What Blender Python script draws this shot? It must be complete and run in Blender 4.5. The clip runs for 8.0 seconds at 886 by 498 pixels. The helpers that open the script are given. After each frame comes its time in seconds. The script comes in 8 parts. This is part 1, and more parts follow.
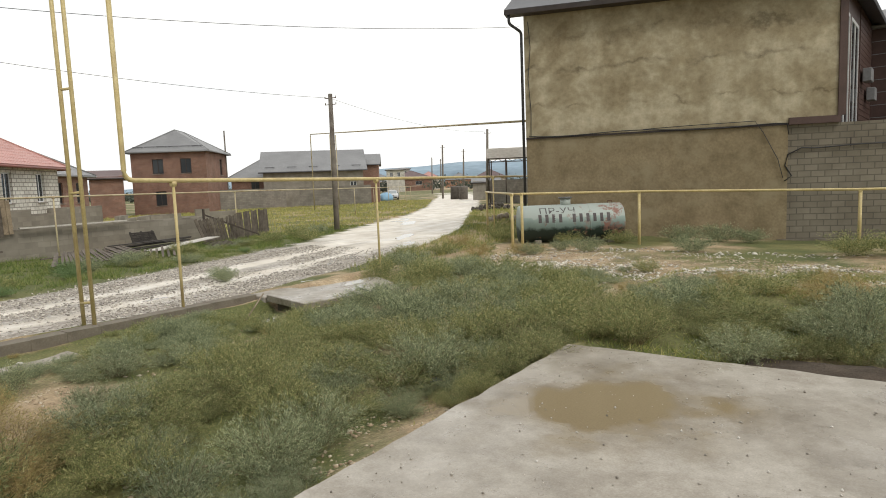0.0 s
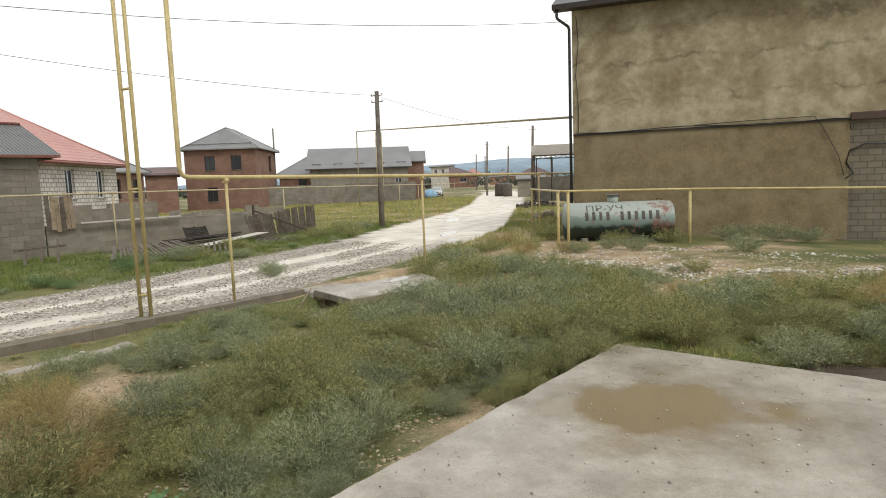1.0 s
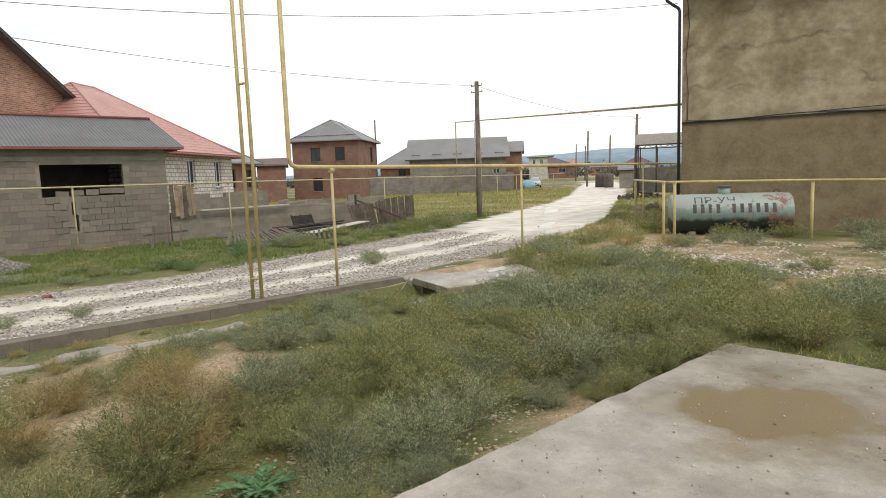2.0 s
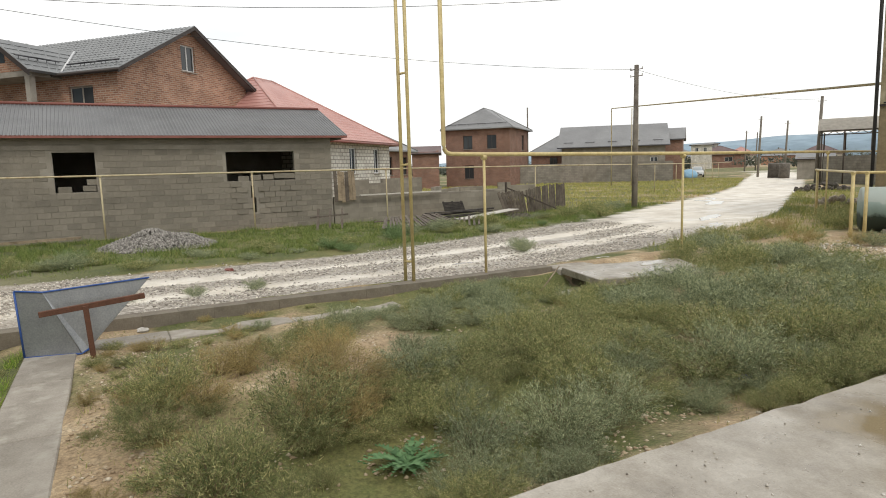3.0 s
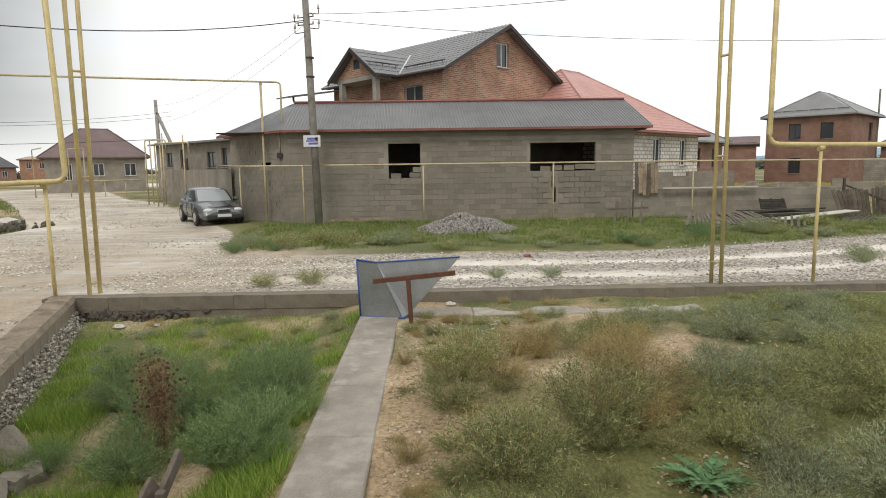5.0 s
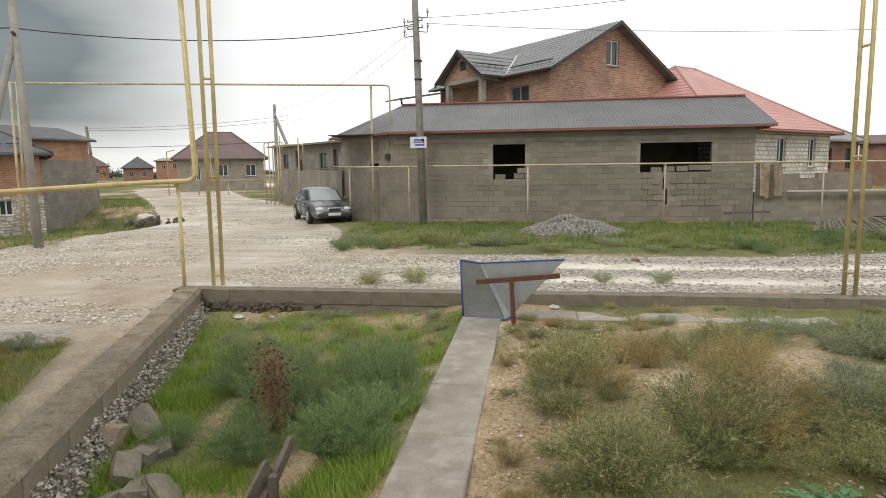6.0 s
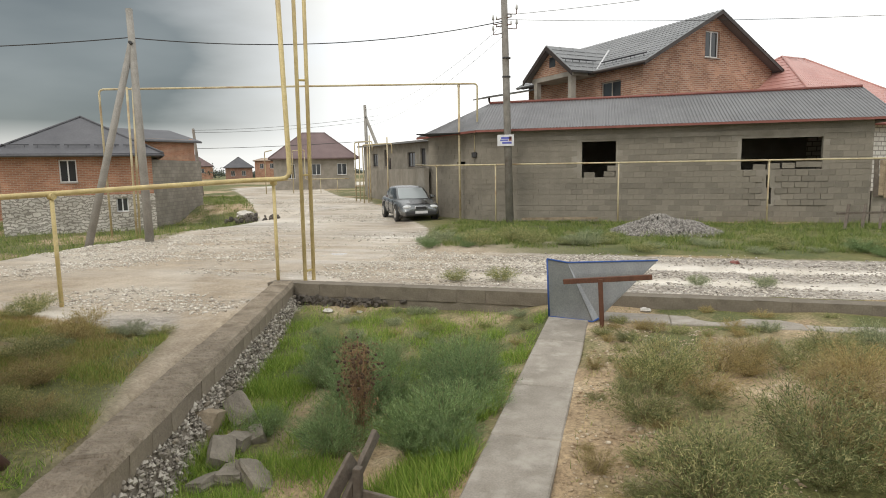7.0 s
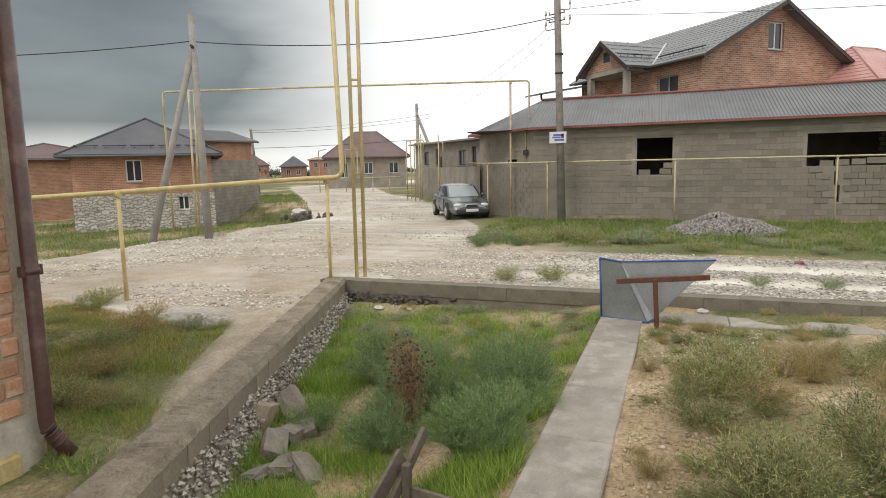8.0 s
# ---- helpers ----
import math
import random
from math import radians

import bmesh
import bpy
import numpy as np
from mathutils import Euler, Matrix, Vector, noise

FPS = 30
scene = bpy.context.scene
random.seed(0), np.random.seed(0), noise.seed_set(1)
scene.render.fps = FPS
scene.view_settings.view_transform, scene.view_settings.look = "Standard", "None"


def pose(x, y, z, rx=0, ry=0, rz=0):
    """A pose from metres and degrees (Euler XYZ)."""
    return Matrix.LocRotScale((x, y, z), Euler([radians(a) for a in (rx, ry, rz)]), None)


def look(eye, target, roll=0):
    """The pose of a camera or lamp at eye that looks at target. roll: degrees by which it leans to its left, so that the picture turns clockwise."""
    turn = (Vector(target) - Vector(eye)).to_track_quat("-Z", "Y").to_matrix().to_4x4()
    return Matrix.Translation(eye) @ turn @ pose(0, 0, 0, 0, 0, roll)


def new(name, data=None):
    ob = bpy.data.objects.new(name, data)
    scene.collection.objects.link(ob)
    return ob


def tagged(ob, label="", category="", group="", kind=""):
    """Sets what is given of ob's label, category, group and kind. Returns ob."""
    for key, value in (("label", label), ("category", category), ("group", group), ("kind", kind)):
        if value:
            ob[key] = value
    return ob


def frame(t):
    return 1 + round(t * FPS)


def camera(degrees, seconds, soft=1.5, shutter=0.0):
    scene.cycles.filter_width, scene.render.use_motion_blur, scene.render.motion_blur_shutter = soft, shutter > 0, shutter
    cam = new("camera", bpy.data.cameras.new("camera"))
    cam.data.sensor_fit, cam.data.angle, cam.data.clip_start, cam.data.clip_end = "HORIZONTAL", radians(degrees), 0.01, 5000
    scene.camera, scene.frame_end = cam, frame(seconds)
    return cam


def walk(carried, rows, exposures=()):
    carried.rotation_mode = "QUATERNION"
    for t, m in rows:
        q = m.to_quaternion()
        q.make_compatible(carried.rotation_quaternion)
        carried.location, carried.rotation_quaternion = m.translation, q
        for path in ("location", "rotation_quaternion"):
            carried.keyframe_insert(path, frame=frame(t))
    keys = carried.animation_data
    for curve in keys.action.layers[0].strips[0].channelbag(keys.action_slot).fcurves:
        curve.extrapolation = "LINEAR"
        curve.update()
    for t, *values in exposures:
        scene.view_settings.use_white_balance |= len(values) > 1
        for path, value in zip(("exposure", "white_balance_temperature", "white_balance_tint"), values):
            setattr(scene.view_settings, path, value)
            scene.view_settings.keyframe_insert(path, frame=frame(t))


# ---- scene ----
cam = camera(70.87, 8.0, soft=0.95)
PATH = [
    (0.0, 0.157, 0.083, 2.026, -5.959, 2.210, 35.353),
    (0.5, 0.139, 0.074, 2.030, -5.907, 2.194, 36.583),
    (1.0, 0.118, 0.066, 2.031, -6.094, 2.111, 39.379),
    (2.5, 0.059, 0.052, 2.008, -6.926, 1.887, 54.606),
    (3.0, 0.037, 0.047, 2.003, -7.258, 1.622, 61.959),
    (3.5, 0.024, 0.029, 2.007, -7.366, 1.323, 68.725),
    (4.0, 0.011, 0.009, 2.003, -7.240, 1.051, 75.503),
    (4.5, -0.006, -0.015, 2.003, -7.353, 0.875, 81.710),
    (5.0, -0.045, -0.032, 1.991, -7.468, 0.817, 88.665),
    (6.5, -0.082, -0.075, 1.988, -7.176, 0.796, 101.914),
    (7.0, -0.124, -0.079, 1.971, -7.255, 0.936, 105.987),
    (7.5, -0.143, -0.079, 1.965, -7.361, 1.021, 108.748),
    (8.0, -0.145, -0.080, 1.967, -7.339, 1.201, 110.649),
]
walk(cam, [(t, pose(x, y, z, 90 + pitch, roll, yaw)) for t, x, y, z, pitch, roll, yaw in PATH],
     exposures=[(0.0, 0.12, 6800, 8), (5.0, 0.12, 6800, 8), (6.8, 0.21, 6800, 8), (8.0, 0.23, 6800, 8)])

# ---- daylight: overcast sky, white in the west, a storm cloud in the south ----
SUN_EL, SUN_AZ = 48.0, 200.0


def build_world():
    w = bpy.data.worlds.new("overcast_sky")
    scene.world = w
    w.use_nodes = True
    nt = w.node_tree
    nt.nodes.clear()
    N, L = nt.nodes.new, nt.links.new
    out, bg = N("ShaderNodeOutputWorld"), N("ShaderNodeBackground")
    sky = N("ShaderNodeTexSky")
    sky.sky_type, sky.sun_disc = "NISHITA", False
    sky.sun_elevation, sky.sun_rotation = radians(SUN_EL), radians(SUN_AZ)
    dim = N("ShaderNodeVectorMath")
    dim.operation = "SCALE"
    dim.inputs["Scale"].default_value = 0.06
    L(sky.outputs[0], dim.inputs[0])
    co = N("ShaderNodeTexCoord")
    # cloud sheet: soft noise stretched flat
    mp = N("ShaderNodeMapping")
    mp.inputs["Scale"].default_value = (1.6, 1.6, 6.0)
    L(co.outputs["Generated"], mp.inputs[0])
    no = N("ShaderNodeTexNoise")
    no.inputs["Scale"].default_value, no.inputs["Detail"].default_value = 1.7, 6.0
    L(mp.outputs[0], no.inputs["Vector"])
    cl = N("ShaderNodeValToRGB")
    cl.color_ramp.elements[0].position, cl.color_ramp.elements[0].color = 0.32, (0.80, 0.83, 0.88, 1)
    cl.color_ramp.elements[1].position, cl.color_ramp.elements[1].color = 0.62, (1.0, 1.0, 1.0, 1)
    L(no.outputs[0], cl.inputs[0])
    # the storm cloud hangs towards the south-south-west
    dot = N("ShaderNodeVectorMath")
    dot.operation = "DOT_PRODUCT"
    a = radians(165)
    dot.inputs[1].default_value = (-math.sin(a), math.cos(a), 0.10)
    L(co.outputs["Generated"], dot.inputs[0])
    wob = N("ShaderNodeMath")
    wob.operation = "MULTIPLY_ADD"
    wob.inputs[1].default_value = 0.16
    L(no.outputs[0], wob.inputs[0])
    L(dot.outputs["Value"], wob.inputs[2])
    st = N("ShaderNodeValToRGB")
    e = st.color_ramp.elements
    e[0].position, e[0].color = 0.70, (0, 0, 0, 1)
    e[1].position, e[1].color = 0.90, (1, 1, 1, 1)
    L(wob.outputs[0], st.inputs[0])
    n2 = N("ShaderNodeTexNoise")
    n2.inputs["Scale"].default_value, n2.inputs["Detail"].default_value = 1.6, 4.0
    L(mp.outputs[0], n2.inputs["Vector"])
    dk = N("ShaderNodeValToRGB")
    dk.color_ramp.elements[0].position, dk.color_ramp.elements[0].color = 0.3, (0.085, 0.106, 0.117, 1)
    dk.color_ramp.elements[1].position, dk.color_ramp.elements[1].color = 0.85, (0.205, 0.232, 0.246, 1)
    L(n2.outputs[0], dk.inputs[0])
    mx = N("ShaderNodeMix")
    mx.data_type = "RGBA"
    sp = N("ShaderNodeSeparateXYZ")
    L(co.outputs["Generated"], sp.inputs[0])
    low = N("ShaderNodeMapRange")
    low.inputs["From Min"].default_value, low.inputs["From Max"].default_value = 0.025, 0.075
    low.inputs["To Min"].default_value, low.inputs["To Max"].default_value = 0.35, 1.0
    L(sp.outputs["Z"], low.inputs["Value"])
    mul = N("ShaderNodeMath")
    mul.operation = "MULTIPLY"
    L(st.outputs[0], mul.inputs[0])
    L(low.outputs[0], mul.inputs[1])
    L(mul.outputs[0], mx.inputs["Factor"])
    L(cl.outputs[0], mx.inputs["A"])
    L(dk.outputs[0], mx.inputs["B"])
    add = N("ShaderNodeMix")
    add.data_type = "RGBA"
    add.inputs["Factor"].default_value = 0.10
    L(mx.outputs["Result"], add.inputs["A"])
    L(dim.outputs[0], add.inputs["B"])
    L(add.outputs["Result"], bg.inputs[0])
    bg.inputs[1].default_value = 1.2
    L(bg.outputs[0], out.inputs[0])


build_world()
sun = new("sun", bpy.data.lights.new("sun", "SUN"))
sun.data.energy, sun.data.angle, sun.data.color = 0.9, radians(14), (1.0, 0.96, 0.9)
_az, _el = radians(-20), radians(SUN_EL)
sun.matrix_world = look((30 * math.cos(_el) * math.cos(_az), 30 * math.cos(_el) * math.sin(_az), 30 * math.sin(_el)), (0, 0, 0))


# ---- materials ----
def nodes_of(name, rough=0.8, metal=0.0):
    m = bpy.data.materials.new(name)
    m.use_nodes = True
    b = m.node_tree.nodes["Principled BSDF"]
    b.inputs["Roughness"].default_value, b.inputs["Metallic"].default_value = rough, metal
    return m, m.node_tree.nodes.new, m.node_tree.links.new, b


def ramp(N, stops):
    r = N("ShaderNodeValToRGB")
    e = r.color_ramp.elements
    for i, (p, c) in enumerate(stops):
        k = e[i] if i < 2 else e.new(p)
        k.position, k.color = p, (*c, 1)
    return r


def noise_tex(N, L, co, scale, detail=5.0, rough=0.6):
    n = N("ShaderNodeTexNoise")
    n.inputs["Scale"].default_value, n.inputs["Detail"].default_value, n.inputs["Roughness"].default_value = scale, detail, rough
    L(co, n.inputs["Vector"])
    return n.outputs[0]


def mixed(N, L, fac, a, b, blend="MIX"):
    x = N("ShaderNodeMix")
    x.data_type, x.blend_type = "RGBA", blend
    for v, k in ((fac, "Factor"), (a, "A"), (b, "B")):
        if isinstance(v, (int, float)):
            x.inputs[k].default_value = v
        elif isinstance(v, tuple):
            x.inputs[k].default_value = (*v, 1)
        else:
            L(v, x.inputs[k])
    return x.outputs["Result"]


def bumped(N, L, b, h, strength, dist=0.02):
    u = N("ShaderNodeBump")
    u.inputs["Strength"].default_value, u.inputs["Distance"].default_value = strength, dist
    L(h, u.inputs["Height"])
    L(u.outputs[0], b.inputs["Normal"])


def surface(name, dark, light, scale=3.0, rough=0.85, metal=0.0, fine=60.0, bump=0.3, stain=None, stain_scale=0.6, vary=0.0, bdist=0.01):
    """A weathered surface: two tones by noise, a finer grain, large stains, relief."""
    m, N, L, b = nodes_of(name, rough, metal)
    co = N("ShaderNodeTexCoord").outputs["Object"]
    big, small = noise_tex(N, L, co, scale), noise_tex(N, L, co, fine, 3.0)
    r = ramp(N, [(0.3, dark), (0.7, light)])
    L(big, r.inputs[0])
    g = ramp(N, [(0.25, (0.72, 0.72, 0.72)), (0.75, (1.1, 1.1, 1.1))])
    L(small, g.inputs[0])
    c = mixed(N, L, 0.8, r.outputs[0], g.outputs[0], "MULTIPLY")
    if stain:
        s = ramp(N, [(0.50, (0, 0, 0)), (0.66, (1, 1, 1))])
        L(noise_tex(N, L, co, stain_scale, 6.0), s.inputs[0])
        c = mixed(N, L, s.outputs[0], c, stain)
    if vary:
        oi = N("ShaderNodeObjectInfo").outputs["Random"]
        v = ramp(N, [(0.0, (1 - vary,) * 3), (1.0, (1 + vary,) * 3)])
        L(oi, v.inputs[0])
        c = mixed(N, L, 1.0, c, v.outputs[0], "MULTIPLY")
    L(c, b.inputs["Base Color"])
    bumped(N, L, b, small, bump, bdist)
    return m


def brick_mat(name, c1, c2, mortar, bw=0.26, bh=0.085, joint=0.012, scale=1.0, white=0.0, warp=0.0):
    """Brickwork seen from far: courses by a brick pattern on the wall's own plane."""
    m, N, L, b = nodes_of(name, 0.9)
    co = N("ShaderNodeTexCoord").outputs["UV"]
    src = co
    if warp:
        wn = N("ShaderNodeTexNoise")
        wn.inputs["Scale"].default_value, wn.inputs["Detail"].default_value = 2.6, 3.0
        L(co, wn.inputs["Vector"])
        ws = N("ShaderNodeVectorMath")
        ws.operation = "MULTIPLY_ADD"
        ws.inputs[1].default_value = (warp, warp, warp)
        L(wn.outputs["Color"], ws.inputs[0])
        L(co, ws.inputs[2])
        src = ws.outputs[0]
    t = N("ShaderNodeTexBrick")
    t.inputs["Scale"].default_value = scale
    t.inputs["Mortar Size"].default_value, t.inputs["Mortar Smooth"].default_value = joint, 0.3
    t.inputs["Brick Width"].default_value, t.inputs["Row Height"].default_value = bw, bh
    t.inputs["Color1"].default_value, t.inputs["Color2"].default_value, t.inputs["Mortar"].default_value = (*c1, 1), (*c2, 1), (*mortar, 1)
    L(src, t.inputs["Vector"])
    big = ramp(N, [(0.3, (0.70, 0.68, 0.66)), (0.7, (1.12, 1.12, 1.12))])
    L(noise_tex(N, L, co, 0.9, 6.0), big.inputs[0])
    c = mixed(N, L, 1.0, t.outputs[0], big.outputs[0], "MULTIPLY")
    if white:
        wn = ramp(N, [(0.66, (0, 0, 0)), (0.74, (1, 1, 1))])
        L(noise_tex(N, L, co, 5.0, 3.0), wn.inputs[0])
        c = mixed(N, L, wn.outputs[0], c, (0.55, 0.48, 0.40))
    L(c, b.inputs["Base Color"])
    bumped(N, L, b, t.outputs["Fac"], -0.4, 0.01)
    return m


MAT = {}
MAT["pipe"] = surface("yellow_gas_pipe_paint", (0.56, 0.44, 0.19), (0.70, 0.58, 0.30), 6, 0.45, 0, 40, 0.1, (0.47, 0.36, 0.18), 2.5)
MAT["pipe_old"] = surface("faded_pipe_paint", (0.48, 0.41, 0.25), (0.60, 0.52, 0.34), 6, 0.55, 0, 40, 0.1, (0.36, 0.25, 0.15), 2.0)
MAT["concrete"] = surface("pale_concrete", (0.30, 0.27, 0.23), (0.42, 0.38, 0.33), 2.2, 0.8, 0, 90, 0.35, (0.20, 0.18, 0.15), 0.9, 0.05)
MAT["walk"] = surface("scuffed_walkway_concrete", (0.27, 0.24, 0.20), (0.40, 0.36, 0.31), 3.2, 0.85, 0, 60, 0.5, (0.42, 0.385, 0.335), 3.6, 0.12)
MAT["kerb"] = surface("weathered_kerb_concrete", (0.15, 0.127, 0.098), (0.27, 0.235, 0.185), 2.5, 0.9, 0, 45, 0.8, (0.13, 0.108, 0.084), 1.2, 0.015)
MAT["kerb_cap"] = surface("mortar_cap", (0.235, 0.19, 0.14), (0.38, 0.32, 0.245), 3.5, 0.9, 0, 24, 1.0, (0.19, 0.152, 0.11), 2.6, 0, 0.04)
MAT["block"] = surface("cinder_block", (0.20, 0.178, 0.145), (0.31, 0.28, 0.232), 1.3, 0.95, 0, 60, 0.6, (0.25, 0.225, 0.185), 0.8, 0.15)
MAT["mortar"] = surface("grey_mortar", (0.24, 0.215, 0.178), (0.36, 0.328, 0.28), 1.6, 0.95, 0, 45, 0.6, (0.20, 0.178, 0.145), 0.6)
MAT["plaster_low"] = surface("damp_cement_plaster", (0.20, 0.152, 0.085), (0.345, 0.275, 0.168), 1.4, 0.9, 0, 12, 0.5, (0.31, 0.255, 0.16), 0.8)


def cracked_plaster():
    """Upper render: blotched, paler low down, with wandering dark crack lines."""
    m, N, L, b = nodes_of("blotched_sand_plaster", 0.92)
    co = N("ShaderNodeTexCoord").outputs["Object"]
    big = ramp(N, [(0.34, (0.25, 0.198, 0.118)), (0.48, (0.37, 0.312, 0.205)), (0.60, (0.50, 0.44, 0.315)), (0.72, (0.57, 0.515, 0.39))])
    mp = N("ShaderNodeMapping")
    mp.inputs["Scale"].default_value = (0.75, 1.0, 0.85)
    L(co, mp.inputs[0])
    L(noise_tex(N, L, mp.outputs[0], 0.75, 10.0, 0.66), big.inputs[0])
    mid = ramp(N, [(0.35, (0.74, 0.72, 0.68)), (0.65, (1.16, 1.16, 1.16))])
    L(noise_tex(N, L, co, 2.6, 8.0, 0.7), mid.inputs[0])
    c = mixed(N, L, 0.9, big.outputs[0], mid.outputs[0], "MULTIPLY")
    sep = N("ShaderNodeSeparateXYZ")
    L(co, sep.inputs[0])
    wob = noise_tex(N, L, mp.outputs[0], 1.3, 5.0, 0.6)
    fade = ramp(N, [(0.42, (0, 0, 0)), (0.58, (1, 1, 1))])
    L(noise_tex(N, L, co, 0.7, 5.0, 0.6), fade.inputs[0])
    for z0, amp, wd, dk in ((5.85, 1.3, 0.06, 0.46), (6.85, 2.2, 0.10, 0.52), (4.6, 1.7, 0.05, 0.60)):
        a = N("ShaderNodeMath")
        a.operation = "MULTIPLY_ADD"
        a.inputs[1].default_value = amp
        L(wob, a.inputs[0])
        L(sep.outputs["Z"], a.inputs[2])
        d = N("ShaderNodeMath")
        d.operation = "SUBTRACT"
        d.inputs[1].default_value = z0 + amp * 0.5
        L(a.outputs[0], d.inputs[0])
        e = N("ShaderNodeMath")
        e.operation = "ABSOLUTE"
        L(d.outputs[0], e.inputs[0])
        r = ramp(N, [(0.0, (dk, dk * 0.97, dk * 0.92)), (wd * 2.2, (1, 1, 1))])
        L(e.outputs[0], r.inputs[0])
        c = mixed(N, L, fade.outputs[0], c, mixed(N, L, 1.0, c, r.outputs[0], "MULTIPLY"))
    L(c, b.inputs["Base Color"])
    bumped(N, L, b, noise_tex(N, L, co, 9.0, 8.0, 0.7), 0.35, 0.02)
    return m


MAT["plaster"] = cracked_plaster()
MAT["paint_dark"] = surface("dark_brushed_paint", (0.07, 0.06, 0.06), (0.15, 0.13, 0.13), 9, 0.7)
# near-black colour stands in for the shade inside the outbuilding
MAT["dark"] = surface("interior_shade_black", (0.02, 0.02, 0.02), (0.03, 0.03, 0.03), 2, 0.95)
MAT["roof_grey"] = surface("grey_sheet_metal", (0.16, 0.16, 0.165), (0.22, 0.22, 0.225), 1.0, 0.42, 0.35, 20, 0.05, (0.19, 0.19, 0.195), 0.8)
MAT["roof_tile_grey"] = surface("grey_metal_tile", (0.17, 0.175, 0.18), (0.23, 0.235, 0.24), 1.0, 0.40, 0.3, 20, 0.05)
MAT["roof_far"] = surface("pale_grey_roofing", (0.22, 0.22, 0.225), (0.29, 0.29, 0.295), 0.4, 0.55, 0.1, 8, 0.05)
MAT["roof_red"] = surface("red_metal_tile", (0.47, 0.235, 0.205), (0.57, 0.31, 0.275), 0.8, 0.45, 0.05, 20, 0.05, (0.52, 0.265, 0.235), 0.7)
MAT["roof_purple"] = surface("dull_maroon_roofing", (0.13, 0.085, 0.085), (0.19, 0.13, 0.125), 0.6, 0.6, 0, 10, 0.05)
MAT["roof_dark"] = surface("dark_grey_roofing", (0.085, 0.085, 0.095), (0.125, 0.125, 0.135), 0.6, 0.5, 0.1, 10, 0.05)
MAT["trim_red"] = surface("red_brown_trim", (0.20, 0.065, 0.05), (0.28, 0.10, 0.08), 3, 0.5)
MAT["trim_dark"] = surface("dark_brown_trim", (0.035, 0.025, 0.022), (0.06, 0.045, 0.04), 3, 0.5)
MAT["brick_a"] = brick_mat("red_brown_brick", (0.47, 0.25, 0.16), (0.27, 0.125, 0.08), (0.46, 0.39, 0.32), white=1.0, warp=0.03)
MAT["brick_b"] = brick_mat("orange_brick", (0.47, 0.23, 0.14), (0.35, 0.155, 0.095), (0.44, 0.35, 0.275))
MAT["brick_far"] = brick_mat("dark_brick", (0.29, 0.15, 0.105), (0.21, 0.105, 0.075), (0.31, 0.235, 0.195))
MAT["white_brick"] = brick_mat("white_chipped_brick", (0.80, 0.77, 0.71), (0.66, 0.63, 0.57), (0.34, 0.31, 0.27), 0.39, 0.19, 0.024)
MAT["stone_white"] = brick_mat("pale_rubble_stone", (0.62, 0.59, 0.54), (0.42, 0.40, 0.36), (0.26, 0.24, 0.21), 0.36, 0.15, 0.03, warp=0.55)
MAT["block_far"] = brick_mat("far_block_wall", (0.29, 0.265, 0.225), (0.23, 0.21, 0.18), (0.20, 0.18, 0.155), 0.40, 0.20, 0.014)
MAT["block_dark"] = brick_mat("dark_stained_block", (0.32, 0.292, 0.245), (0.225, 0.202, 0.168), (0.26, 0.235, 0.195), 0.40, 0.20, 0.012, warp=0.05)
MAT["block_right"] = brick_mat("sand_lime_block", (0.254, 0.226, 0.176), (0.201, 0.176, 0.135), (0.139, 0.123, 0.098), 0.40, 0.20, 0.018)
MAT["white_paint"] = surface("white_window_plastic", (0.72, 0.72, 0.72), (0.8, 0.8, 0.8), 4, 0.4)
MAT["brown_siding"] = surface("dark_brown_siding", (0.075, 0.042, 0.034), (0.105, 0.06, 0.05), 3, 0.55)
MAT["wood_grey"] = surface("grey_weathered_wood", (0.10, 0.08, 0.064), (0.19, 0.16, 0.13), 5, 0.9, 0, 40, 0.5, (0.09, 0.07, 0.055), 3.0, 0.15)
MAT["wood_pole"] = surface("grey_wooden_pole", (0.16, 0.14, 0.12), (0.27, 0.24, 0.20), 4, 0.9, 0, 30, 0.4, (0.11, 0.09, 0.075), 2.0)
MAT["pole_conc"] = surface("grey_concrete_pole", (0.26, 0.245, 0.22), (0.37, 0.35, 0.32), 3, 0.9, 0, 40, 0.3)
MAT["pole_grey"] = surface("grey_weathered_mast", (0.20, 0.185, 0.165), (0.30, 0.28, 0.25), 4, 0.9, 0, 30, 0.4, (0.14, 0.12, 0.10), 2.0)
MAT["steel"] = surface("galvanised_sheet", (0.30, 0.315, 0.33), (0.40, 0.415, 0.43), 3, 0.38, 0.55, 50, 0.05)
MAT["blue_trim"] = surface("blue_edge_paint", (0.03, 0.09, 0.32), (0.05, 0.13, 0.42), 5, 0.5)
MAT["rust"] = surface("rusty_angle_iron", (0.10, 0.045, 0.028), (0.17, 0.075, 0.045), 8, 0.8, 0.2, 60, 0.3)
MAT["wire"] = surface("black_cable", (0.03, 0.03, 0.032), (0.05, 0.05, 0.052), 8, 0.6)
MAT["downpipe"] = surface("brown_downpipe", (0.075, 0.038, 0.032), (0.11, 0.06, 0.05), 5, 0.4, 0, 40, 0.1, (0.16, 0.10, 0.08), 4.0)
MAT["rubble"] = surface("pale_rubble", (0.26, 0.225, 0.18), (0.46, 0.405, 0.33), 4, 0.9, 0, 40, 0.5, (0.18, 0.15, 0.12), 2.0, 0.3)
MAT["gravel"] = surface("grey_gravel", (0.24, 0.22, 0.20), (0.52, 0.48, 0.43), 9, 0.75, 0, 40, 0.3)
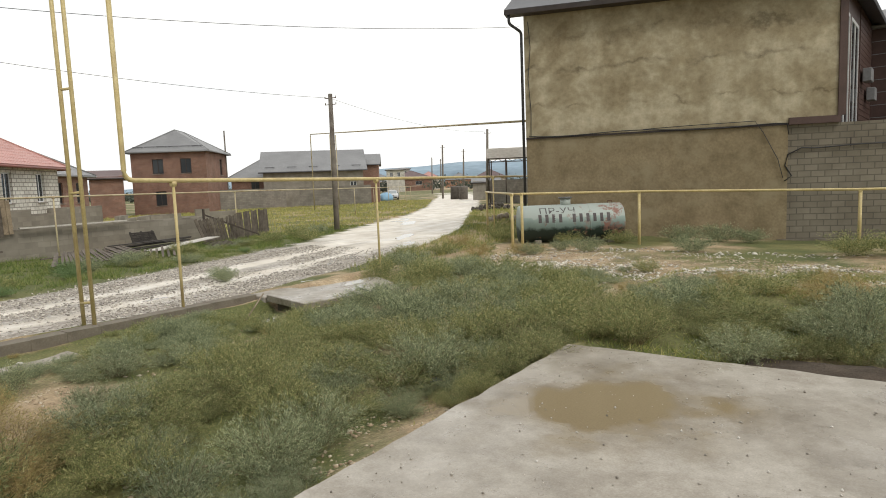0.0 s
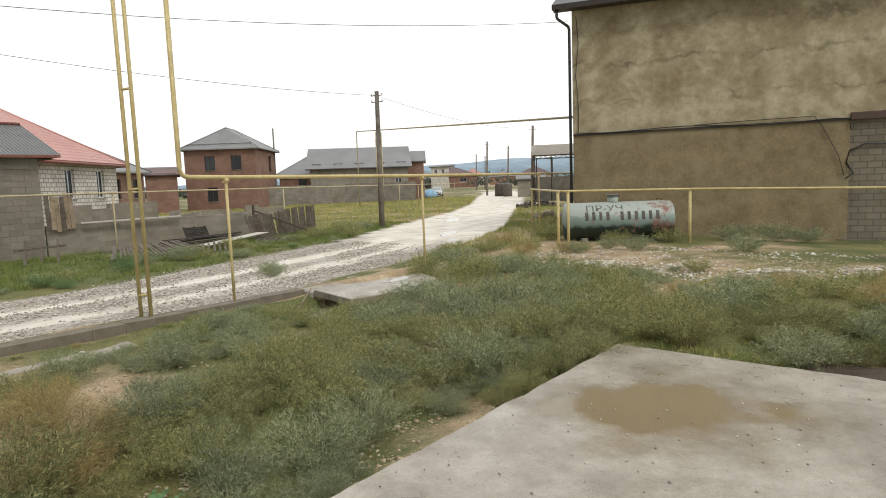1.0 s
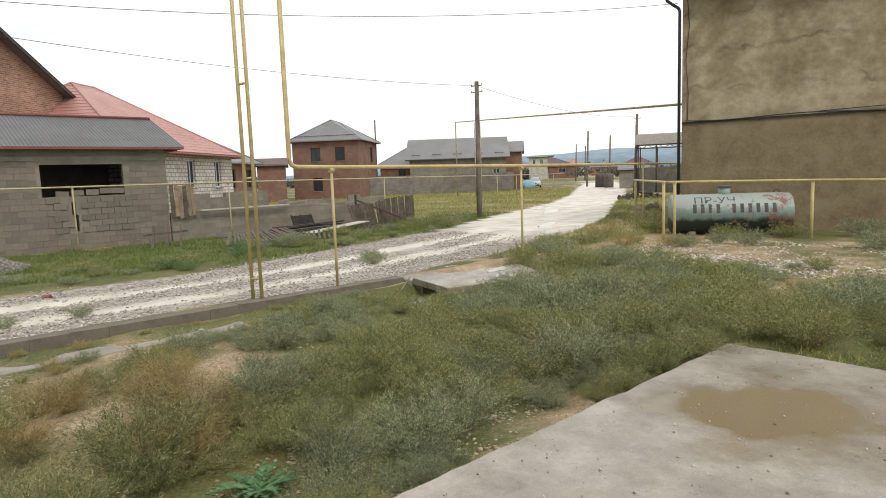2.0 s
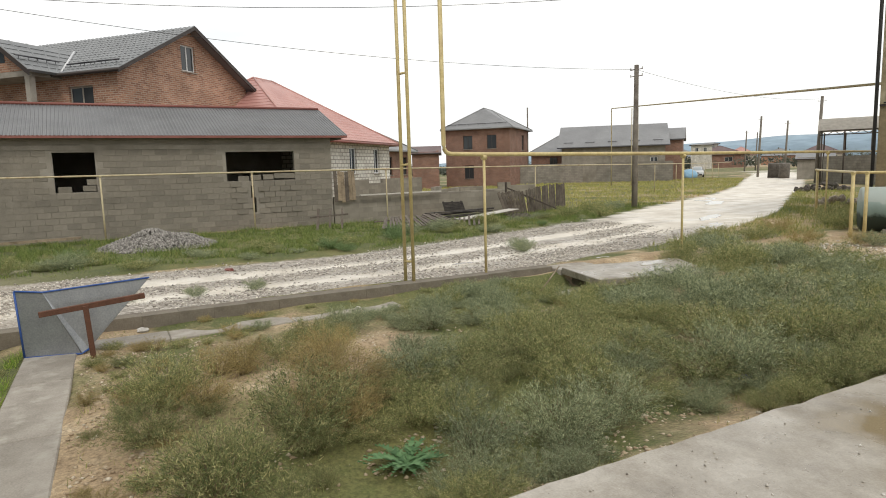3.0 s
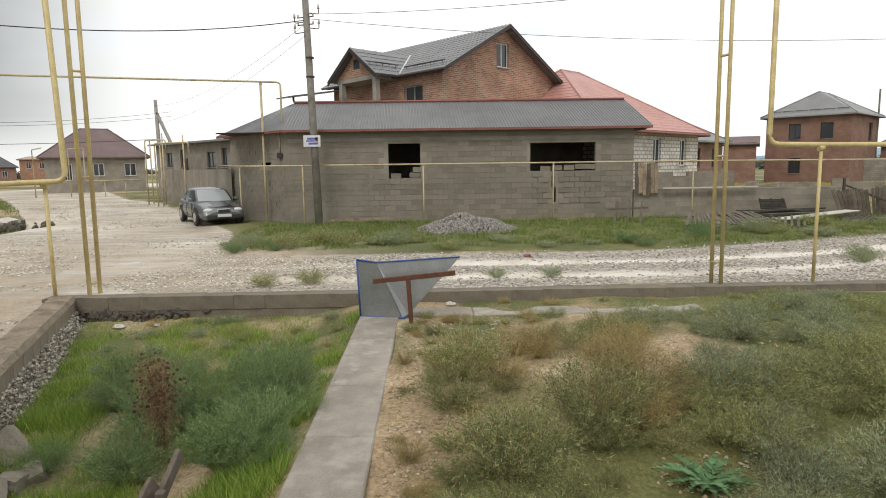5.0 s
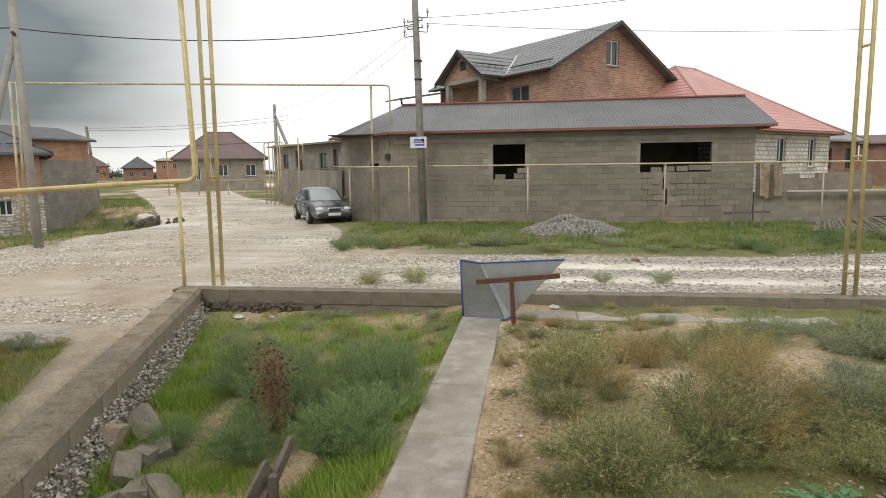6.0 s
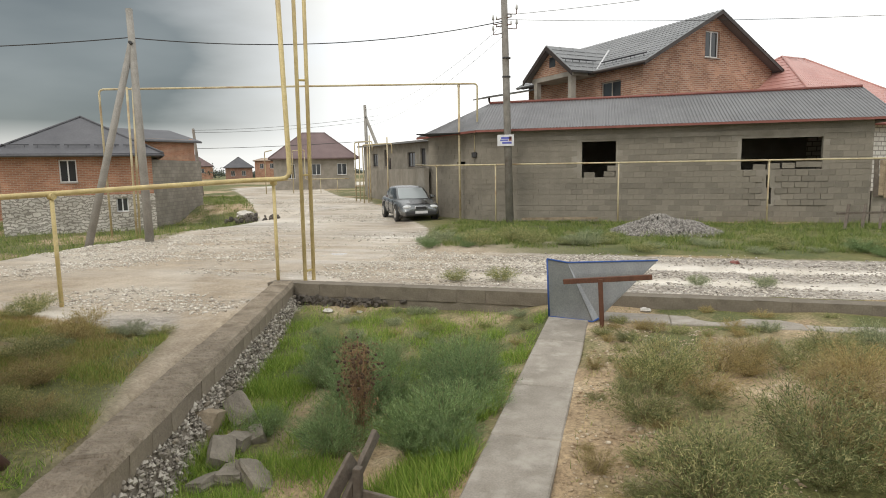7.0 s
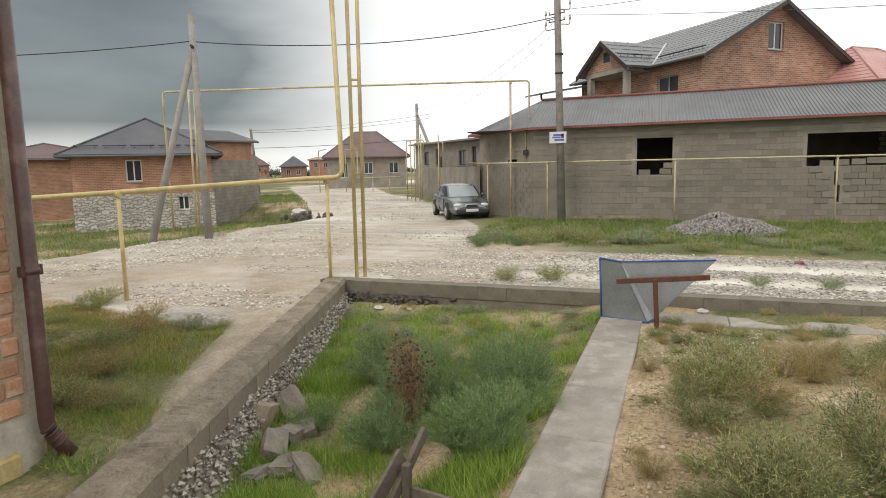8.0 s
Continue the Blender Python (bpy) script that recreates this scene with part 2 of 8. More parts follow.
MAT["insulator"] = surface("white_porcelain", (0.5, 0.5, 0.48), (0.6, 0.6, 0.58), 5, 0.3)
# black that paints the shade of the wheel hollows
MAT["well_black"] = surface("wheel_well_shade_black", (0.02, 0.02, 0.02), (0.03, 0.03, 0.03), 5, 0.8)
MAT["car"] = surface("silver_green_car_paint", (0.22, 0.23, 0.235), (0.28, 0.29, 0.295), 2, 0.24, 0.65, 60, 0.02)
MAT["car_white"] = surface("dusty_white_car_paint", (0.5, 0.5, 0.5), (0.62, 0.62, 0.62), 2, 0.4)
MAT["black_plastic"] = surface("black_plastic", (0.02, 0.02, 0.022), (0.035, 0.035, 0.036), 5, 0.5)
MAT["chrome"] = surface("chrome", (0.55, 0.56, 0.57), (0.65, 0.66, 0.67), 5, 0.2, 0.9)
MAT["lamp"] = surface("clear_lamp_glass", (0.6, 0.62, 0.63), (0.72, 0.74, 0.75), 8, 0.12)
MAT["blue_cover"] = surface("blue_tarpaulin", (0.16, 0.36, 0.55), (0.30, 0.50, 0.66), 3, 0.5)
MAT["paper"] = surface("white_sign_board", (0.62, 0.62, 0.64), (0.72, 0.72, 0.73), 4, 0.5)
MAT["sign_blue"] = surface("blue_print", (0.09, 0.10, 0.42), (0.12, 0.14, 0.5), 5, 0.5)
MAT["wood_tan"] = surface("tan_board", (0.26, 0.20, 0.135), (0.38, 0.30, 0.21), 5, 0.9, 0, 40, 0.4, (0.16, 0.12, 0.08), 3.0, 0.15)
MAT["scrap"] = surface("charred_boards", (0.035, 0.03, 0.028), (0.08, 0.07, 0.06), 6, 0.9, 0, 30, 0.4, None, 1, 0.2)
MAT["pale_board"] = surface("pale_board", (0.5, 0.47, 0.42), (0.66, 0.62, 0.57), 4, 0.8)
# the blue of distance haze is painted into the hills' base colour
MAT["hills"] = surface("haze_tinted_hills", (0.28, 0.37, 0.46), (0.34, 0.44, 0.52), 0.004, 1.0, 0, 0.02, 0.0)


def stone_tones(name, tones, rough):
    m, N, L, b = nodes_of(name, rough)
    r = ramp(N, [(i / (len(tones) - 1), t) for i, t in enumerate(tones)])
    L(N("ShaderNodeNewGeometry").outputs["Random Per Island"], r.inputs[0])
    L(r.outputs[0], b.inputs["Base Color"])
    return m


MAT["bank_stone"] = stone_tones("grey_bank_rubble", [(0.16, 0.14, 0.115), (0.28, 0.25, 0.21), (0.42, 0.38, 0.325), (0.58, 0.54, 0.47)], 0.85)


def glass_mat():
    m, N, L, b = nodes_of("window_glass", 0.06)
    b.inputs["Base Color"].default_value = (0.035, 0.04, 0.045, 1)
    b.inputs["Specular IOR Level"].default_value = 0.6
    return m


MAT["glass"] = glass_mat()


# ---- mesh helpers ----
def box(bm, x0, y0, z0, x1, y1, z1, m=None, bevel=0.0):
    vs = [bm.verts.new((x, y, z)) for z in (z0, z1) for y in (y0, y1) for x in (x0, x1)]
    fs = [bm.faces.new([vs[i] for i in q]) for q in ((0, 2, 3, 1), (4, 5, 7, 6), (0, 1, 5, 4), (2, 6, 7, 3), (0, 4, 6, 2), (1, 3, 7, 5))]
    if bevel:
        es = list({e for f in fs for e in f.edges})
        r = bmesh.ops.bevel(bm, geom=es, offset=bevel, segments=1, affect="EDGES")
        vs = list({v for f in r["faces"] for v in f.verts} | {v for v in vs if v.is_valid})
    if m is not None:
        for v in vs:
            v.co = m @ v.co
    return vs


def tube(bm, pts, r, seg=8, r1=None, cap=True):
    """A round bar along a polyline."""
    pts = [Vector(p) for p in pts]
    rings = []
    for i, p in enumerate(pts):
        d = (pts[min(i + 1, len(pts) - 1)] - pts[max(i - 1, 0)]).normalized()
        a = d.cross(Vector((0, 0, 1)) if abs(d.z) < 0.95 else Vector((1, 0, 0))).normalized()
        b = d.cross(a)
        rr = r if r1 is None else r + (r1 - r) * i / max(1, len(pts) - 1)
        rings.append([bm.verts.new(p + (a * math.cos(2 * math.pi * k / seg) + b * math.sin(2 * math.pi * k / seg)) * rr) for k in range(seg)])
    for u, v in zip(rings, rings[1:]):
        for k in range(seg):
            f = bm.faces.new((u[k], u[(k + 1) % seg], v[(k + 1) % seg], v[k]))
            f.smooth = True
    if cap:
        bm.faces.new(rings[0])
        bm.faces.new(rings[-1][::-1])


def bent(pts, r=0.12, n=4):
    """A polyline with its corners rounded."""
    pts = [Vector(p) for p in pts]
    out = [pts[0]]
    for a, b, c in zip(pts, pts[1:], pts[2:]):
        p, q = b + (a - b).normalized() * r, b + (c - b).normalized() * r
        out += [p.lerp(b, k / n).lerp(b.lerp(q, k / n), k / n) for k in range(n + 1)]
    return out + [pts[-1]]


def quad(bm, a, b, c, d):
    return bm.faces.new([bm.verts.new(p) for p in (a, b, c, d)])


def box_uv(me):
    """Wall-plane coordinates in metres for each face."""
    uv = me.uv_layers.new(name="UVMap")
    for p in me.polygons:
        n = p.normal
        for li in p.loop_indices:
            c = me.vertices[me.loops[li].vertex_index].co
            if abs(n.z) > 0.7:
                uv.data[li].uv = (c.x, c.y)
            else:
                t = Vector((-n.y, n.x, 0)).normalized()
                uv.data[li].uv = (c.x * t.x + c.y * t.y, c.z)


def part(name, bm, mat, parent=None, label="", uv=False, kind=""):
    bmesh.ops.recalc_face_normals(bm, faces=bm.faces[:])
    me = bpy.data.meshes.new(name)
    bm.to_mesh(me)
    bm.free()
    if uv:
        box_uv(me)
    me.materials.append(MAT[mat] if isinstance(mat, str) else mat)
    ob = new(name, me)
    if parent:
        ob.parent = parent
    return tagged(ob, label=label, kind=kind)


def piece(name, me, parent, m):
    ob = new(name, me)
    ob.parent = parent
    ob.matrix_basis = m
    return ob


def thing(name, m, label, category, group="", kind=""):
    ob = new(name)
    ob.empty_display_size = 0.2
    ob.matrix_basis = m
    return tagged(ob, label, category, group, kind)


def B():
    return bmesh.new()


# ---- the ground ----
def smooth(a, b, v):
    t = min(1.0, max(0.0, (v - a) / (b - a)))
    return t * t * (3 - 2 * t)


def lerp_table(tab, v):
    if v <= tab[0][0]:
        return tab[0][1]
    for (a, p), (b, q) in zip(tab, tab[1:]):
        if v <= b:
            return p + (q - p) * (v - a) / (b - a)
    return tab[-1][1]


ROAD_NEAR = [(-8, -10.3), (8, -10.4), (12, -11.2), (18, -13.2), (24, -15.9), (34, -22.0), (50, -31.2), (72, -45.0), (120, -78)]
ROAD_FAR = [(-8, -14.9), (5, -14.5), (10, -16.2), (15, -17.6), (24, -22.2), (34, -27.0), (46, -34.3), (62, -45.5), (82, -59), (120, -86)]
SIDE_L = [(-70, -48.5), (-54, -36.5), (-29, -18.4), (-15.1, -13.4), (-11, -14.8), (-4, -16)]
SIDE_R = [(-70, -36), (-46, -21.9), (-41, -17.6), (-26, -9.4), (-20.5, -6.5), (-15.4, -5.0), (-10, -4)]


def wall_y(x):
    return -5.76 + (x + 10.0) * 0.352      # inner line of the side kerb wall


def band(v, a, b, s):
    lo, hi = min(a, b), max(a, b)
    return smooth(lo - s, lo + s, v) * (1 - smooth(hi - s, hi + s, v))


def road_mask(x, y):
    r = band(x, lerp_table(ROAD_FAR, y), lerp_table(ROAD_NEAR, y), 0.35) * smooth(-8.5, -6.5, y)
    s = band(y, lerp_table(SIDE_L, x), lerp_table(SIDE_R, x), 0.4) * (1 - smooth(-11.2, -9.6, x))
    dirt = band(x, -16, -7.2 + 0.25 * (y + 9), 0.8) * band(y, -15.5, -5.5, 0.8)
    return max(r, s, dirt)


def mud_mask(x, y):
    """Trodden brown mud: the footpath along the side wall and the near side of the junction."""
    w = lerp_table([(-10, 1.9), (-7.7, 1.05), (-6.2, 0.58), (-5.1, 0.42), (-3.7, 0.08)], x)
    path = band(y, wall_y(x) - 0.34 - w, wall_y(x) - 0.3, 0.18) * band(x, -12, -3.2, 0.4)
    side = band(y, lerp_table(SIDE_L, x), lerp_table(SIDE_R, x), 0.8) * (1 - smooth(-11.5, -10.5, x)) if x < -9 else 0.0
    near = max(band(x, -12.5, -7.4, 0.6) * band(y, -15.0, -6.2, 0.7), band(x, -17.5, -10.6, 0.7) * band(y, -16.0, -2.0, 2.0))
    k = max(path, near * (0.80 + 0.6 * noise.noise((x * .6, y * .35, 4.0))), side * (0.55 + 0.7 * noise.noise((x * .25, y * .25, 9.0))))
    return min(1.0, max(0.0, k))


def in_yard(x, y):
    return smooth(-10.22, -10.06, x) * smooth(wall_y(x) - 0.30, wall_y(x) - 0.12, y)


def height(x, y):
    h = 0.0
    if abs(x) < 400 and abs(y) < 400:
        h = 0.05 * noise.noise((x * 0.35, y * 0.35, 3.0)) * (1 - 0.6 * road_mask(x, y))
        h += 0.018 * noise.noise((x * 2.1, y * 2.1, 7.0))
    # ruts and crown of the road
    m = road_mask(x, y)
    if m > 0.01:
        c = 0.5 * (lerp_table(ROAD_NEAR, y) + lerp_table(ROAD_FAR, y))
        u = abs(abs(x - c) - 0.8)
        h += m * (-0.06 - 0.035 * math.exp(-(u / 0.28) ** 2) + 0.02 * noise.noise((x * 1.2, y * 0.5, 1.0)))
    # the yard lies lower than the road, deepest at the corner of its two walls
    k = in_yard(x, y)
    if k > 0 and y < 16:
        low = -0.20 - 0.36 * (1 - smooth(-2.2, -0.9, y)) * (0.55 + 0.45 * smooth(-9.6, -7.5, x)) + 0.05 * smooth(3, 8, y)
        low += 0.24 * math.exp(-((x + 6.2) / 1.5) ** 2 - ((y - 2.0) / 1.8) ** 2)       # mound of dug soil
        low += 0.24 * smooth(-3.6, -2.7, x) * smooth(0.0, 1.2, y) + 0.15 * smooth(7, 10, y)
        low += 0.03 * (1 - smooth(-9.6, -9.0, x))
        low += 0.05 * noise.noise((x * 0.9, y * 0.9, 5.0))
        h = h * (1 - k) + (low + h * 0.5) * k * (1 - smooth(11, 16, y)) + k * smooth(11, 16, y) * h
    # the ditch at the culvert
    if -9.8 < x < -7.4 and 5.9 < y < 11.2:
        h -= 0.22 * band(x, -9.62, -7.75, 0.15) * band(y, 6.4, 10.6, 0.25)
    # the side wall stands in its own trench
    if -10.4 < x < -1.0 and wall_y(x) - 0.42 < y < wall_y(x) - 0.05:
        h = min(h, -0.10)
    # the lot of the low brick house falls away from the verge
    h -= 0.85 * smooth(-14.6, -18.0, y) * smooth(-34, -30, x) if y < -14.5 else 0.0
    # the ground dips to the plastered house
    h -= 0.28 * math.exp(-((x + 1.5) / 5.0) ** 2 - ((y - 23.5) / 3.0) ** 2)
    return h


def axis(fine0, fine1, step, mid0, mid1, mstep, far):
    v = list(np.arange(fine0, fine1 + 1e-6, step))
    v = list(np.arange(mid0, fine0 - 1e-6, mstep)) + v + list(np.arange(fine1 + mstep, mid1, mstep))
    d, hi, lo = mstep, v[-1], v[0]
    while hi < far:
        d *= 1.5
        hi += d
        lo -= d
        v = [lo] + v + [hi]
    return v


def build_ground():
    xs, ys = axis(-17.0, 1.0, 0.16, -62, 10, 0.8, 3500), axis(-9.0, 13.0, 0.16, -42, 90, 0.8, 3500)
    vs, fs, rd, gr, md, tr = [], [], [], [], [], []
    for y in ys:
        for x in xs:
            h = height(x, y)
            m = road_mask(x, y) if -120 < x < 20 and -70 < y < 130 else 0.0
            vs.append((x, y, h))
            rd.append(m)
            md.append(mud_mask(x, y) if -75 < x < -2 and -50 < y < 3 else 0.0)
            # how grown over: bare light soil in patches of the yard
            g = 0.5 + 0.9 * noise.noise((x * 0.28, y * 0.28, 11.0)) + 0.35 * noise.noise((x * 1.1, y * 1.1, 2.0))
            if in_yard(x, y) > 0.5 and -12 < x < 4 and y < 18:
                g -= 0.12 * (1 - smooth(-9.2, -8.4, x)) + 0.20 * smooth(6.0, 7.4, y) + 0.3 * smooth(-0.5, 0.3, -abs(y + 0.2) + 0.5)
            if -9.8 < x < -7.6 and 4.4 < y < 7.9:
                g += 0.7
            gr.append(min(1.0, max(0.0, g)))
            if -23.6 < x < -14.8 and -7 < y < 26:
                gr[-1] = min(1.0, gr[-1] + 0.55)
            # pale wheel tracks
            c = 0.5 * (lerp_table(ROAD_NEAR, y) + lerp_table(ROAD_FAR, y))
            u = abs(abs(x - c + 0.25 * noise.noise((x * .1, y * .25, 6.0))) - 0.85)
            k = math.exp(-(u / 0.38) ** 2) * (0.75 + 0.5 * noise.noise((x * .6, y * .3, 8.0))) if y > -5 else 0.35 + 0.5 * noise.noise((x * .4, y * .4, 8.0))
            tr.append(min(1.0, max(0.0, k * (0.85 + 0.15 * smooth(6, 14, y)) + 0.16 + 0.70 * smooth(12, 24, y))))
    n = len(xs)
    for j in range(len(ys) - 1):
        for i in range(n - 1):
            a = j * n + i
            fs.append((a, a + 1, a + n + 1, a + n))
    me = bpy.data.meshes.new("ground")
    me.from_pydata(vs, [], fs)
    for nm, data in (("road", rd), ("grown", gr), ("mud", md), ("track", tr)):
        at = me.attributes.new(nm, "FLOAT", "POINT")
        at.data.foreach_set("value", data)
    me.polygons.foreach_set("use_smooth", [True] * len(me.polygons))
    ob = new("ground", me)
    m, N, L, b = nodes_of("village_ground", 0.9)
    co = N("ShaderNodeTexCoord").outputs["Object"]

    def attr(nm):
        a = N("ShaderNodeAttribute")
        a.attribute_name = nm
        return a.outputs["Fac"]
    soil = ramp(N, [(0.25, (0.23, 0.16, 0.095)), (0.5, (0.39, 0.29, 0.18)), (0.75, (0.60, 0.50, 0.36))])
    L(noise_tex(N, L, co, 1.4, 8.0, 0.7), soil.inputs[0])
    grit = ramp(N, [(0.34, (0.5, 0.47, 0.43)), (0.5, (1.0, 1.0, 1.0)), (0.66, (1.5, 1.48, 1.44))])
    L(noise_tex(N, L, co, 26.0, 6.0, 0.75), grit.inputs[0])
    soil_c = mixed(N, L, 0.85, soil.outputs[0], grit.outputs[0], "MULTIPLY")
    green = ramp(N, [(0.3, (0.06, 0.08, 0.024)), (0.5, (0.12, 0.13, 0.042)), (0.72, (0.23, 0.20, 0.08))])
    L(noise_tex(N, L, co, 0.35, 8.0, 0.7), green.inputs[0])
    gm = ramp(N, [(0.30, (0, 0, 0)), (0.55, (1, 1, 1))])
    ga = N("ShaderNodeMath")
    ga.operation = "MULTIPLY_ADD"
    ga.inputs[1].default_value = 0.5
    L(noise_tex(N, L, co, 3.0, 6.0, 0.7), ga.inputs[0])
    gs = N("ShaderNodeMath")
    gs.operation = "MULTIPLY_ADD"
    gs.inputs[1].default_value, gs.inputs[2].default_value = 0.8, -0.15
    L(attr("grown"), gs.inputs[0])
    L(gs.outputs[0], ga.inputs[2])
    L(ga.outputs[0], gm.inputs[0])
    green_c = mixed(N, L, 0.9, green.outputs[0], grit.outputs[0], "MULTIPLY")
    land = mixed(N, L, gm.outputs[0], soil_c, green_c)
    # crushed limestone: pale mud in the tracks, grey stones between
    vor = N("ShaderNodeTexVoronoi")
    vor.inputs["Scale"].default_value = 19.0
    L(co, vor.inputs["Vector"])
    stone = ramp(N, [(0.0, (0.17, 0.148, 0.125)), (0.5, (0.33, 0.292, 0.25)), (1.0, (0.58, 0.53, 0.47))])
    L(vor.outputs["Color"], stone.inputs[0])
    mud = ramp(N, [(0.3, (0.54, 0.48, 0.40)), (0.7, (0.88, 0.83, 0.75))])
    L(noise_tex(N, L, co, 0.8, 8.0, 0.65), mud.inputs[0])
    mp = N("ShaderNodeMapping")
    mp.inputs["Rotation"].default_value = (0, 0, 0.35)
    mp.inputs["Scale"].default_value = (1.3, 0.25, 1.0)
    L(co, mp.inputs[0])
    track = ramp(N, [(0.42, (0, 0, 0)), (0.72, (1, 1, 1))])
    ta = N("ShaderNodeMath")
    ta.operation = "MULTIPLY_ADD"
    ta.inputs[1].default_value = 0.55
    L(noise_tex(N, L, mp.outputs[0], 2.4, 7.0, 0.65), ta.inputs[0])
    tb = N("ShaderNodeMath")
    tb.operation = "MULTIPLY"
    tb.inputs[1].default_value = 0.75
    L(attr("track"), tb.inputs[0])
    L(tb.outputs[0], ta.inputs[2])
    L(ta.outputs[0], track.inputs[0])
    road = mixed(N, L, track.outputs[0], stone.outputs[0], mud.outputs[0])
    edge = ramp(N, [(0.38, (0, 0, 0)), (0.62, (1, 1, 1))])
    ea = N("ShaderNodeMath")
    ea.operation = "MULTIPLY_ADD"
    ea.inputs[1].default_value = 0.45
    L(noise_tex(N, L, co, 2.2, 6.0, 0.7), ea.inputs[0])
    es = N("ShaderNodeMath")
    es.operation = "MULTIPLY_ADD"
    es.inputs[1].default_value, es.inputs[2].default_value = 1.0, -0.22
    L(attr("road"), es.inputs[0])
    L(es.outputs[0], ea.inputs[2])
    L(ea.outputs[0], edge.inputs[0])
    all_ = mixed(N, L, edge.outputs[0], land, road)
    brown = ramp(N, [(0.3, (0.30, 0.238, 0.17)), (0.7, (0.50, 0.42, 0.325))])
    L(noise_tex(N, L, co, 1.7, 8.0, 0.7), brown.inputs[0])
    L(mixed(N, L, attr("mud"), all_, mixed(N, L, 0.5, brown.outputs[0], grit.outputs[0], "MULTIPLY")), b.inputs["Base Color"])
    wet = ramp(N, [(0.45, (0.85, 0.85, 0.85)), (0.62, (0.28, 0.28, 0.28))])
    L(noise_tex(N, L, mp.outputs[0], 1.3, 5.0), wet.inputs[0])
    wr = mixed(N, L, edge.outputs[0], (0.92, 0.92, 0.92), wet.outputs[0])
    L(wr, b.inputs["Roughness"])
    bumped(N, L, b, noise_tex(N, L, co, 18.0, 6.0, 0.7), 0.6, 0.03)
    me.materials.append(m)
    return tagged(ob, "damp village ground of pale soil, grass and crushed limestone", "ground", kind="structure")


build_ground()


# ---- walls with openings, windows, roofs ----
def wall_open(bm, u0, u1, z0, z1, holes, t=0.25, m=None):
    """A wall along local x from u0 to u1, y from 0 to t, one shell with openings (a, b, lo, hi) cut through."""
    us = sorted({u0, u1, *[h for o in holes for h in o[:2]]})
    zs = sorted({z0, z1, *[h for o in holes for h in o[2:4]]})
    vs = {}

    def v(i, j, k):
        if (i, j, k) not in vs:
            p = Vector((us[i], t if k else 0.0, zs[j]))
            vs[i, j, k] = bm.verts.new(m @ p if m else p)
        return vs[i, j, k]

    def solid(i, j):
        if not (0 <= i < len(us) - 1 and 0 <= j < len(zs) - 1):
            return False
        a, c = (us[i] + us[i + 1]) / 2, (zs[j] + zs[j + 1]) / 2
        return not any(o[0] < a < o[1] and o[2] < c < o[3] for o in holes)
    for i in range(len(us) - 1):
        for j in range(len(zs) - 1):
            if not solid(i, j):
                continue
            bm.faces.new((v(i, j, 0), v(i + 1, j, 0), v(i + 1, j + 1, 0), v(i, j + 1, 0)))
            bm.faces.new((v(i, j + 1, 1), v(i + 1, j + 1, 1), v(i + 1, j, 1), v(i, j, 1)))
            if not solid(i - 1, j):
                bm.faces.new((v(i, j, 0), v(i, j + 1, 0), v(i, j + 1, 1), v(i, j, 1)))
            if not solid(i + 1, j):
                bm.faces.new((v(i + 1, j, 1), v(i + 1, j + 1, 1), v(i + 1, j + 1, 0), v(i + 1, j, 0)))
            if not solid(i, j - 1):
                bm.faces.new((v(i, j, 1), v(i + 1, j, 1), v(i + 1, j, 0), v(i, j, 0)))
            if not solid(i, j + 1):
                bm.faces.new((v(i, j + 1, 0), v(i + 1, j + 1, 0), v(i + 1, j + 1, 1), v(i, j + 1, 1)))


def window_part(parent, m, a, b, lo, hi, frame_mat="white_paint", leaves=2, deep=0.10, bars=0.06, sill=True):
    """A window in an opening: frame with its leaves, glass panes, sill."""
    bm = B()
    f = bars
    box(bm, a, deep, lo, a + f, deep + 0.06, hi, m)
    box(bm, b - f, deep, lo, b, deep + 0.06, hi, m)
    box(bm, a + f, deep, hi - f, b - f, deep + 0.06, hi, m)
    box(bm, a + f, deep, lo, b - f, deep + 0.06, lo + f, m)
    for k in range(1, leaves):
        c = a + (b - a) * k / leaves
        box(bm, c - f / 2, deep, lo + f, c + f / 2, deep + 0.06, hi - f, m)
    w = part("window", bm, frame_mat, parent)
    for k in range(leaves):
        g = B()
        box(g, a + (b - a) * k / leaves + f / 2, deep + 0.02, lo + f, a + (b - a) * (k + 1) / leaves - f / 2, deep + 0.035, hi - f, m)
        part("pane", g, "glass", w)
    if sill:
        s = B()
        box(s, a - 0.05, -0.06, lo - 0.05, b + 0.05, deep, lo - 0.004, m)
        part("sill", s, "concrete", w)
    return w


def slab_face(bm, pts, t):
    """A flat sheet with thickness under it."""
    pts = [Vector(p) for p in pts]
    n = (pts[1] - pts[0]).cross(pts[2] - pts[0]).normalized()
    if n.z < 0:
        n = -n
    top, low = [bm.verts.new(p) for p in pts], [bm.verts.new(p - n * t) for p in pts]
    bm.faces.new(top)
    bm.faces.new(low[::-1])
    for i in range(len(pts)):
        j = (i + 1) % len(pts)
        bm.faces.new((top[i], low[i], low[j], top[j]))


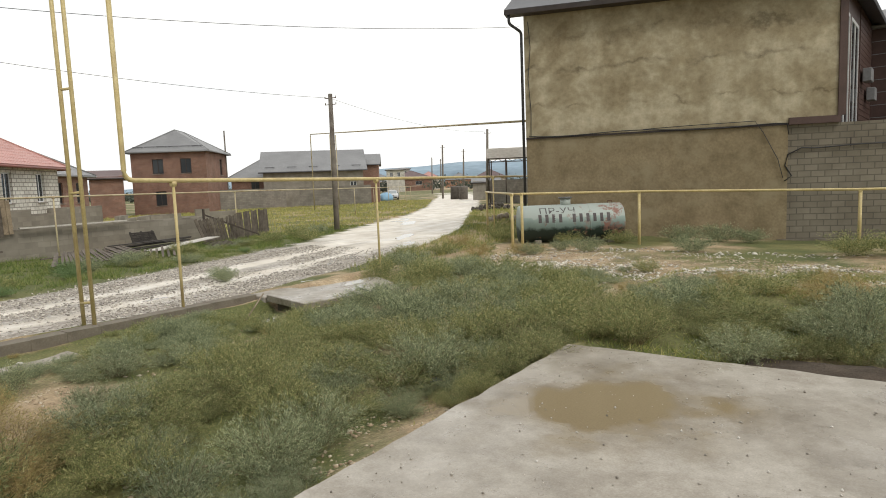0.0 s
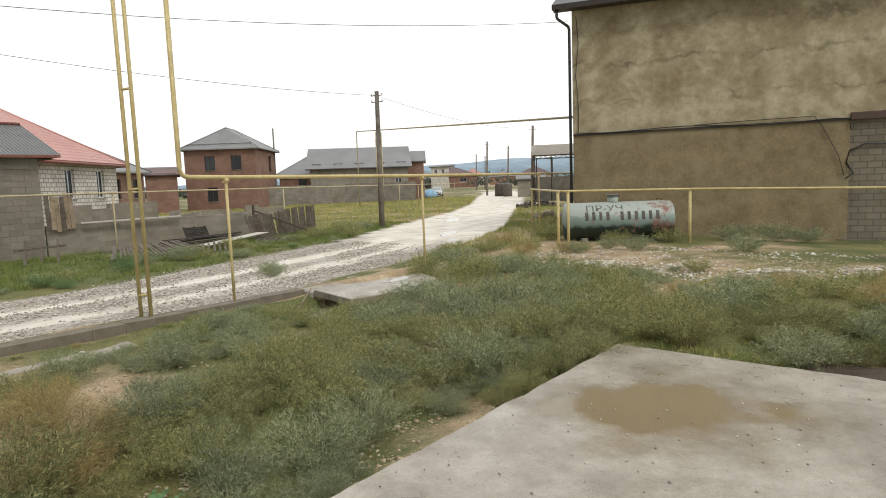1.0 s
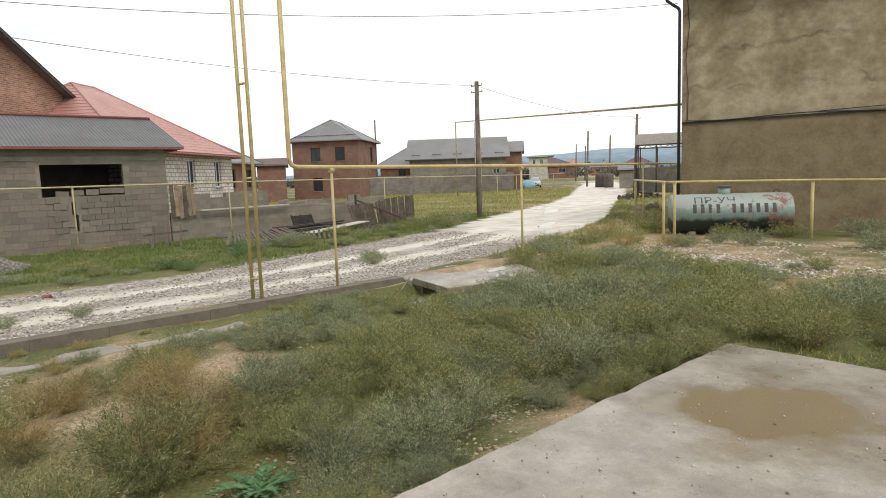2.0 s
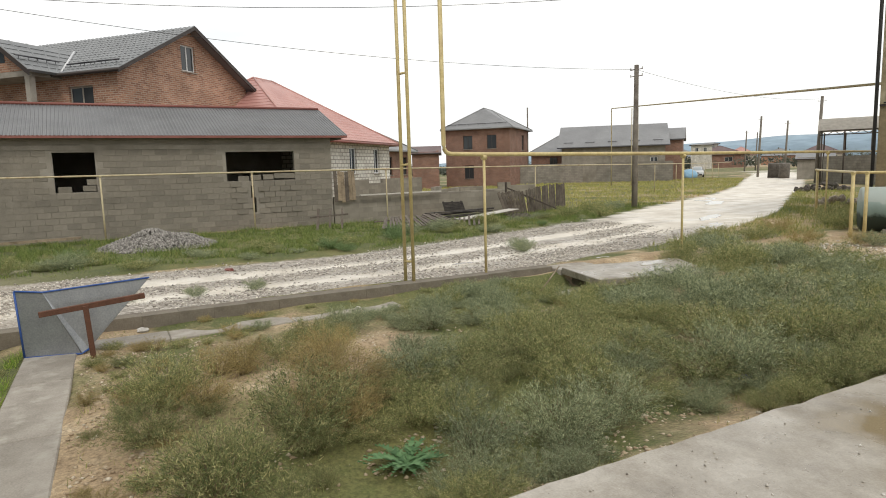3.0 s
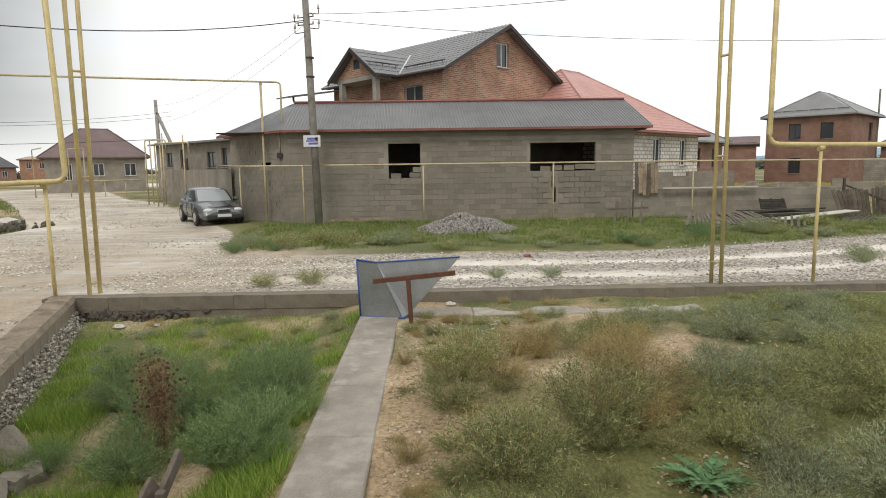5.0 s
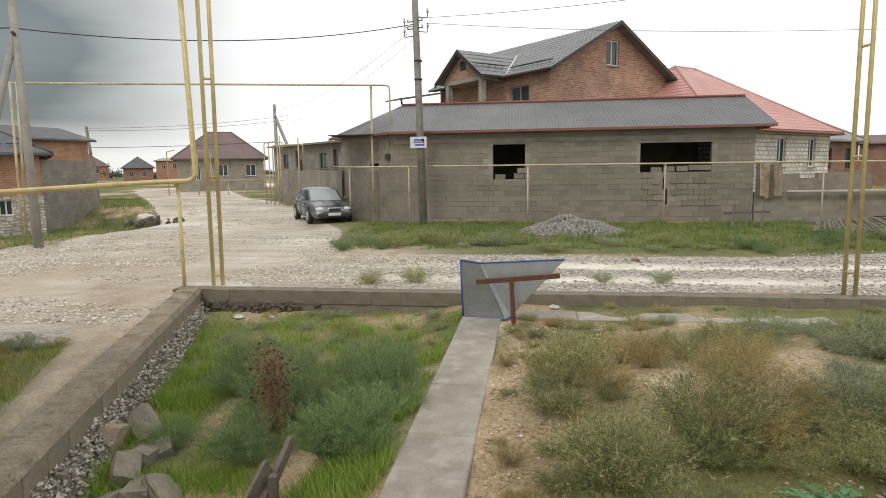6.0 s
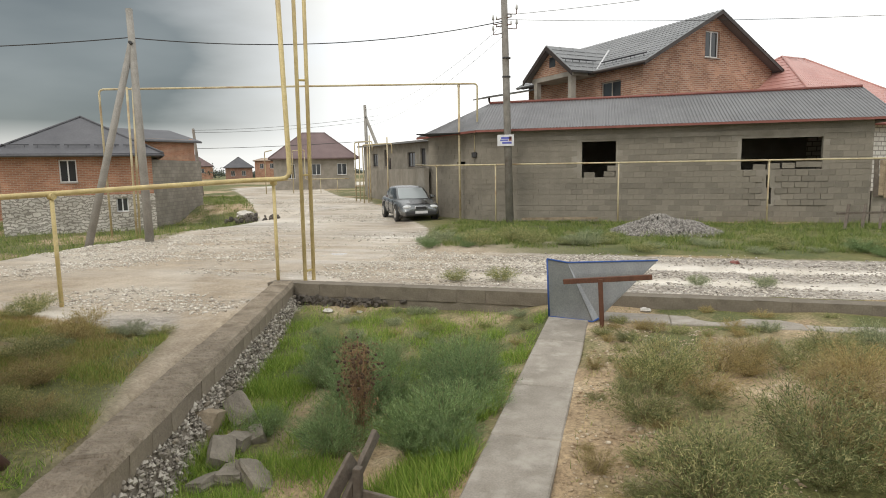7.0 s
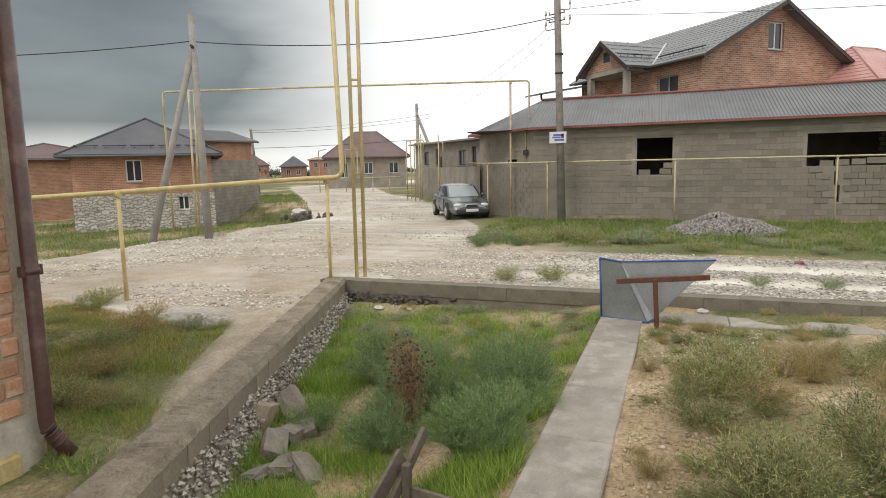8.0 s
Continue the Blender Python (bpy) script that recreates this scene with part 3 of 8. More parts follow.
def ribs(bm, a, b, c, d, step, h=0.03, w=0.05):
    """Standing ribs from the edge a-b up to the edge d-c."""
    a, b, c, d = (Vector(p) for p in (a, b, c, d))
    n = (b - a).cross(d - a).normalized()
    if n.z < 0:
        n = -n
    cnt = max(2, int((b - a).length / step))
    along = (b - a).normalized() * w / 2
    for i in range(cnt + 1):
        p, q = a.lerp(b, i / cnt), d.lerp(c, i / cnt)
        vs = [bm.verts.new(v) for v in (p - along, p + along, q + along, q - along, p - along * .5 + n * h, p + along * .5 + n * h, q + along * .5 + n * h, q - along * .5 + n * h)]
        for f in ((4, 5, 6, 7), (0, 4, 7, 3), (1, 2, 6, 5), (0, 1, 5, 4)):
            bm.faces.new([vs[k] for k in f])


def courses(bm, a, b, c, d, step, h=0.03):
    """Stepped tile rows between the eave a-b and the ridge d-c."""
    a, b, c, d = (Vector(p) for p in (a, b, c, d))
    n = (b - a).cross(d - a).normalized()
    if n.z < 0:
        n = -n
    cnt = max(2, int((d - a).length / step))
    for i in range(cnt):
        p0, p1 = a.lerp(d, i / cnt), b.lerp(c, i / cnt)
        q0, q1 = a.lerp(d, (i + 1) / cnt), b.lerp(c, (i + 1) / cnt)
        v = [bm.verts.new(k) for k in (p0 + n * h, p1 + n * h, q1 + n * .003, q0 + n * .003, p0, p1)]
        bm.faces.new((v[0], v[1], v[2], v[3]))
        bm.faces.new((v[4], v[5], v[1], v[0]))


def waves(bm, a, b, c, d, step=0.24, h=0.022):
    ribs(bm, a, b, c, d, step, h, step * 0.5)


def guards(parent, a, b, n=5, up=(0, 0, 1)):
    """Short snow guards above an eave."""
    a, b = Vector(a), Vector(b)
    for i in range(n):
        p = a.lerp(b, (i + 0.5) / n)
        d = (b - a).normalized() * 0.55
        bm = B()
        tube(bm, [p - d + Vector((0, 0, 0.12)), p + d + Vector((0, 0, 0.12))], 0.035, 5)
        tube(bm, [p - d * .7 + Vector((0, 0, -0.1)), p - d * .7 + Vector((0, 0, 0.12))], 0.02, 4)
        tube(bm, [p + d * .7 + Vector((0, 0, -0.1)), p + d * .7 + Vector((0, 0, 0.12))], 0.02, 4)
        part("snow_guard", bm, "roof_dark", parent)


FACE = {"f": lambda w, d: pose(0, 0, 0), "r": lambda w, d: pose(w, 0, 0, 0, 0, 90), "l": lambda w, d: pose(0, d, 0, 0, 0, -90), "b": lambda w, d: pose(w, d, 0, 0, 0, 180)}


def house(m, w, d, ze, wall_mat, roof_mat, label, rise, ridge=0.0, roof="hip", over=0.45, wins=(), z0=-0.3, base=None, fascia="trim_dark", guard=0, name="house", tiles=None, frame_mat="white_paint", category="house"):
    """A house on the rectangle 0..w, 0..d with its front on local y = 0."""
    h = thing(name, m, label, category)
    for f, ln in (("f", w), ("r", d), ("b", w), ("l", d)):
        mm = FACE[f](w, d)
        holes = [x[1:5] for x in wins if x[0] == f]
        bm = B()
        t = 0.25
        trim = 0.0 if f in "fb" else t
        if base and holes == []:
            wall_open(bm, trim, ln - trim, base, ze, holes, t, mm)
        else:
            wall_open(bm, trim, ln - trim, base if base else z0, ze, [o for o in holes if o[2] >= (base or z0)], t, mm)
        wall = part("wall", bm, wall_mat, h, uv=True)
        if base:
            bb = B()
            wall_open(bb, trim - (0.05 if f in "fb" else -0.05), ln - trim + (0.05 if f in "fb" else -0.05), z0, base, [o for o in holes if o[2] < base], t, mm @ pose(0, -0.05, 0))
            part("plinth", bb, "stone_white", h, "pale rubble stone plinth", uv=True)
        for o in holes:
            window_part(h, mm, *o, frame_mat=frame_mat)
    r = B()
    o = over
    za, zb = ze - 0.12, ze + rise
    if roof == "hip":
        e = [(-o, -o, za), (w + o, -o, za), (w + o, d + o, za), (-o, d + o, za)]
        if w >= d:
            p, q = (w / 2 - ridge / 2, d / 2, zb), (w / 2 + ridge / 2, d / 2, zb)
            planes = [(e[0], e[1], q, p), (e[1], e[2], q), (e[2], e[3], p, q), (e[3], e[0], p)]
        else:
            p, q = (w / 2, d / 2 - ridge / 2, zb), (w / 2, d / 2 + ridge / 2, zb)
            planes = [(e[0], e[1], p), (e[1], e[2], q, p), (e[2], e[3], q), (e[3], e[0], p, q)]
        if ridge == 0:
            planes = [pl if len(pl) == 3 else pl[:3] for pl in planes]
    else:
        # gable roof, the ridge along local x ("gx") or y ("gy")
        if roof == "gx":
            e = [(-o, -o, za), (w + o, -o, za), (w + o, d + o, za), (-o, d + o, za)]
            p, q = (-o, d / 2, zb), (w + o, d / 2, zb)
            planes = [(e[0], e[1], q, p), (e[2], e[3], p, q)]
            gab = [((0, 0), (0, d)), ((w, 0), (w, d))]
        else:
            e = [(-o, -o, za), (w + o, -o, za), (w + o, d + o, za), (-o, d + o, za)]
            p, q = (w / 2, -o, zb), (w / 2, d + o, zb)
            planes = [(e[1], e[2], q, p), (e[3], e[0], p, q)]
            gab = [((0, 0), (w, 0)), ((0, d), (w, d))]
        for (x0, y0), (x1, y1) in gab:
            g = B()
            mid = Vector(((x0 + x1) / 2, (y0 + y1) / 2, zb - 0.12))
            inw = Vector((w / 2, d / 2, 0)) - Vector(((x0 + x1) / 2, (y0 + y1) / 2, 0))
            inw = inw.normalized() * 0.25
            tri = [Vector((x0, y0, ze)), Vector((x1, y1, ze)), mid]
            A, C = [g.verts.new(v) for v in tri], [g.verts.new(v + inw) for v in tri]
            g.faces.new(A)
            g.faces.new(C[::-1])
            for i in range(3):
                g.faces.new((A[i], C[i], C[(i + 1) % 3], A[(i + 1) % 3]))
            part("gable", g, wall_mat, h, uv=True)
    for pl in planes:
        slab_face(r, pl, 0.08)
    rf = part("roof", r, roof_mat, h)
    if tiles:
        tb = B()
        for pl in planes:
            if len(pl) == 4:
                courses(tb, pl[0], pl[1], pl[2], pl[3], tiles, 0.02)
                waves(tb, pl[0], pl[1], pl[2], pl[3], 0.3)
            else:
                courses(tb, pl[0], pl[1], pl[2], pl[2], tiles, 0.02)
        part("tile_covering", tb, roof_mat, rf)
    for i in range(4):
        a, b = Vector(e[i]), Vector(e[(i + 1) % 4])
        if roof == "hip" or (roof == "gx" and i in (0, 2)) or (roof == "gy" and i in (1, 3)):
            fb = B()
            tube(fb, [a - Vector((0, 0, 0.09)), b - Vector((0, 0, 0.09))], 0.07, 6)
            part("gutter", fb, fascia, h)
    if roof == "hip" and ridge >= 0:
        rb = B()
        for a, b in ((e[0], p), (e[1], q), (e[2], q), (e[3], p)):
            tube(rb, [Vector(a) + Vector((0, 0, 0.02)), Vector(b) + Vector((0, 0, 0.02))], 0.06, 5)
        if ridge > 0:
            tube(rb, [p, q], 0.06, 5)
        part("ridge_cap", rb, roof_mat, rf)
    if guard:
        s = 0.16
        pl = planes[0]
        a, b, c = Vector(pl[0]), Vector(pl[1]), Vector(pl[-1])
        u = a.lerp(c, s)
        v = b.lerp(Vector(pl[2]), s)
        guards(rf, u, v, guard)
    return h


# ---- kerbs, slab and strips of the yard ----
def kerb_line():
    k = thing("kerb", pose(-9.95, 0, 0), "low weathered concrete kerb along the gravel road", "kerb", kind="structure")
    rnd = random.Random(4)
    bm = B()
    box(bm, -0.30, -6.25, -0.75, -0.005, 7.78, -0.012)
    part("footing", bm, "kerb", k)
    y, i = -6.2, 0
    protos = []
    for v in range(5):
        b = B()
        box(b, -0.14, 0.0, -0.22, 0.14, 0.4995, 0.0, None, 0.002)
        for q in b.verts:
            q.co += Vector((rnd.uniform(-.006, .006), 0, rnd.uniform(-.005, .005)))
        me = bpy.data.meshes.new("kerb_block")
        b.to_mesh(me)
        b.free()
        me.materials.append(MAT["kerb"])
        protos.append(me)
    while y < 7.6:
        piece("kerb_block", protos[i % 5], k, pose(-0.13 + rnd.uniform(-.004, .004), y, rnd.uniform(-.003, .003), 0, rnd.uniform(-.3, .3), rnd.uniform(-.2, .2)))
        y += 0.5
        i += 1
    # rubble under the kerb near its corner
    for n in range(150):
        y, z = -5.75 + 2.2 * rnd.random() ** 1.6, rnd.uniform(-0.56, -0.24)
        if z < -0.58 + 0.14 * (y + 5.7):
            continue
        piece("stone", stone_mesh(n % 6, "rubble_dark"), k, Matrix.Translation((0.0, y, z)) @ Euler((rnd.random() * 6, rnd.random() * 6, rnd.random() * 6)).to_matrix().to_4x4() @ Matrix.Diagonal((rnd.uniform(.05, .09), rnd.uniform(.07, .16), rnd.uniform(.04, .07), 1)))
    return k


MAT["rubble_dark"] = surface("damp_dark_rubble", (0.07, 0.06, 0.05), (0.15, 0.13, 0.11), 4, 0.85, 0, 40, 0.5, None, 2.0, 0.35)
_stones = {}


def stone_mesh(v, mat):
    if (v, mat) not in _stones:
        r = random.Random(v * 7 + 1)
        b = B()
        bmesh.ops.create_icosphere(b, subdivisions=1, radius=1.0)
        for q in b.verts:
            q.co *= r.uniform(0.75, 1.15)
            q.co = Vector([max(-0.8, min(0.8, c)) for c in q.co])
        me = bpy.data.meshes.new("stone")
        b.to_mesh(me)
        b.free()
        me.materials.append(MAT[mat])
        _stones[(v, mat)] = me
    return _stones[(v, mat)]


MAT["wall_block"] = surface("rough_wall_block", (0.20, 0.165, 0.125), (0.32, 0.272, 0.212), 3.0, 0.9, 0, 40, 0.9, (0.165, 0.135, 0.10), 1.6, 0.08)


def side_wall():
    """The low wall of blocks with a rough mortar cap, and rubble along its foot."""
    a = math.atan2(0.352, 1.0)
    L0 = 8.9
    k = thing("boundary_wall", pose(-10.02, -5.76, 0, 0, 0, math.degrees(a)), "low block boundary wall with a rough mortar cap", "wall", kind="structure")
    rnd = random.Random(8)
    bm = B()
    box(bm, 0.0, -0.34, -0.8, L0, -0.03, -0.05)
    part("core", bm, "kerb", k)
    cap = B()
    n, mcols = 260, 10
    grid = []
    for i in range(n + 1):
        row = []
        for j in range(mcols + 1):
            x, y = L0 * i / n, -0.37 + 0.40 * j / mcols
            z = 0.035 + 0.008 * noise.noise((x * 2, y * 1.5, 0)) - (0.09 if j == 0 else 0.075 if j == mcols else 0)
            z += (0.4 if j in (1, mcols - 1) else 0.0 if j in (0, mcols) else 1.0) * (0.038 * abs(noise.noise((x * 11, y * 2.0, 4))) + 0.012 * noise.noise((x * 22, y * 9, 4)) - 0.012)
            row.append(cap.verts.new((x, y + 0.005 * noise.noise((x * 5, j, 2)), z)))
        grid.append(row)
    for i in range(n):
        for j in range(mcols):
            cap.faces.new((grid[i][j], grid[i + 1][j], grid[i + 1][j + 1], grid[i][j + 1]))
    part("mortar_cap", cap, "kerb_cap", k)
    protos = []
    for v in range(4):
        b = B()
        box(b, 0.003, -0.10, -0.24, 0.397, 0.025, -0.035, None, 0.008)
        for q in b.verts:
            q.co += Vector((0, rnd.uniform(-.008, .008), rnd.uniform(-.01, .006)))
        me = bpy.data.meshes.new("wall_block")
        b.to_mesh(me)
        b.free()
        me.materials.append(MAT["wall_block"])
        protos.append(me)
    i = 0
    while i * 0.4 < L0 - 0.4:
        piece("wall_block", protos[i % 4], k, pose(i * 0.4, rnd.uniform(-.004, .004), rnd.uniform(-.004, .004), rnd.uniform(-.8, .8), 0, rnd.uniform(-.4, .4)))
        i += 1
    rs = np.random.RandomState(41)
    octa = np.array([(1, 0, 0), (0, 1, 0), (-1, 0, 0), (0, -1, 0), (0, 0, 1), (0, 0, -1)], float)
    tri = np.array([(0, 1, 4), (1, 2, 4), (2, 3, 4), (3, 0, 4), (1, 0, 5), (2, 1, 5), (3, 2, 5), (0, 3, 5)])
    V, T = [], []
    for n in range(4200):
        z = rs.uniform(-0.66, -0.20)
        V += [tuple(p) for p in octa * rs.uniform(.6, 1.4, (6, 3)) * rs.uniform(.010, .030) + np.array([rs.uniform(0.2, L0), 0.01 + (-0.2 - z) * 0.42 + rs.uniform(-.02, .03), z])]
        T += [tuple(int(q) for q in t) for t in tri + 6 * n]
    me = bpy.data.meshes.new("rubble_bank")
    me.from_pydata(V, [], T)
    me.materials.append(MAT["bank_stone"])
    ob = new("rubble_bank", me)
    ob.parent = k
    tagged(ob, kind="stuff")
    bm = B()
    vs = [bm.verts.new(p) for p in ((0.1, -0.02, -0.19), (L0, -0.02, -0.19), (L0, 0.22, -0.70), (0.1, 0.22, -0.70), (0.1, -0.02, -0.70), (L0, -0.02, -0.70))]
    for q in ((0, 1, 2, 3), (0, 3, 4), (1, 5, 2), (4, 5, 1, 0), (3, 2, 5, 4)):
        bm.faces.new([vs[c] for c in q])
    part("bank", bm, "rubble", k)
    for n in range(110):
        x = rnd.uniform(0.2, L0)
        z = rnd.uniform(-0.62, -0.2)
        s = rnd.uniform(.018, .042)
        piece("stone", stone_mesh(n % 6, "rubble"), k, Matrix.Translation((x, 0.0 + (-0.2 - z) * 0.42 + rnd.uniform(0, .09), z)) @ Euler((rnd.random() * 6, rnd.random() * 6, rnd.random() * 6)).to_matrix().to_4x4() @ Matrix.Diagonal((s * rnd.uniform(.8, 1.6), s, s * .8, 1)))
    return k


kerb_line()
side_wall()


def wet_concrete():
    """Screeded slab with shallow puddles: gloss where water stands."""
    m, N, L, b = nodes_of("wet_concrete_slab", 0.5)
    co = N("ShaderNodeTexCoord").outputs["Object"]
    base = ramp(N, [(0.34, (0.22, 0.188, 0.148)), (0.5, (0.34, 0.302, 0.25)), (0.66, (0.48, 0.44, 0.38))])
    L(noise_tex(N, L, co, 1.6, 12.0, 0.78), base.inputs[0])
    pud = ramp(N, [(0.34, (0, 0, 0)), (0.70, (1, 1, 1))])
    bl = N("ShaderNodeTexNoise")
    bl.inputs["Scale"].default_value, bl.inputs["Detail"].default_value = 1.9, 10.0
    sh = N("ShaderNodeMapping")
    sh.inputs["Location"].default_value = (0.0, 0.0, 0.0)
    L(co, sh.inputs[0])
    L(sh.outputs[0], bl.inputs["Vector"])
    # one large standing puddle and damp hollows round it
    dv = N("ShaderNodeVectorMath")
    dv.operation = "DISTANCE"
    dv.inputs[1].default_value = (-1.62, 4.82, 0.2)
    sq = N("ShaderNodeMapping")
    sq.inputs["Rotation"].default_value = (0, 0, 0)
    L(co, sq.inputs[0])
    L(sq.outputs[0], dv.inputs[0])
    mm = N("ShaderNodeMath")
    mm.operation = "MULTIPLY_ADD"
    mm.inputs[1].default_value = -1.15
    L(dv.outputs["Value"], mm.inputs[0])
    ad = N("ShaderNodeMath")
    ad.operation = "MULTIPLY_ADD"
    ad.inputs[1].default_value = 2.3
    L(bl.outputs[0], ad.inputs[0])
    L(mm.outputs[0], ad.inputs[2])
    off = N("ShaderNodeMath")
    off.inputs[1].default_value = -0.38
    L(ad.outputs[0], off.inputs[0])
    L(off.outputs[0], pud.inputs[0])
    c = mixed(N, L, pud.outputs[0], base.outputs[0], (0.33, 0.275, 0.185))
    damp = ramp(N, [(-0.0, (0, 0, 0)), (0.40, (1, 1, 1))])
    L(off.outputs[0], damp.inputs[0])
    c = mixed(N, L, mixed(N, L, 1.0, damp.outputs[0], (0.8, 0.8, 0.8), "MULTIPLY"), c, mixed(N, L, 1.0, c, (0.74, 0.69, 0.60), "MULTIPLY"))
    sp = ramp(N, [(0.30, (0.7, 0.7, 0.7)), (0.7, (1.12, 1.12, 1.12))])
    fine = noise_tex(N, L, co, 70.0, 4.0)
    L(fine, sp.inputs[0])
    c = mixed(N, L, 0.6, c, sp.outputs[0], "MULTIPLY")
    L(c, b.inputs["Base Color"])
    ro = ramp(N, [(0.35, (0.62, 0.62, 0.62)), (0.55, (0.30, 0.30, 0.30)), (0.70, (0.10, 0.10, 0.10))])
    L(noise_tex(N, L, co, 1.3, 6.0), ro.inputs[0])
    L(mixed(N, L, pud.outputs[0], ro.outputs[0], (0.07, 0.07, 0.07)), b.inputs["Roughness"])
    u = N("ShaderNodeBump")
    u.inputs["Distance"].default_value = 0.006
    st = mixed(N, L, pud.outputs[0], (0.35, 0.35, 0.35), (0.02, 0.02, 0.02))
    L(st, u.inputs["Strength"])
    L(noise_tex(N, L, co, 25.0, 8.0, 0.7), u.inputs["Height"])
    L(u.outputs[0], b.inputs["Normal"])
    return m


MAT["slab"] = wet_concrete()


def yard_slab():
    bm = B()
    pts = []
    for x0, y0, x1, y1 in ((-2.67, -0.3, -2.69, 6.40), (-2.69, 6.40, 6.0, 6.55), (6.0, 6.55, 6.0, -0.3), (6.0, -0.3, -2.67, -0.3)):
        n = max(2, int(math.hypot(x1 - x0, y1 - y0) / 0.12))
        for i in range(n):
            t = i / n
            x, y = x0 + (x1 - x0) * t, y0 + (y1 - y0) * t
            k = 0.03 * noise.noise((x * 3, y * 3, 1)) + 0.012 * noise.noise((x * 12, y * 12, 1))
            pts.append((x + k, y + k))
    top = [bm.verts.new((x, y, 0.2)) for x, y in pts]
    mid = [bm.verts.new((x * 1.004, y, 0.185)) for x, y in pts]
    low = [bm.verts.new((x, y, -0.35)) for x, y in pts]
    bm.faces.new(top)
    for i in range(len(pts)):
        j = (i + 1) % len(pts)
        bm.faces.new((top[i], mid[i], mid[j], top[j]))
        bm.faces.new((mid[i], low[i], low[j], mid[j]))
    ob = part("concrete_slab", bm, "slab")
    return tagged(ob, "wet grey concrete yard slab with a muddy puddle", "slab", kind="structure")


def strip_footing():
    k = thing("footing_strip", pose(0, 0, 0), "narrow pale concrete footing strip across the yard", "footing", kind="structure")
    rnd = random.Random(3)
    x = -2.67
    ends = [-2.67, -4.85, -6.05, -7.75, -9.0]
    for a, b in zip(ends, ends[1:]):
        bm = B()
        box(bm, b + 0.004, -1.07, -0.8, a - 0.004, -0.50, -0.15 + rnd.uniform(-.006, .006), None, 0.012)
        part("slab_piece", bm, "walk", k)
    ends = [-1.07, 0.6, 2.3, 4.1]
    for a, b in zip(ends, ends[1:]):
        bm = B()
        box(bm, -9.5, a + 0.004, -0.8, -9.006, b - 0.004, -0.165 + rnd.uniform(-.006, .006), None, 0.012)
        part("slab_piece", bm, "walk", k)
    return k


yard_slab()
strip_footing()


def water_mat():
    m, N, L, b = nodes_of("shallow_standing_water", 0.03)
    b.inputs["Base Color"].default_value = (0.30, 0.26, 0.20, 1)
    b.inputs["Specular IOR Level"].default_value = 1.0
    co = N("ShaderNodeTexCoord").outputs["Object"]
    bumped(N, L, b, noise_tex(N, L, co, 5.0, 3.0), 0.05, 0.01)
    return m


MAT["water"] = water_mat()


def puddle(x, y, rx, ry, a, seed, z=None, label="shallow puddle of standing rain water"):
    """A thin film of water with a ragged outline."""
    n, bm = 48, B()
    top = []
    for i in range(n):
        t = 2 * math.pi * i / n
        k = 1 + 0.45 * noise.noise((math.cos(t) * 1.6, math.sin(t) * 1.6, seed)) + 0.2 * noise.noise((math.cos(t) * 5, math.sin(t) * 5, seed + 3))
        top.append((math.cos(t) * rx * k, math.sin(t) * ry * k))
    m = pose(x, y, 0, 0, 0, a)
    pts = [m @ Vector((u, v, 0)) for u, v in top]
    zz = z if z is not None else max(height(p.x, p.y) for p in pts + [Vector((x, y, 0))]) - 0.012
    hi, lo = [bm.verts.new((p.x, p.y, zz)) for p in pts], [bm.verts.new((p.x, p.y, zz - 0.05)) for p in pts]
    bm.faces.new(hi)
    for i in range(n):
        q = (i + 1) % n
        bm.faces.new((hi[i], lo[i], lo[q], hi[q]))
    return tagged(part("puddle", bm, "water"), label, "puddle", group="puddles")


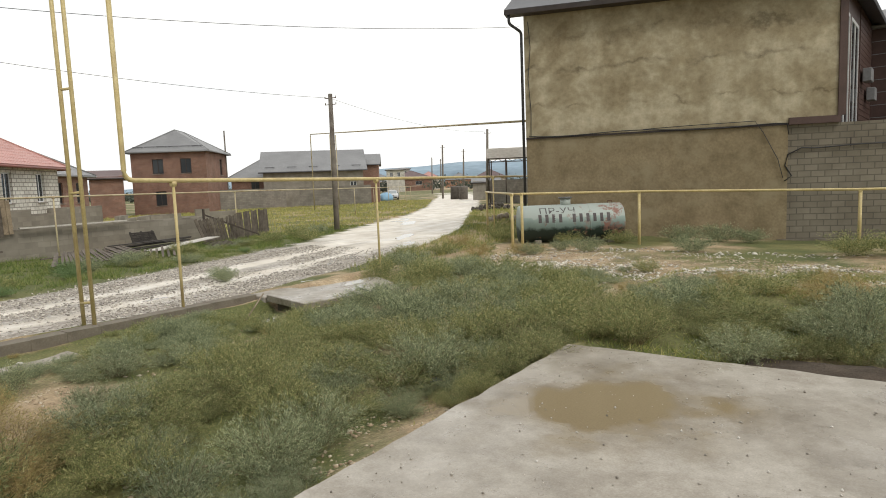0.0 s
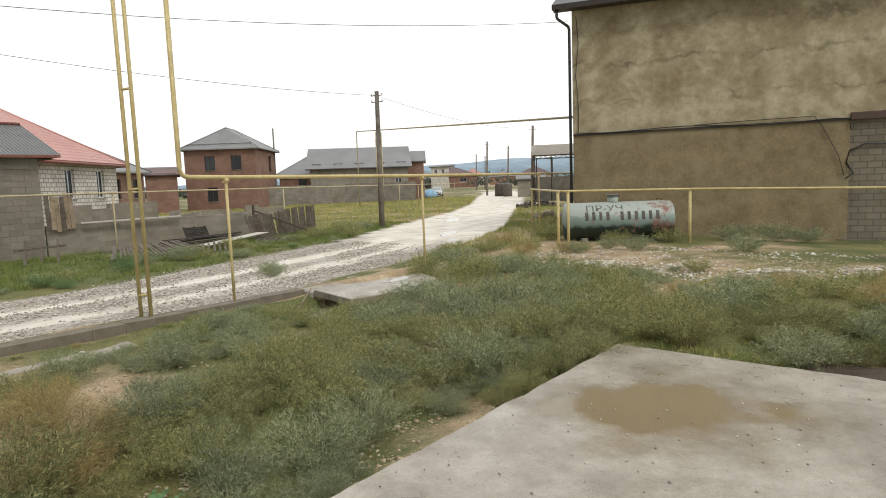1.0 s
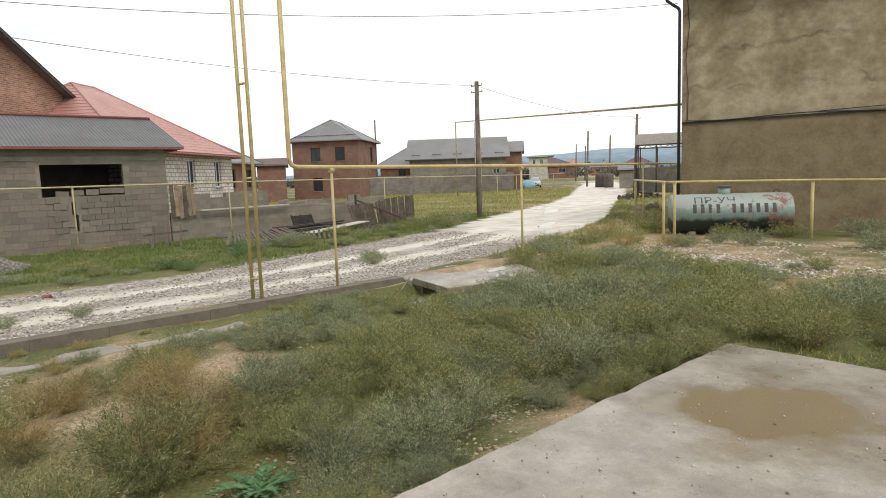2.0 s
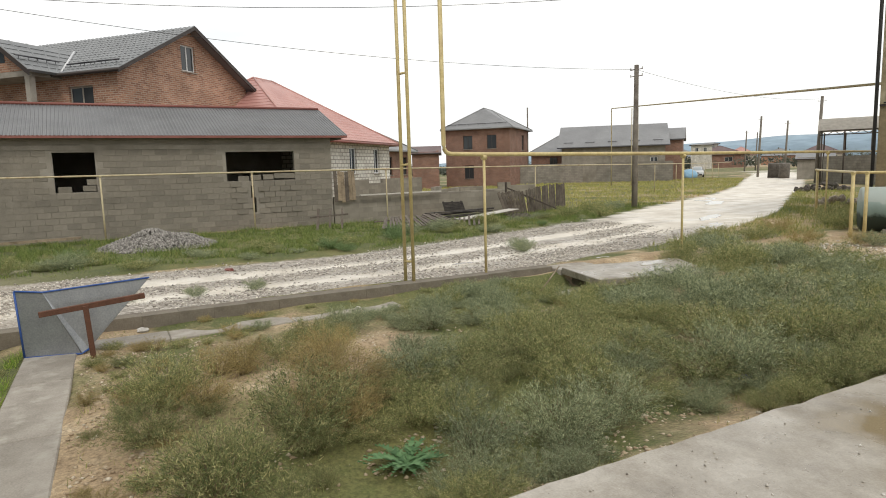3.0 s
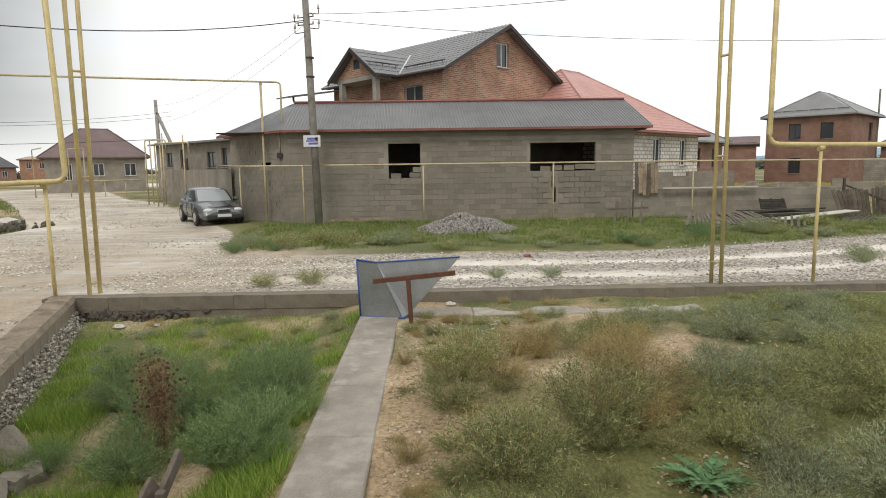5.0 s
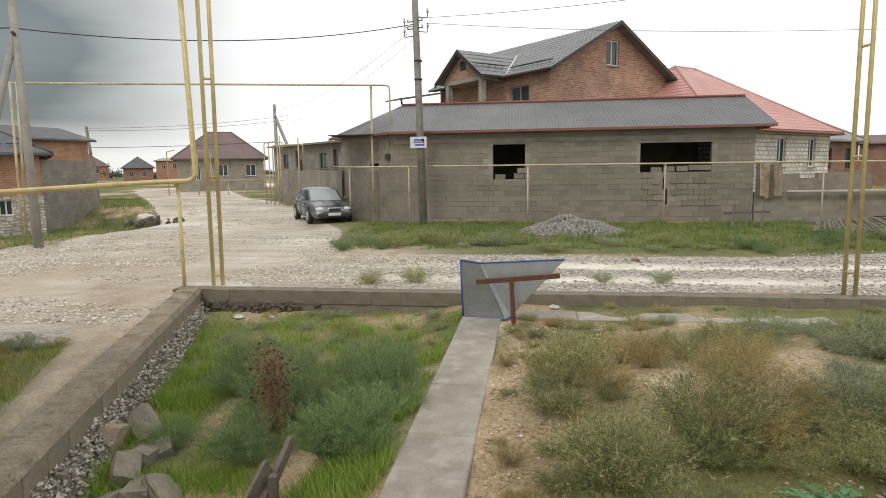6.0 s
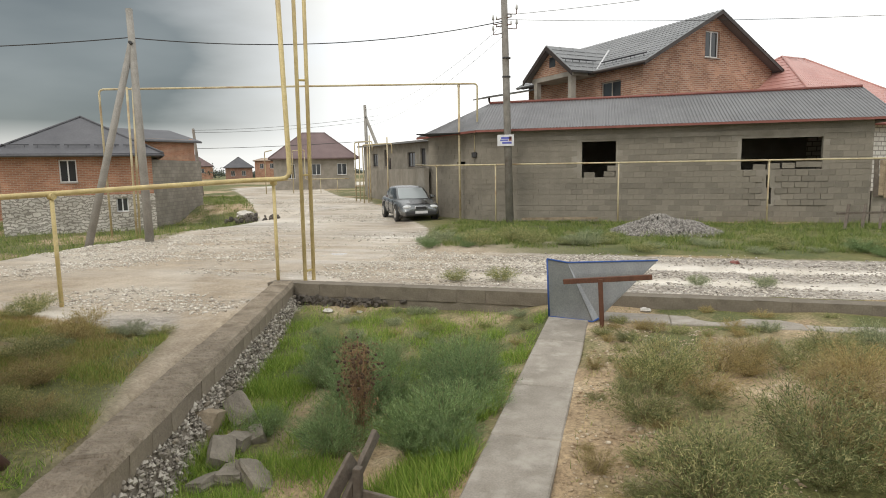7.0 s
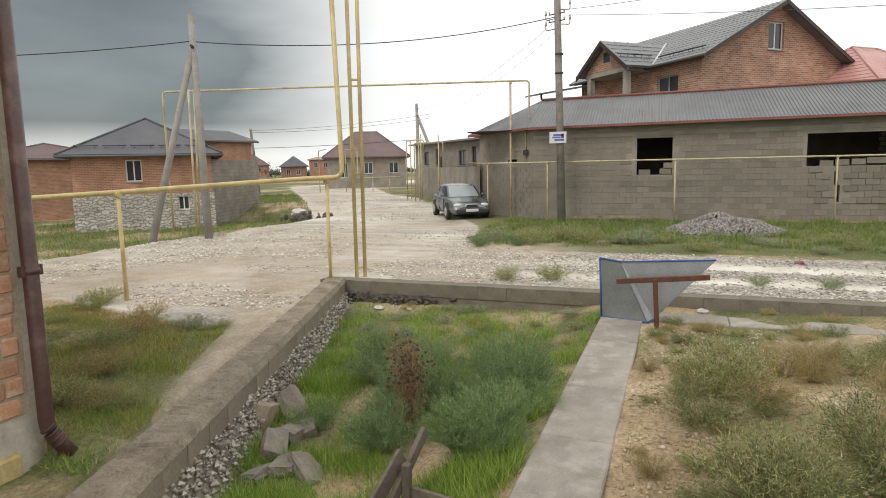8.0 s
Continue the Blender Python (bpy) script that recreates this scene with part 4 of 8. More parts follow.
def culvert():
    """The thin concrete bridge over the ditch by the road."""
    k = thing("culvert_slab", pose(0, 0, 0), "wet concrete slab bridging the roadside ditch", "slab", kind="structure")
    bm = B()
    pts = [(-9.66, 7.82), (-8.20, 7.48), (-7.70, 9.7), (-9.15, 10.5)]
    lo, hi = [bm.verts.new((x, y, -0.12)) for x, y in pts], [bm.verts.new((x, y, 0.015)) for x, y in pts]
    bm.faces.new(lo)
    bm.faces.new(hi)
    for i in range(4):
        bm.faces.new((lo[i], lo[(i + 1) % 4], hi[(i + 1) % 4], hi[i]))
    bmesh.ops.bevel(bm, geom=bm.edges[:], offset=0.012, segments=1, affect="EDGES")
    part("deck", bm, "slab", k)
    for y in (7.95, 9.6):
        bm = B()
        box(bm, -9.5, y, -0.7, -8.2, y + 0.2, -0.12)
        part("cheek", bm, "kerb", k)
    bm = B()
    box(bm, -10.25, 7.80, -0.6, -9.70, 10.6, -0.03, None, 0.02)
    part("apron", bm, "walk", k)
    bm = B()
    tube(bm, [(-9.05, 6.85, -0.25), (-9.62, 7.72, 0.05)], 0.014, 6)
    part("rod", bm, "wood_tan", k, "thin pale stick leaning on the slab")
    puddle(-8.25, 6.95, 0.30, 0.62, 15, 3.0)
    puddle(-9.0, 9.75, 0.16, 0.55, 12, 5.0, 0.022, "rain water standing on the concrete deck")
    puddle(-8.5, 9.2, 0.13, 0.40, 30, 6.0, 0.022, "rain water standing on the concrete deck")
    puddle(-10.5, 9.9, 0.13, 0.55, 15, 7.0)
    puddle(-14.05, -7.0, 0.28, 0.42, 20, 8.0)
    for x, y, rx, ry, a, sd in ((-13.9, 17.4, .22, 1.2, 25, 11), (-16.0, 20.0, .25, 1.4, 30, 12), (-21.5, 27.2, .4, 1.8, 35, 13), (-24.0, 29.6, .5, 2.0, 35, 14), (-12.6, 12.9, .16, .8, 18, 15), (-12.1, 7.2, .10, .6, 8, 16)):
        puddle(x, y, rx, ry, a, sd)


culvert()


# ---- the cinder-block outbuilding ----
def block_house():
    h = thing("block_outbuilding", pose(-23.7, -5.3, 0, 0, 0, 90), "unfinished grey cinder-block outbuilding with a ribbed metal roof", "outbuilding")
    W = 13.05
    w1, w2 = (3.77, 4.97, 1.6, 2.90), (9.12, 11.60, 1.8, 2.86)
    cracks = [(9.93, 10.05, 1.18, 1.62), (10.0, 10.11, 0.62, 1.18)]
    bm = B()
    wall_open(bm, 0, W, -0.3, 3.40, [w1, w2] + cracks, 0.2, pose(0, 0.02, 0))
    wall = part("wall", bm, "mortar", h, "grey mortar-jointed block wall")
    # chamfered corner face and the sides
    cx, cy = -2.9, 2.5
    ln, ang = math.hypot(cx, cy), math.degrees(math.atan2(-cy, -cx))
    mc = pose(cx, cy, 0, 0, 0, ang)
    bm = B()
    wall_open(bm, 0, ln - 0.004, -0.3, 3.35, [(2.15, 2.75, 2.1, 2.28)], 0.2, mc @ pose(0, 0.02, 0))
    wall_c = part("wall", bm, "mortar", h)
    bm = B()
    box(bm, W - 0.2, 0.23, -0.3, W, 5.0, 3.4)
    box(bm, cx, 5.0, -0.3, W, 5.2, 3.4)
    box(bm, cx, 2.75, -0.3, cx + 0.2, 4.99, 3.3)
    part("wall", bm, "mortar", h)
    # added unseen sheet under the roof, keeps the room behind the openings dark
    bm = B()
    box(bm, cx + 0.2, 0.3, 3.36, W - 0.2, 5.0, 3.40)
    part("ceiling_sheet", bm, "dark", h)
    # blocks proud of the joints
    rnd = random.Random(21)
    protos = []
    for wd in (0.388, 0.188):
        b = B()
        box(b, 0, 0, 0, wd, 0.03, 0.188, None, 0.004)
        me = bpy.data.meshes.new("block")
        b.to_mesh(me)
        b.free()
        me.materials.append(MAT["block"])
        protos.append(me)
    spare, cnt = B(), 0

    def lay(mm, length, holes, parent, singles):
        nonlocal cnt
        for r in range(17):
            z = -0.02 + r * 0.2
            u = 0.0 if r % 2 == 0 else -0.2
            while u < length - 0.02:
                a, b2 = max(u, 0.0), min(u + 0.4, length)
                wd = b2 - a
                inside = any(a < o[1] - 0.02 and b2 > o[0] + 0.02 and z < o[3] - 0.03 and z + 0.19 > o[2] + 0.02 for o in holes)
                if wd > 0.15 and not inside:
                    wild = singles and 9.2 < a < 11.8 and 0.4 < z < 1.8
                    d = mm @ pose(a + 0.006, rnd.uniform(-0.03, 0.0) if wild else rnd.uniform(0.004, 0.013), z + 0.006, 0, rnd.uniform(-2.5, 2.5) if wild else 0, 0)
                    if singles and cnt < 300 and wd > 0.38 and 3.0 < a:
                        piece("block", protos[0], parent, d)
                        cnt += 1
                    else:
                        box(spare, 0, 0, 0, wd - 0.012, 0.03, 0.188, d)
                u += 0.4

    lay(pose(0, 0, 0), W, [w1, w2] + cracks, wall, True)
    lay(mc, ln, [(2.15, 2.75, 2.1, 2.28)], wall_c, False)
    part("blockwork", spare, "block", h, kind="stuff")
    # concrete bond beam, loose blocks on the sills
    bm = B()
    box(bm, 0.0, -0.012, 2.98, W, 0.02, 3.12)
    part("bond_beam", bm, "mortar", h)
    for u, z, a in ((3.85, 1.60, 0), (4.55, 1.63, 2), (4.68, 1.83, 0), (9.5, 1.8, 3), (9.95, 1.81, -2), (10.4, 1.83, 1), (10.82, 1.86, 0), (11.2, 1.86, 2)):
        piece("block", protos[0], h, pose(u, 0.03, z, 0, a, 0))
    # roof: ribbed front sheet, hipped corner, back sheet, red trims
    E1, E2, R1, R2, E0 = (-0.1, -0.4, 3.42), (13.6, -0.4, 3.42), (-0.1, 2.2, 4.63), (13.3, 2.2, 4.63), (-3.5, 2.8, 3.38)
    bm = B()
    slab_face(bm, (E1, E2, R2, R1), 0.03)
    slab_face(bm, (E0, E1, R1), 0.03)
    slab_face(bm, (R1, R2, (13.6, 5.4, 3.42), (-3.5, 5.4, 3.38)), 0.03)
    slab_face(bm, (E0, R1, (-3.5, 5.4, 3.38)), 0.03)
    roof = part("roof", bm, "roof_grey", h)
    bm = B()
    ribs(bm, E1, E2, R2, R1, 0.115, 0.020, 0.06)
    ribs(bm, E0, E1, R1, R1, 0.115, 0.018, 0.05)
    part("roof_ribs", bm, "roof_grey", roof)
    bm = B()
    tube(bm, [Vector(R1) + Vector((0, 0, .04)), Vector(R2) + Vector((0, 0, .04))], 0.055, 6)
    part("ridge_cap", bm, "trim_red", roof, "faded red ridge cap")
    bm = B()
    for a, b2 in ((E1, E2), (E0, E1)):
        a, b2 = Vector(a), Vector(b2)
        n = Vector((0, 0, -0.08))
        t = (b2 - a).normalized().cross(Vector((0, 0, 1))) * 0.03
        vs = [bm.verts.new(v) for v in (a - t, b2 - t, b2 - t + n, a - t + n, a + t, b2 + t, b2 + t + n, a + t + n)]
        for f in ((0, 1, 2, 3), (4, 5, 6, 7), (0, 1, 5, 4), (3, 2, 6, 7), (0, 4, 7, 3), (1, 5, 6, 2)):
            bm.faces.new([vs[i] for i in f])
    part("fascia", bm, "trim_red", h, "red-brown eaves board")
    bm = B()
    box(bm, 13.3, -0.35, 3.34, 13.56, 5.2, 3.44)
    box(bm, W, 0.0, 3.30, 13.5, 5.2, 3.34)
    part("soffit", bm, "wood_grey", h)
    return h


block_house()


# ---- the plastered two-storey house beside the tank ----
def plaster_house():
    h = thing("plastered_house", pose(-10.5, 20.4, 0, 0, 0, 20), "two-storey house with a sandy cement-plastered blank wall", "house")
    W = 10.0
    bm = B()
    box(bm, 0, 0, 3.56, W, 0.3, 8.1)
    part("wall", bm, "plaster", h, "pale patchy upper plaster")
    bm = B()
    box(bm, 0, 0.02, -0.8, 8.5, 0.3, 3.50)
    part("wall", bm, "plaster_low", h, "darker damp lower plaster")
    bm = B()
    box(bm, 8.5, 0.06, -0.8, 30, 0.36, 3.5)
    part("wall", bm, "block_right", h, "bare sand-coloured block wall", uv=True)
    bm = B()
    box(bm, 0, 0.3, -0.8, 0.3, 9, 8.1)
    box(bm, 0.3, 8.7, -0.8, W, 9, 8.1)
    part("wall", bm, "plaster", h)
    bm = B()
    box(bm, 0, -0.03, 3.50, 8.5, 0.3, 3.56)
    part("ledge", bm, "trim_dark", h)
    return h


plaster_house()


# ---- the other houses ----
def plaster_house_top():
    """Roof edge, gutter, cables, siding and windows of the plastered house."""
    h = bpy.data.objects["plastered_house"]
    bm = B()
    slab_face(bm, [(-0.6, -0.55, 7.95), (10.6, -0.55, 7.95), (10.6, 4.5, 10.2), (-0.6, 4.5, 10.2)], 0.1)
    slab_face(bm, [(-0.6, 9.5, 7.95), (10.6, 9.5, 7.95), (10.6, 4.5, 10.2), (-0.6, 4.5, 10.2)], 0.1)
    rf = part("roof", bm, "roof_dark", h)
    bm = B()
    box(bm, -0.6, -0.55, 7.78, 10.6, -0.50, 7.93)
    box(bm, -0.6, -0.50, 7.80, 10.6, 0.0, 7.84)
    part("soffit", bm, "trim_dark", h)
    bm = B()
    tube(bm, bent([(-0.45, -0.45, 7.78), (-0.45, -0.45, 7.5), (-0.08, -0.09, 7.25), (-0.08, -0.09, -0.1)], 0.1), 0.05, 8)
    part("downpipe", bm, "wire", h, "thin dark drainpipe at the corner")
    bm = B()
    pts = [(0.15, -0.03, 7.6), (0.22, -0.04, 6.7), (0.12, -0.04, 5.6), (0.2, -0.04, 4.5), (0.18, -0.04, 3.62)]
    tube(bm, pts, 0.012, 5)
    tube(bm, [(0.1, -0.05, 3.60)] + [(u, -0.05, 3.60 - 0.04 * math.sin(u * 1.3) - 0.008 * u) for u in np.arange(0.5, 8.3, 0.4)] + [(8.45, -0.05, 3.55), (8.5, -0.05, 3.2)], 0.016, 5)
    tube(bm, [(4.0, -0.05, 3.62), (5.5, -0.05, 3.66), (7.5, -0.05, 3.68), (7.75, -0.05, 3.3), (8.2, -0.05, 2.4), (8.35, -0.05, 1.8)], 0.012, 5)
    tube(bm, [(8.4, -0.05, 1.7), (8.62, 0.0, 1.85), (8.42, 0.0, 2.2), (8.5, 0.0, 2.55), (8.9, 0.0, 2.75), (9.3, 0.0, 2.72), (10.5, 0.0, 2.78), (14, 0.0, 2.8)], 0.02, 5)
    part("cable", bm, "wire", h, "dark sagging cables on the wall")
    bm = B()
    box(bm, 8.5, -0.10, 3.50, 9.98, 0.06, 3.72)
    box(bm, 9.90, -0.06, 3.72, 10.12, 0.05, 8.0)
    part("corner_cladding", bm, "brown_siding", h)
    # side with brown siding set back, boards one by one
    s = pose(10.0, 0.3, 0, 0, 0, 66)
    side = B()
    wall_open(side, 0, 9, 3.0, 8.1, [(0.25, 2.3, 3.4, 7.3), (2.7, 4.8, 3.4, 7.3)], 0.2, s)
    sd = part("side_wall", side, "brown_siding", h, "side wall in dark brown siding")
    for i in range(24):
        b = B()
        for a, c in ((5.0, 9.0),):
            box(b, a, -0.03, 3.02 + i * 0.21, c, -0.002, 3.02 + i * 0.21 + 0.19, s)
        part("siding_board", b, "brown_siding", sd)
    for a, c in ((0.25, 2.3), (2.7, 4.8)):
        window_part(sd, s, a, c, 3.4, 7.3, "white_paint", 2, 0.0, 0.12)
    b = B()
    box(b, -0.1, -0.35, 3.0, 9, 0.0, 3.12, s)
    box(b, -0.1, -0.4, 2.72, 9, -0.3, 3.0, s)
    part("ledge", b, "trim_dark", sd)
    # the wing in brown panels that closes the side
    q = Matrix(s) @ pose(9.0, 0.0, 0)
    b = B()
    box(b, 0.0, -7.0, -0.6, 4.0, 0.0, 7.9, q)
    wing = part("wing_wall", b, "brown_siding", h, "wing wall in dark brown panels")
    for i in range(9):
        b = B()
        box(b, -0.03, -7.0, 3.1 + i * 0.53, -0.002, 0.0, 3.1 + i * 0.53 + 0.50, q)
        part("siding_panel", b, "brown_siding", wing)
        b = B()
        box(b, -0.036, -7.0, 3.1 + i * 0.53 + 0.502, -0.004, 0.0, 3.1 + i * 0.53 + 0.528, q)
        part("seam_strip", b, "roof_far", wing)
    b = B()
    slab_face(b, [q @ Vector(p) for p in ((-0.5, -7.4, 7.9), (-0.5, 0.4, 7.9), (2.0, 0.4, 9.0), (2.0, -7.4, 9.0))], 0.1)
    part("wing_roof", b, "roof_far", wing)
    b = B()
    box(b, -0.5, -7.0, 2.95, -0.04, 0.0, 3.08, q)
    part("ledge", b, "paper", wing)
    for u, z in ((5.2, 5.3), (6.6, 4.7)):
        b = B()
        box(b, u, -0.40, z, u + 0.75, -0.1, z + 0.5, s, 0.02)
        part("air_conditioner", b, "roof_far", sd)
    b = B()
    slab_face(b, [s @ Vector(p) for p in ((-0.6, -0.6, 7.95), (9, -0.6, 7.95), (9, 1.5, 8.8), (-0.6, 1.5, 8.8))], 0.1)
    part("eave", b, "roof_dark", sd)
    b = B()
    box(b, 8.2, -0.12, -0.7, 30, 0.06, -0.22)
    part("plinth", b, "kerb", h)


plaster_house_top()


def gable_house():
    m = pose(-28.0, 0.65, 0, 0, 0, 132.8)
    w, d, ze, zt = 8.1, 8.3, 6.45, 8.64
    h = thing("brick_gable_house", m, "two-storey red brick house with a grey metal-tile gable roof", "house")
    for f, ln, holes in (("f", w, [(6.35, 7.75, 4.35, 5.15), (3.6, 4.5, 6.7, 7.85)]), ("r", d, []), ("b", w, []), ("l", d, [(5.7, 7.0, 4.4, 5.75), (3.1, 4.4, 4.0, 5.3)])):
        mm = FACE[f](w, d)
        bm = B()
        low = [o for o in holes if o[2] < ze]
        t = 0.0 if f in "fb" else 0.25
        wall_open(bm, t, ln - t, -0.3, ze, low, 0.25, mm)
        part("wall", bm, "brick_a", h, uv=True)
        for o in low:
            window_part(h, mm, *o, leaves=3 if f == "f" else 2, frame_mat="concrete" if f == "l" else "white_paint")
    # the two gables, the front one with its attic window
    for y in (0.0, d - 0.25):
        g = B()
        hole = (3.6, 4.5, 6.7, 7.85)
        sl = (zt - 0.1 - ze) / (w / 2)
        us = sorted({0.0, w / 2, w, hole[0], hole[1]})
        for a, b in zip(us, us[1:]):
            za, zb = ze + sl * min(a, w - a), ze + sl * min(b, w - b)
            spans = [(ze, ze, za, zb)]
            if y == 0.0 and a >= hole[0] - 1e-6 and b <= hole[1] + 1e-6:
                spans = [(ze, ze, hole[2], hole[2]), (hole[3], hole[3], za, zb)]
            for l0, l1, h0, h1 in spans:
                vs = [g.verts.new(p) for yy in (y, y + 0.25) for p in ((a, yy, l0), (b, yy, l1), (b, yy, h1), (a, yy, h0))]
                for q in ((0, 1, 2, 3), (7, 6, 5, 4), (0, 4, 5, 1), (1, 5, 6, 2), (2, 6, 7, 3), (3, 7, 4, 0)):
                    g.faces.new([vs[k] for k in q])
        part("gable", g, "brick_a", h, uv=True)
    window_part(h, pose(0, 0, 0), 3.6, 4.5, 6.7, 7.85, leaves=2)
    # main roof
    o = 0.4
    sl = (zt - ze) / (w / 2)
    e0, e1, p, q = (-o, -0.45, ze - sl * o), (-o, d + 0.6, ze - sl * o), (w / 2, d + 0.6, zt), (w / 2, -0.45, zt)
    f0, f1 = (w + o, -0.45, ze - sl * o), (w + o, d + 0.6, ze - sl * o)
    bm = B()
    slab_face(bm, (e0, e1, p, q), 0.09)
    slab_face(bm, (f0, f1, p, q), 0.09)
    rf = part("roof", bm, "roof_tile_grey", h)
    bm = B()
    courses(bm, e1, e0, q, p, 0.35, 0.022)
    courses(bm, f0, f1, p, q, 0.35, 0.022)
    waves(bm, e1, e0, q, p)
    waves(bm, f0, f1, p, q)
    part("tile_covering", bm, "roof_tile_grey", rf)
    bm = B()
    for a, b in ((e0, q), (f0, q)):
        a, b = Vector(a), Vector(b)
        vs = [bm.verts.new(v) for v in (a, b, b - Vector((0, 0, .17)), a - Vector((0, 0, .17)))]
        vs += [bm.verts.new(v.co - Vector((0, .05, 0))) for v in vs[:4]]
        for k in ((0, 1, 2, 3), (4, 5, 6, 7), (0, 1, 5, 4), (3, 2, 6, 7), (0, 4, 7, 3), (1, 5, 6, 2)):
            bm.faces.new([vs[i] for i in k])
    part("barge_board", bm, "trim_dark", h)
    bm = B()
    slab_face(bm, ((-o, -0.45, ze - sl * o - 0.1), (0, -0.6, ze - 0.1), (0, d, ze - 0.1), (-o, d, ze - sl * o - 0.1)), 0.03)
    tube(bm, [(-o - 0.05, -0.6, ze - sl * o - 0.06), (-o - 0.05, d, ze - sl * o - 0.06)], 0.06, 6)
    part("gutter", bm, "trim_dark", h)
    guards(rf, (-o + 0.6, 0.3, ze + 0.12), (-o + 0.6, 2.5, ze + 0.12), 4)
    # porch gable on the side
    c, hw, pj = 4.5, 1.6, 1.3
    zp = 7.6
    s2 = (zp - 6.45) / hw
    bm = B()
    back = (zp - ze) / sl
    for sgn in (-1, 1):
        tip, eave = (-pj - 0.3, c, zp), (-pj - 0.3, c + sgn * (hw + 0.3), 6.45 - s2 * 0.3)
        slab_face(bm, (eave, (-0.2, c + sgn * (hw + 0.3), 6.45 - s2 * 0.3), (back, c, zp), tip), 0.08)
    pr = part("porch_roof", bm, "roof_tile_grey", h)
    bm = B()
    for sgn in (-1, 1):
        courses(bm, (-pj - 0.3, c + sgn * (hw + 0.3), 6.45 - s2 * 0.3), (-0.2, c + sgn * (hw + 0.3), 6.45 - s2 * 0.3), (back, c, zp), (-pj - 0.3, c, zp), 0.35, 0.022)
        waves(bm, (-pj - 0.3, c + sgn * (hw + 0.3), 6.45 - s2 * 0.3), (-0.2, c + sgn * (hw + 0.3), 6.45 - s2 * 0.3), (back, c, zp), (-pj - 0.3, c, zp))
    part("tile_covering", bm, "roof_tile_grey", pr)
    guards(pr, (-pj, c - hw + 0.35, 6.72), (-0.1, c - hw + 0.35, 6.72), 3)
    bm = B()
    for sgn in (-1, 1):
        a, b = Vector((-pj - 0.32, c + sgn * (hw + 0.3), 6.45 - s2 * 0.3)), Vector((-pj - 0.32, c, zp))
        vs = [bm.verts.new(v) for v in (a, b, b - Vector((0, 0, .22)), a - Vector((0, 0, .22)))]
        vs += [bm.verts.new(v.co - Vector((.05, 0, 0))) for v in vs[:4]]
        for k in ((0, 1, 2, 3), (4, 5, 6, 7), (0, 1, 5, 4), (3, 2, 6, 7), (0, 4, 7, 3), (1, 5, 6, 2)):
            bm.faces.new([vs[i] for i in k])
    part("barge_board", bm, "trim_dark", pr)
    bm = B()
    tube(bm, [(-0.25, c - hw - 0.3, 6.45 - s2 * 0.3 + 0.06), (back, c, zp + 0.05)], 0.055, 6)
    part("valley_flashing", bm, "paper", pr, "pale metal valley flashing")
    bm = B()
    vs = [bm.verts.new(v) for x in (-pj, -pj + 0.2) for v in ((x, c - hw, 6.3), (x, c + hw, 6.3), (x, c, zp - 0.12))]
    for k in ((0, 1, 2), (3, 5, 4), (0, 3, 4, 1), (1, 4, 5, 2), (2, 5, 3, 0)):
        bm.faces.new([vs[i] for i in k])
    part("gable", bm, "brick_a", pr, uv=True)
    bm = B()
    box(bm, -pj - 0.01, c - 0.25, 6.65, -pj + 0.05, c + 0.2, 7.1)
    part("attic_window", bm, "glass", pr)
    bm = B()
    box(bm, -pj, c - hw, 6.08, 0.0, c + hw, 6.29)
    part("beam", bm, "concrete", h)
    for yy in (c - hw + 0.15, c + hw - 0.4):
        b = B()
        box(b, -pj, yy, -0.2, -pj + 0.25, yy + 0.25, 6.08)
        part("column", b, "concrete", h)
    bm = B()
    box(bm, -pj, c - hw, 3.0, 0, c + hw, 3.2)
    part("balcony", bm, "concrete", h)
    bm = B()
    slab_face(bm, ((-3.2, c + 2.7, 5.55), (-3.2, c + 4.2, 5.55), (0, c + 4.2, 6.1), (0, c + 2.7, 6.1)), 0.06)
    part("side_roof", bm, "roof_tile_grey", h)
    bm = B()
    tube(bm, bent([(-3.0, c + 2.9, 5.5), (-3.0, c + 2.9, 5.3), (-2.4, c + 2.9, 4.8), (-2.4, c + 2.9, 2.0)], .1), 0.05, 6)
    part("downpipe", bm, "trim_dark", h)


gable_house()


def bearing(yaw, d):
    a = radians(yaw)
    return (-math.sin(a) * d, math.cos(a) * d)


# walls along the same street directions
D = 132.8
house(pose(-28.1, 7.6, 0, 0, 0, D), 10.2, 10.2, 3.75, "white_brick", "roof_red", "single-storey white brick house with a red metal-tile hip roof", 3.4, 1.6, wins=[("f", 8.0, 8.75, 1.9, 3.3), ("f", 5.05, 5.85, 1.9, 3.3), ("f", 2.0, 2.8, 1.9, 3.3)], tiles=0.4, fascia="trim_red")
house(pose(-38.6, 12.6, 0, 0, 0, D), 13.5, 10.5, 3.75, "brick_far", "roof_far", "single-storey brick house with a pale grey hip roof", 3.5, 0.0, wins=[("f", 11.6, 12.6, 1.7, 3.1), ("f", 8.7, 9.6, 1.7, 3.1), ("f", 6.4, 7.3, 1.7, 3.1)], fascia="roof_far", frame_mat="trim_dark")
house(pose(*bearing(64.7, 66), 0, 0, 0, 62), 2.8, 6.0, 3.9, "brick_far", "roof_purple", "low maroon-roofed brick shed behind the walls", 0.7, 2.8, roof="gx", over=0.3, name="shed", category="shed")


